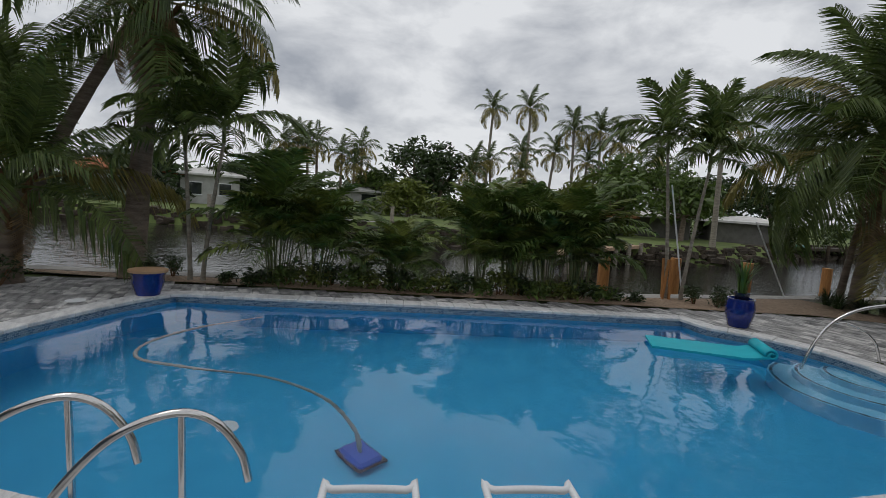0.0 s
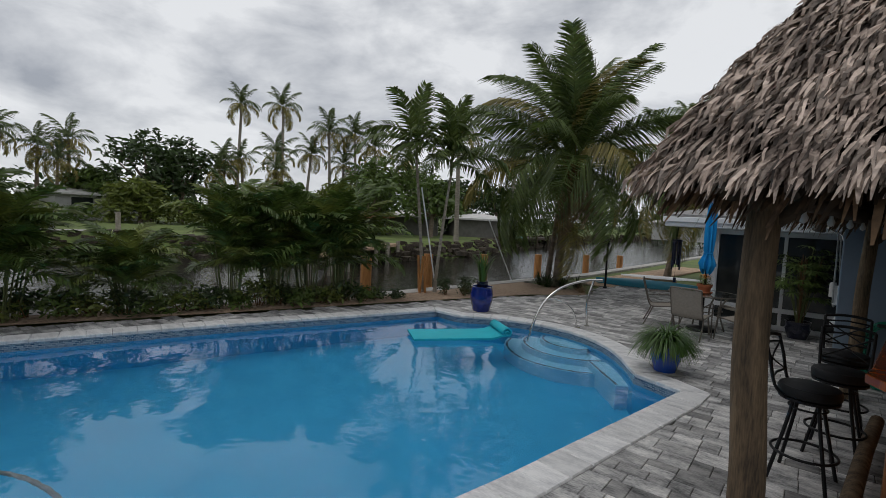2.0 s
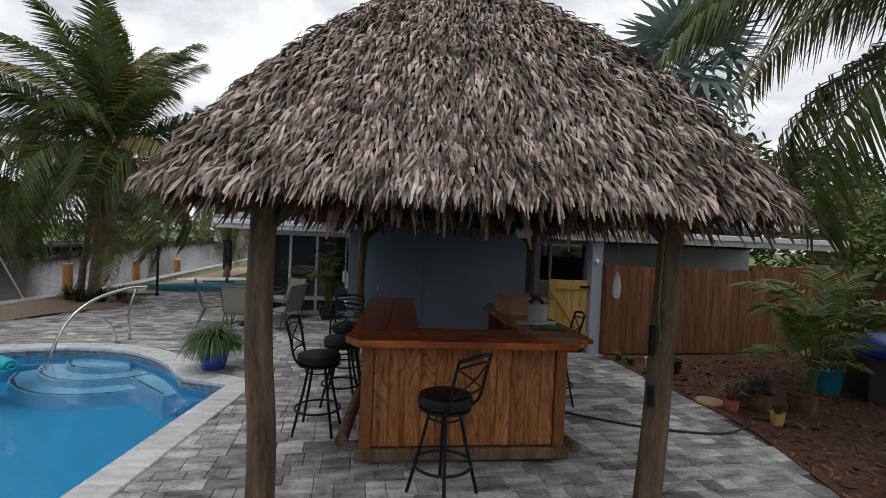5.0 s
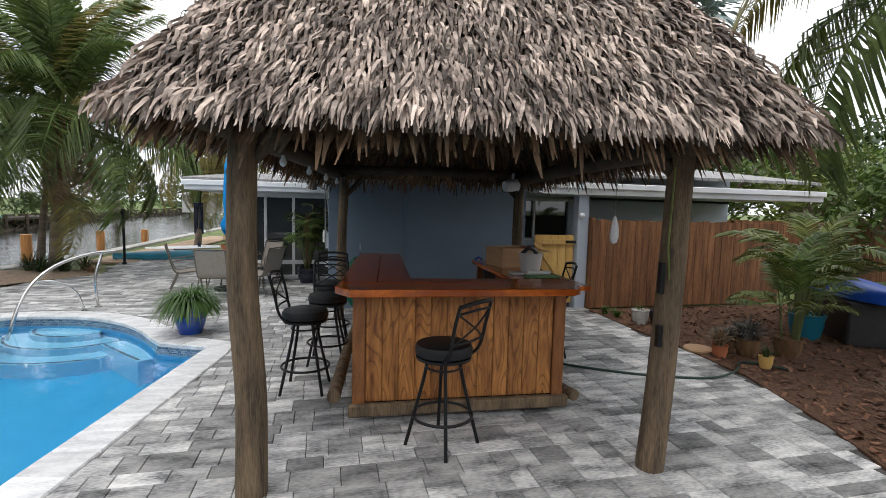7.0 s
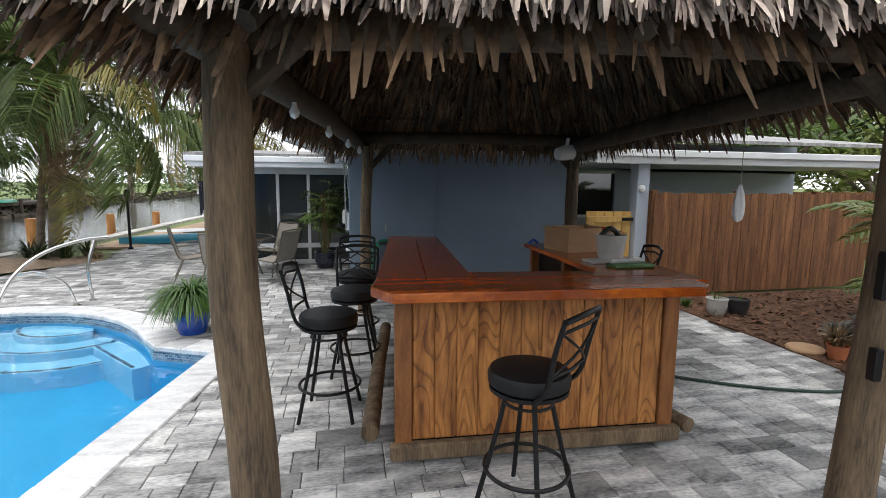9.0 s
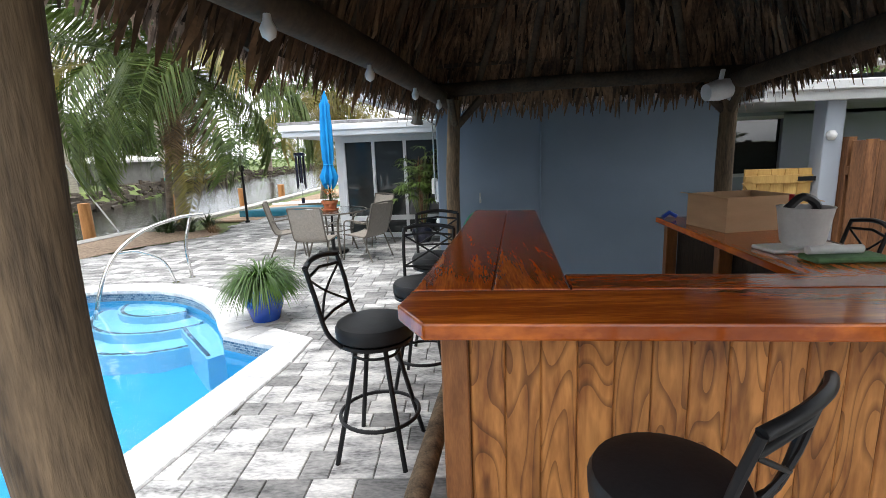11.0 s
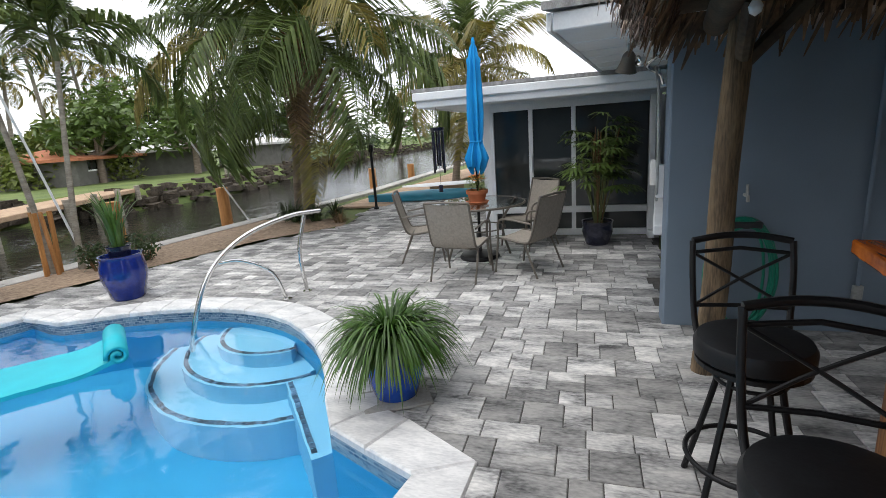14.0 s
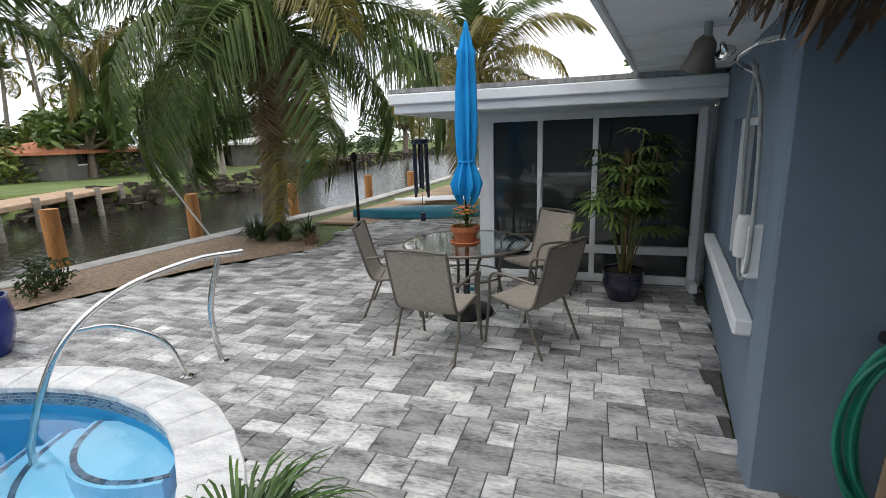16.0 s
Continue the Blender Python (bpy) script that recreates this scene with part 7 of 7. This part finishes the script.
# ---- coping stones round the pool ----
coping = thing("pool_coping", pose(0, 0, 0), "pale veined marble coping stones edging the pool", "coping", kind="structure")
loop = POOL + POOL[:1]
area = sum(a[0] * b[1] - b[0] * a[1] for a, b in zip(loop, loop[1:]))
dense = []
for a, b in zip(loop, loop[1:]):
    n = max(1, int(math.hypot(b[0] - a[0], b[1] - a[1]) / 0.03))
    dense += [(a[0] + (b[0] - a[0]) * i / n, a[1] + (b[1] - a[1]) * i / n) for i in range(n)]


def outward(i):
    k = len(dense)
    a, b = dense[(i - 5) % k], dense[(i + 5) % k]
    d = Vector((b[0] - a[0], b[1] - a[1])).normalized()
    return Vector((d.y, -d.x)) if area > 0 else Vector((-d.y, d.x))


STONE, i = 10, 0
while i < len(dense):
    j = min(i + STONE, len(dense))
    if len(dense) - j < 4:
        j = len(dense)
    i0, i1 = i, j % len(dense)
    p0, p1 = Vector(dense[i0]), Vector(dense[i1])
    n0, n1 = outward(i0), outward(i1)
    along = (p1 - p0).normalized() * 0.0025
    a, b = p0 - n0 * 0.03 + along, p1 - n1 * 0.03 - along
    c, d = p1 + n1 * 0.30 - along, p0 + n0 * 0.30 + along
    s = Shape()
    e = 0.014
    ring = [(a, -0.012, 0.010), (b, -0.012, 0.010), (c, 0, 0), (d, 0, 0)]
    mid = (a + b + c + d) / 4
    inset = [q + (mid - q).normalized() * e for q in (a, b, c, d)]
    z_top = 0.018 + rnd(-0.0015, 0.0015)
    s.v = [(q.x, q.y, -0.032) for q in (a, b, c, d)] + [(q.x, q.y, z_top - 0.012) for q in (a, b, c, d)] + [(q.x, q.y, z_top) for q in inset]
    s.f = [(3, 2, 1, 0)] + [(k, (k + 1) % 4, 4 + (k + 1) % 4, 4 + k) for k in range(4)] + [(4 + k, 4 + (k + 1) % 4, 8 + (k + 1) % 4, 8 + k) for k in range(4)] + [(8, 9, 10, 11)]
    if area < 0:
        s.f = [tuple(reversed(f)) for f in s.f]
    part("coping_stone", s, M_COPING, coping)
    i = j

# ---- paving: courses of mixed pavers, each with its own edges ----
PAVED = [(-10.4, -2.1), (-9.75, -0.9), (-8.2, 3.4), (-6.85, 7.5), (-6.0, 9.9), (-5.55, 11.1), (-4.6, 12.5), (-5.1, 14.9), (-4.6, 17.5), (-2.3, 17.5), (-1.64, 16.5), (-1.64, 11.54), (0.86, 11.54), (0.46, 8.21), (3.9, 8.21), (3.9, 9.85), (4.84, 9.85), (4.85, 6.4), (4.88, 5.4), (4.82, 4.25), (4.47, 3.1), (4.12, 2.3), (3.72, 0.5), (3.62, -5.5), (-10.9, -5.5)]
floor_bed = bmesh.new()
edges = []
for ring in (PAVED, POOL):
    vs = [floor_bed.verts.new((x, y, -0.012)) for x, y in ring]
    edges += [floor_bed.edges.new((vs[k], vs[(k + 1) % len(vs)])) for k in range(len(vs))]
bmesh.ops.triangle_fill(floor_bed, use_beauty=True, use_dissolve=False, edges=edges)
floor_bed.normal_update()
for f in floor_bed.faces:
    if f.normal.z < 0:
        f.normal_flip()
bed_me = bpy.data.meshes.new("paving_bed")
floor_bed.to_mesh(bed_me)
floor_bed.free()
bed_me.materials.append(M_JOINT)
paving = tagged(new("paving", bed_me), "grey and charcoal mixed-size concrete pavers on the patio", "paving", "", "structure")
stones = []
rng = random.Random(5)
y = -5.5
while y < 17.5:
    w = rng.choice((0.155, 0.235, 0.235))
    x = -11 + rng.uniform(0, 0.3)
    while x < 5:
        l = rng.choice((0.155, 0.235, 0.235, 0.315))
        if w > 0.2 and l > 0.2 and rng.random() < 0.18:
            stones.append((x, x + l, y, y + w / 2))
            stones.append((x, x + l, y + w / 2, y + w))
        else:
            stones.append((x, x + l, y, y + w))
        x += l
    y += w
keep = []
for x0, x1, y0, y1 in stones:
    cx, cy = (x0 + x1) / 2, (y0 + y1) / 2
    if not inside(cx, cy, PAVED) or inside(cx, cy, POOL):
        continue
    if away(cx, cy, POOL) < 0.17:
        continue
    keep.append((x0, x1, y0, y1))
near_box = (-3.2, 0.45, 6.6, 10.6)
singles = [k for k in keep if near_box[0] < k[0] < near_box[1] and near_box[2] < k[2] < near_box[3]]
rng.shuffle(singles)
singles = set(sorted(singles, key=lambda k: abs(k[0] + 0.8) + abs(k[2] - 8.2) * 0.8)[:300])
cache = {}
rest = Shape()
for k in keep:
    x0, x1, y0, y1 = k
    lx, ly, g, e = x1 - x0, y1 - y0, 0.0022, 0.005
    z = rng.uniform(-0.001, 0.002)
    top_z = 0.0
    v = [(g, g, -0.03), (lx - g, g, -0.03), (lx - g, ly - g, -0.03), (g, ly - g, -0.03),
         (g, g, top_z - e), (lx - g, g, top_z - e), (lx - g, ly - g, top_z - e), (g, ly - g, top_z - e),
         (g + e, g + e, top_z), (lx - g - e, g + e, top_z), (lx - g - e, ly - g - e, top_z), (g + e, ly - g - e, top_z)]
    f = [(a, (a + 1) % 4, 4 + (a + 1) % 4, 4 + a) for a in range(4)] + [(4 + a, 4 + (a + 1) % 4, 8 + (a + 1) % 4, 8 + a) for a in range(4)] + [(8, 9, 10, 11)]
    if k in singles:
        key = (round(lx, 3), round(ly, 3))
        if key not in cache:
            cache[key] = Shape().add(v, f).mesh("paver", M_PAVER)
        part("paver", cache[key], None, paving, m=pose(x0, y0, z))
    else:
        rest.add([(a + x0, b + y0, c + z) for a, b, c in v], f)
tagged(part("paver_field", rest, M_PAVER_REST, paving), kind="stuff")
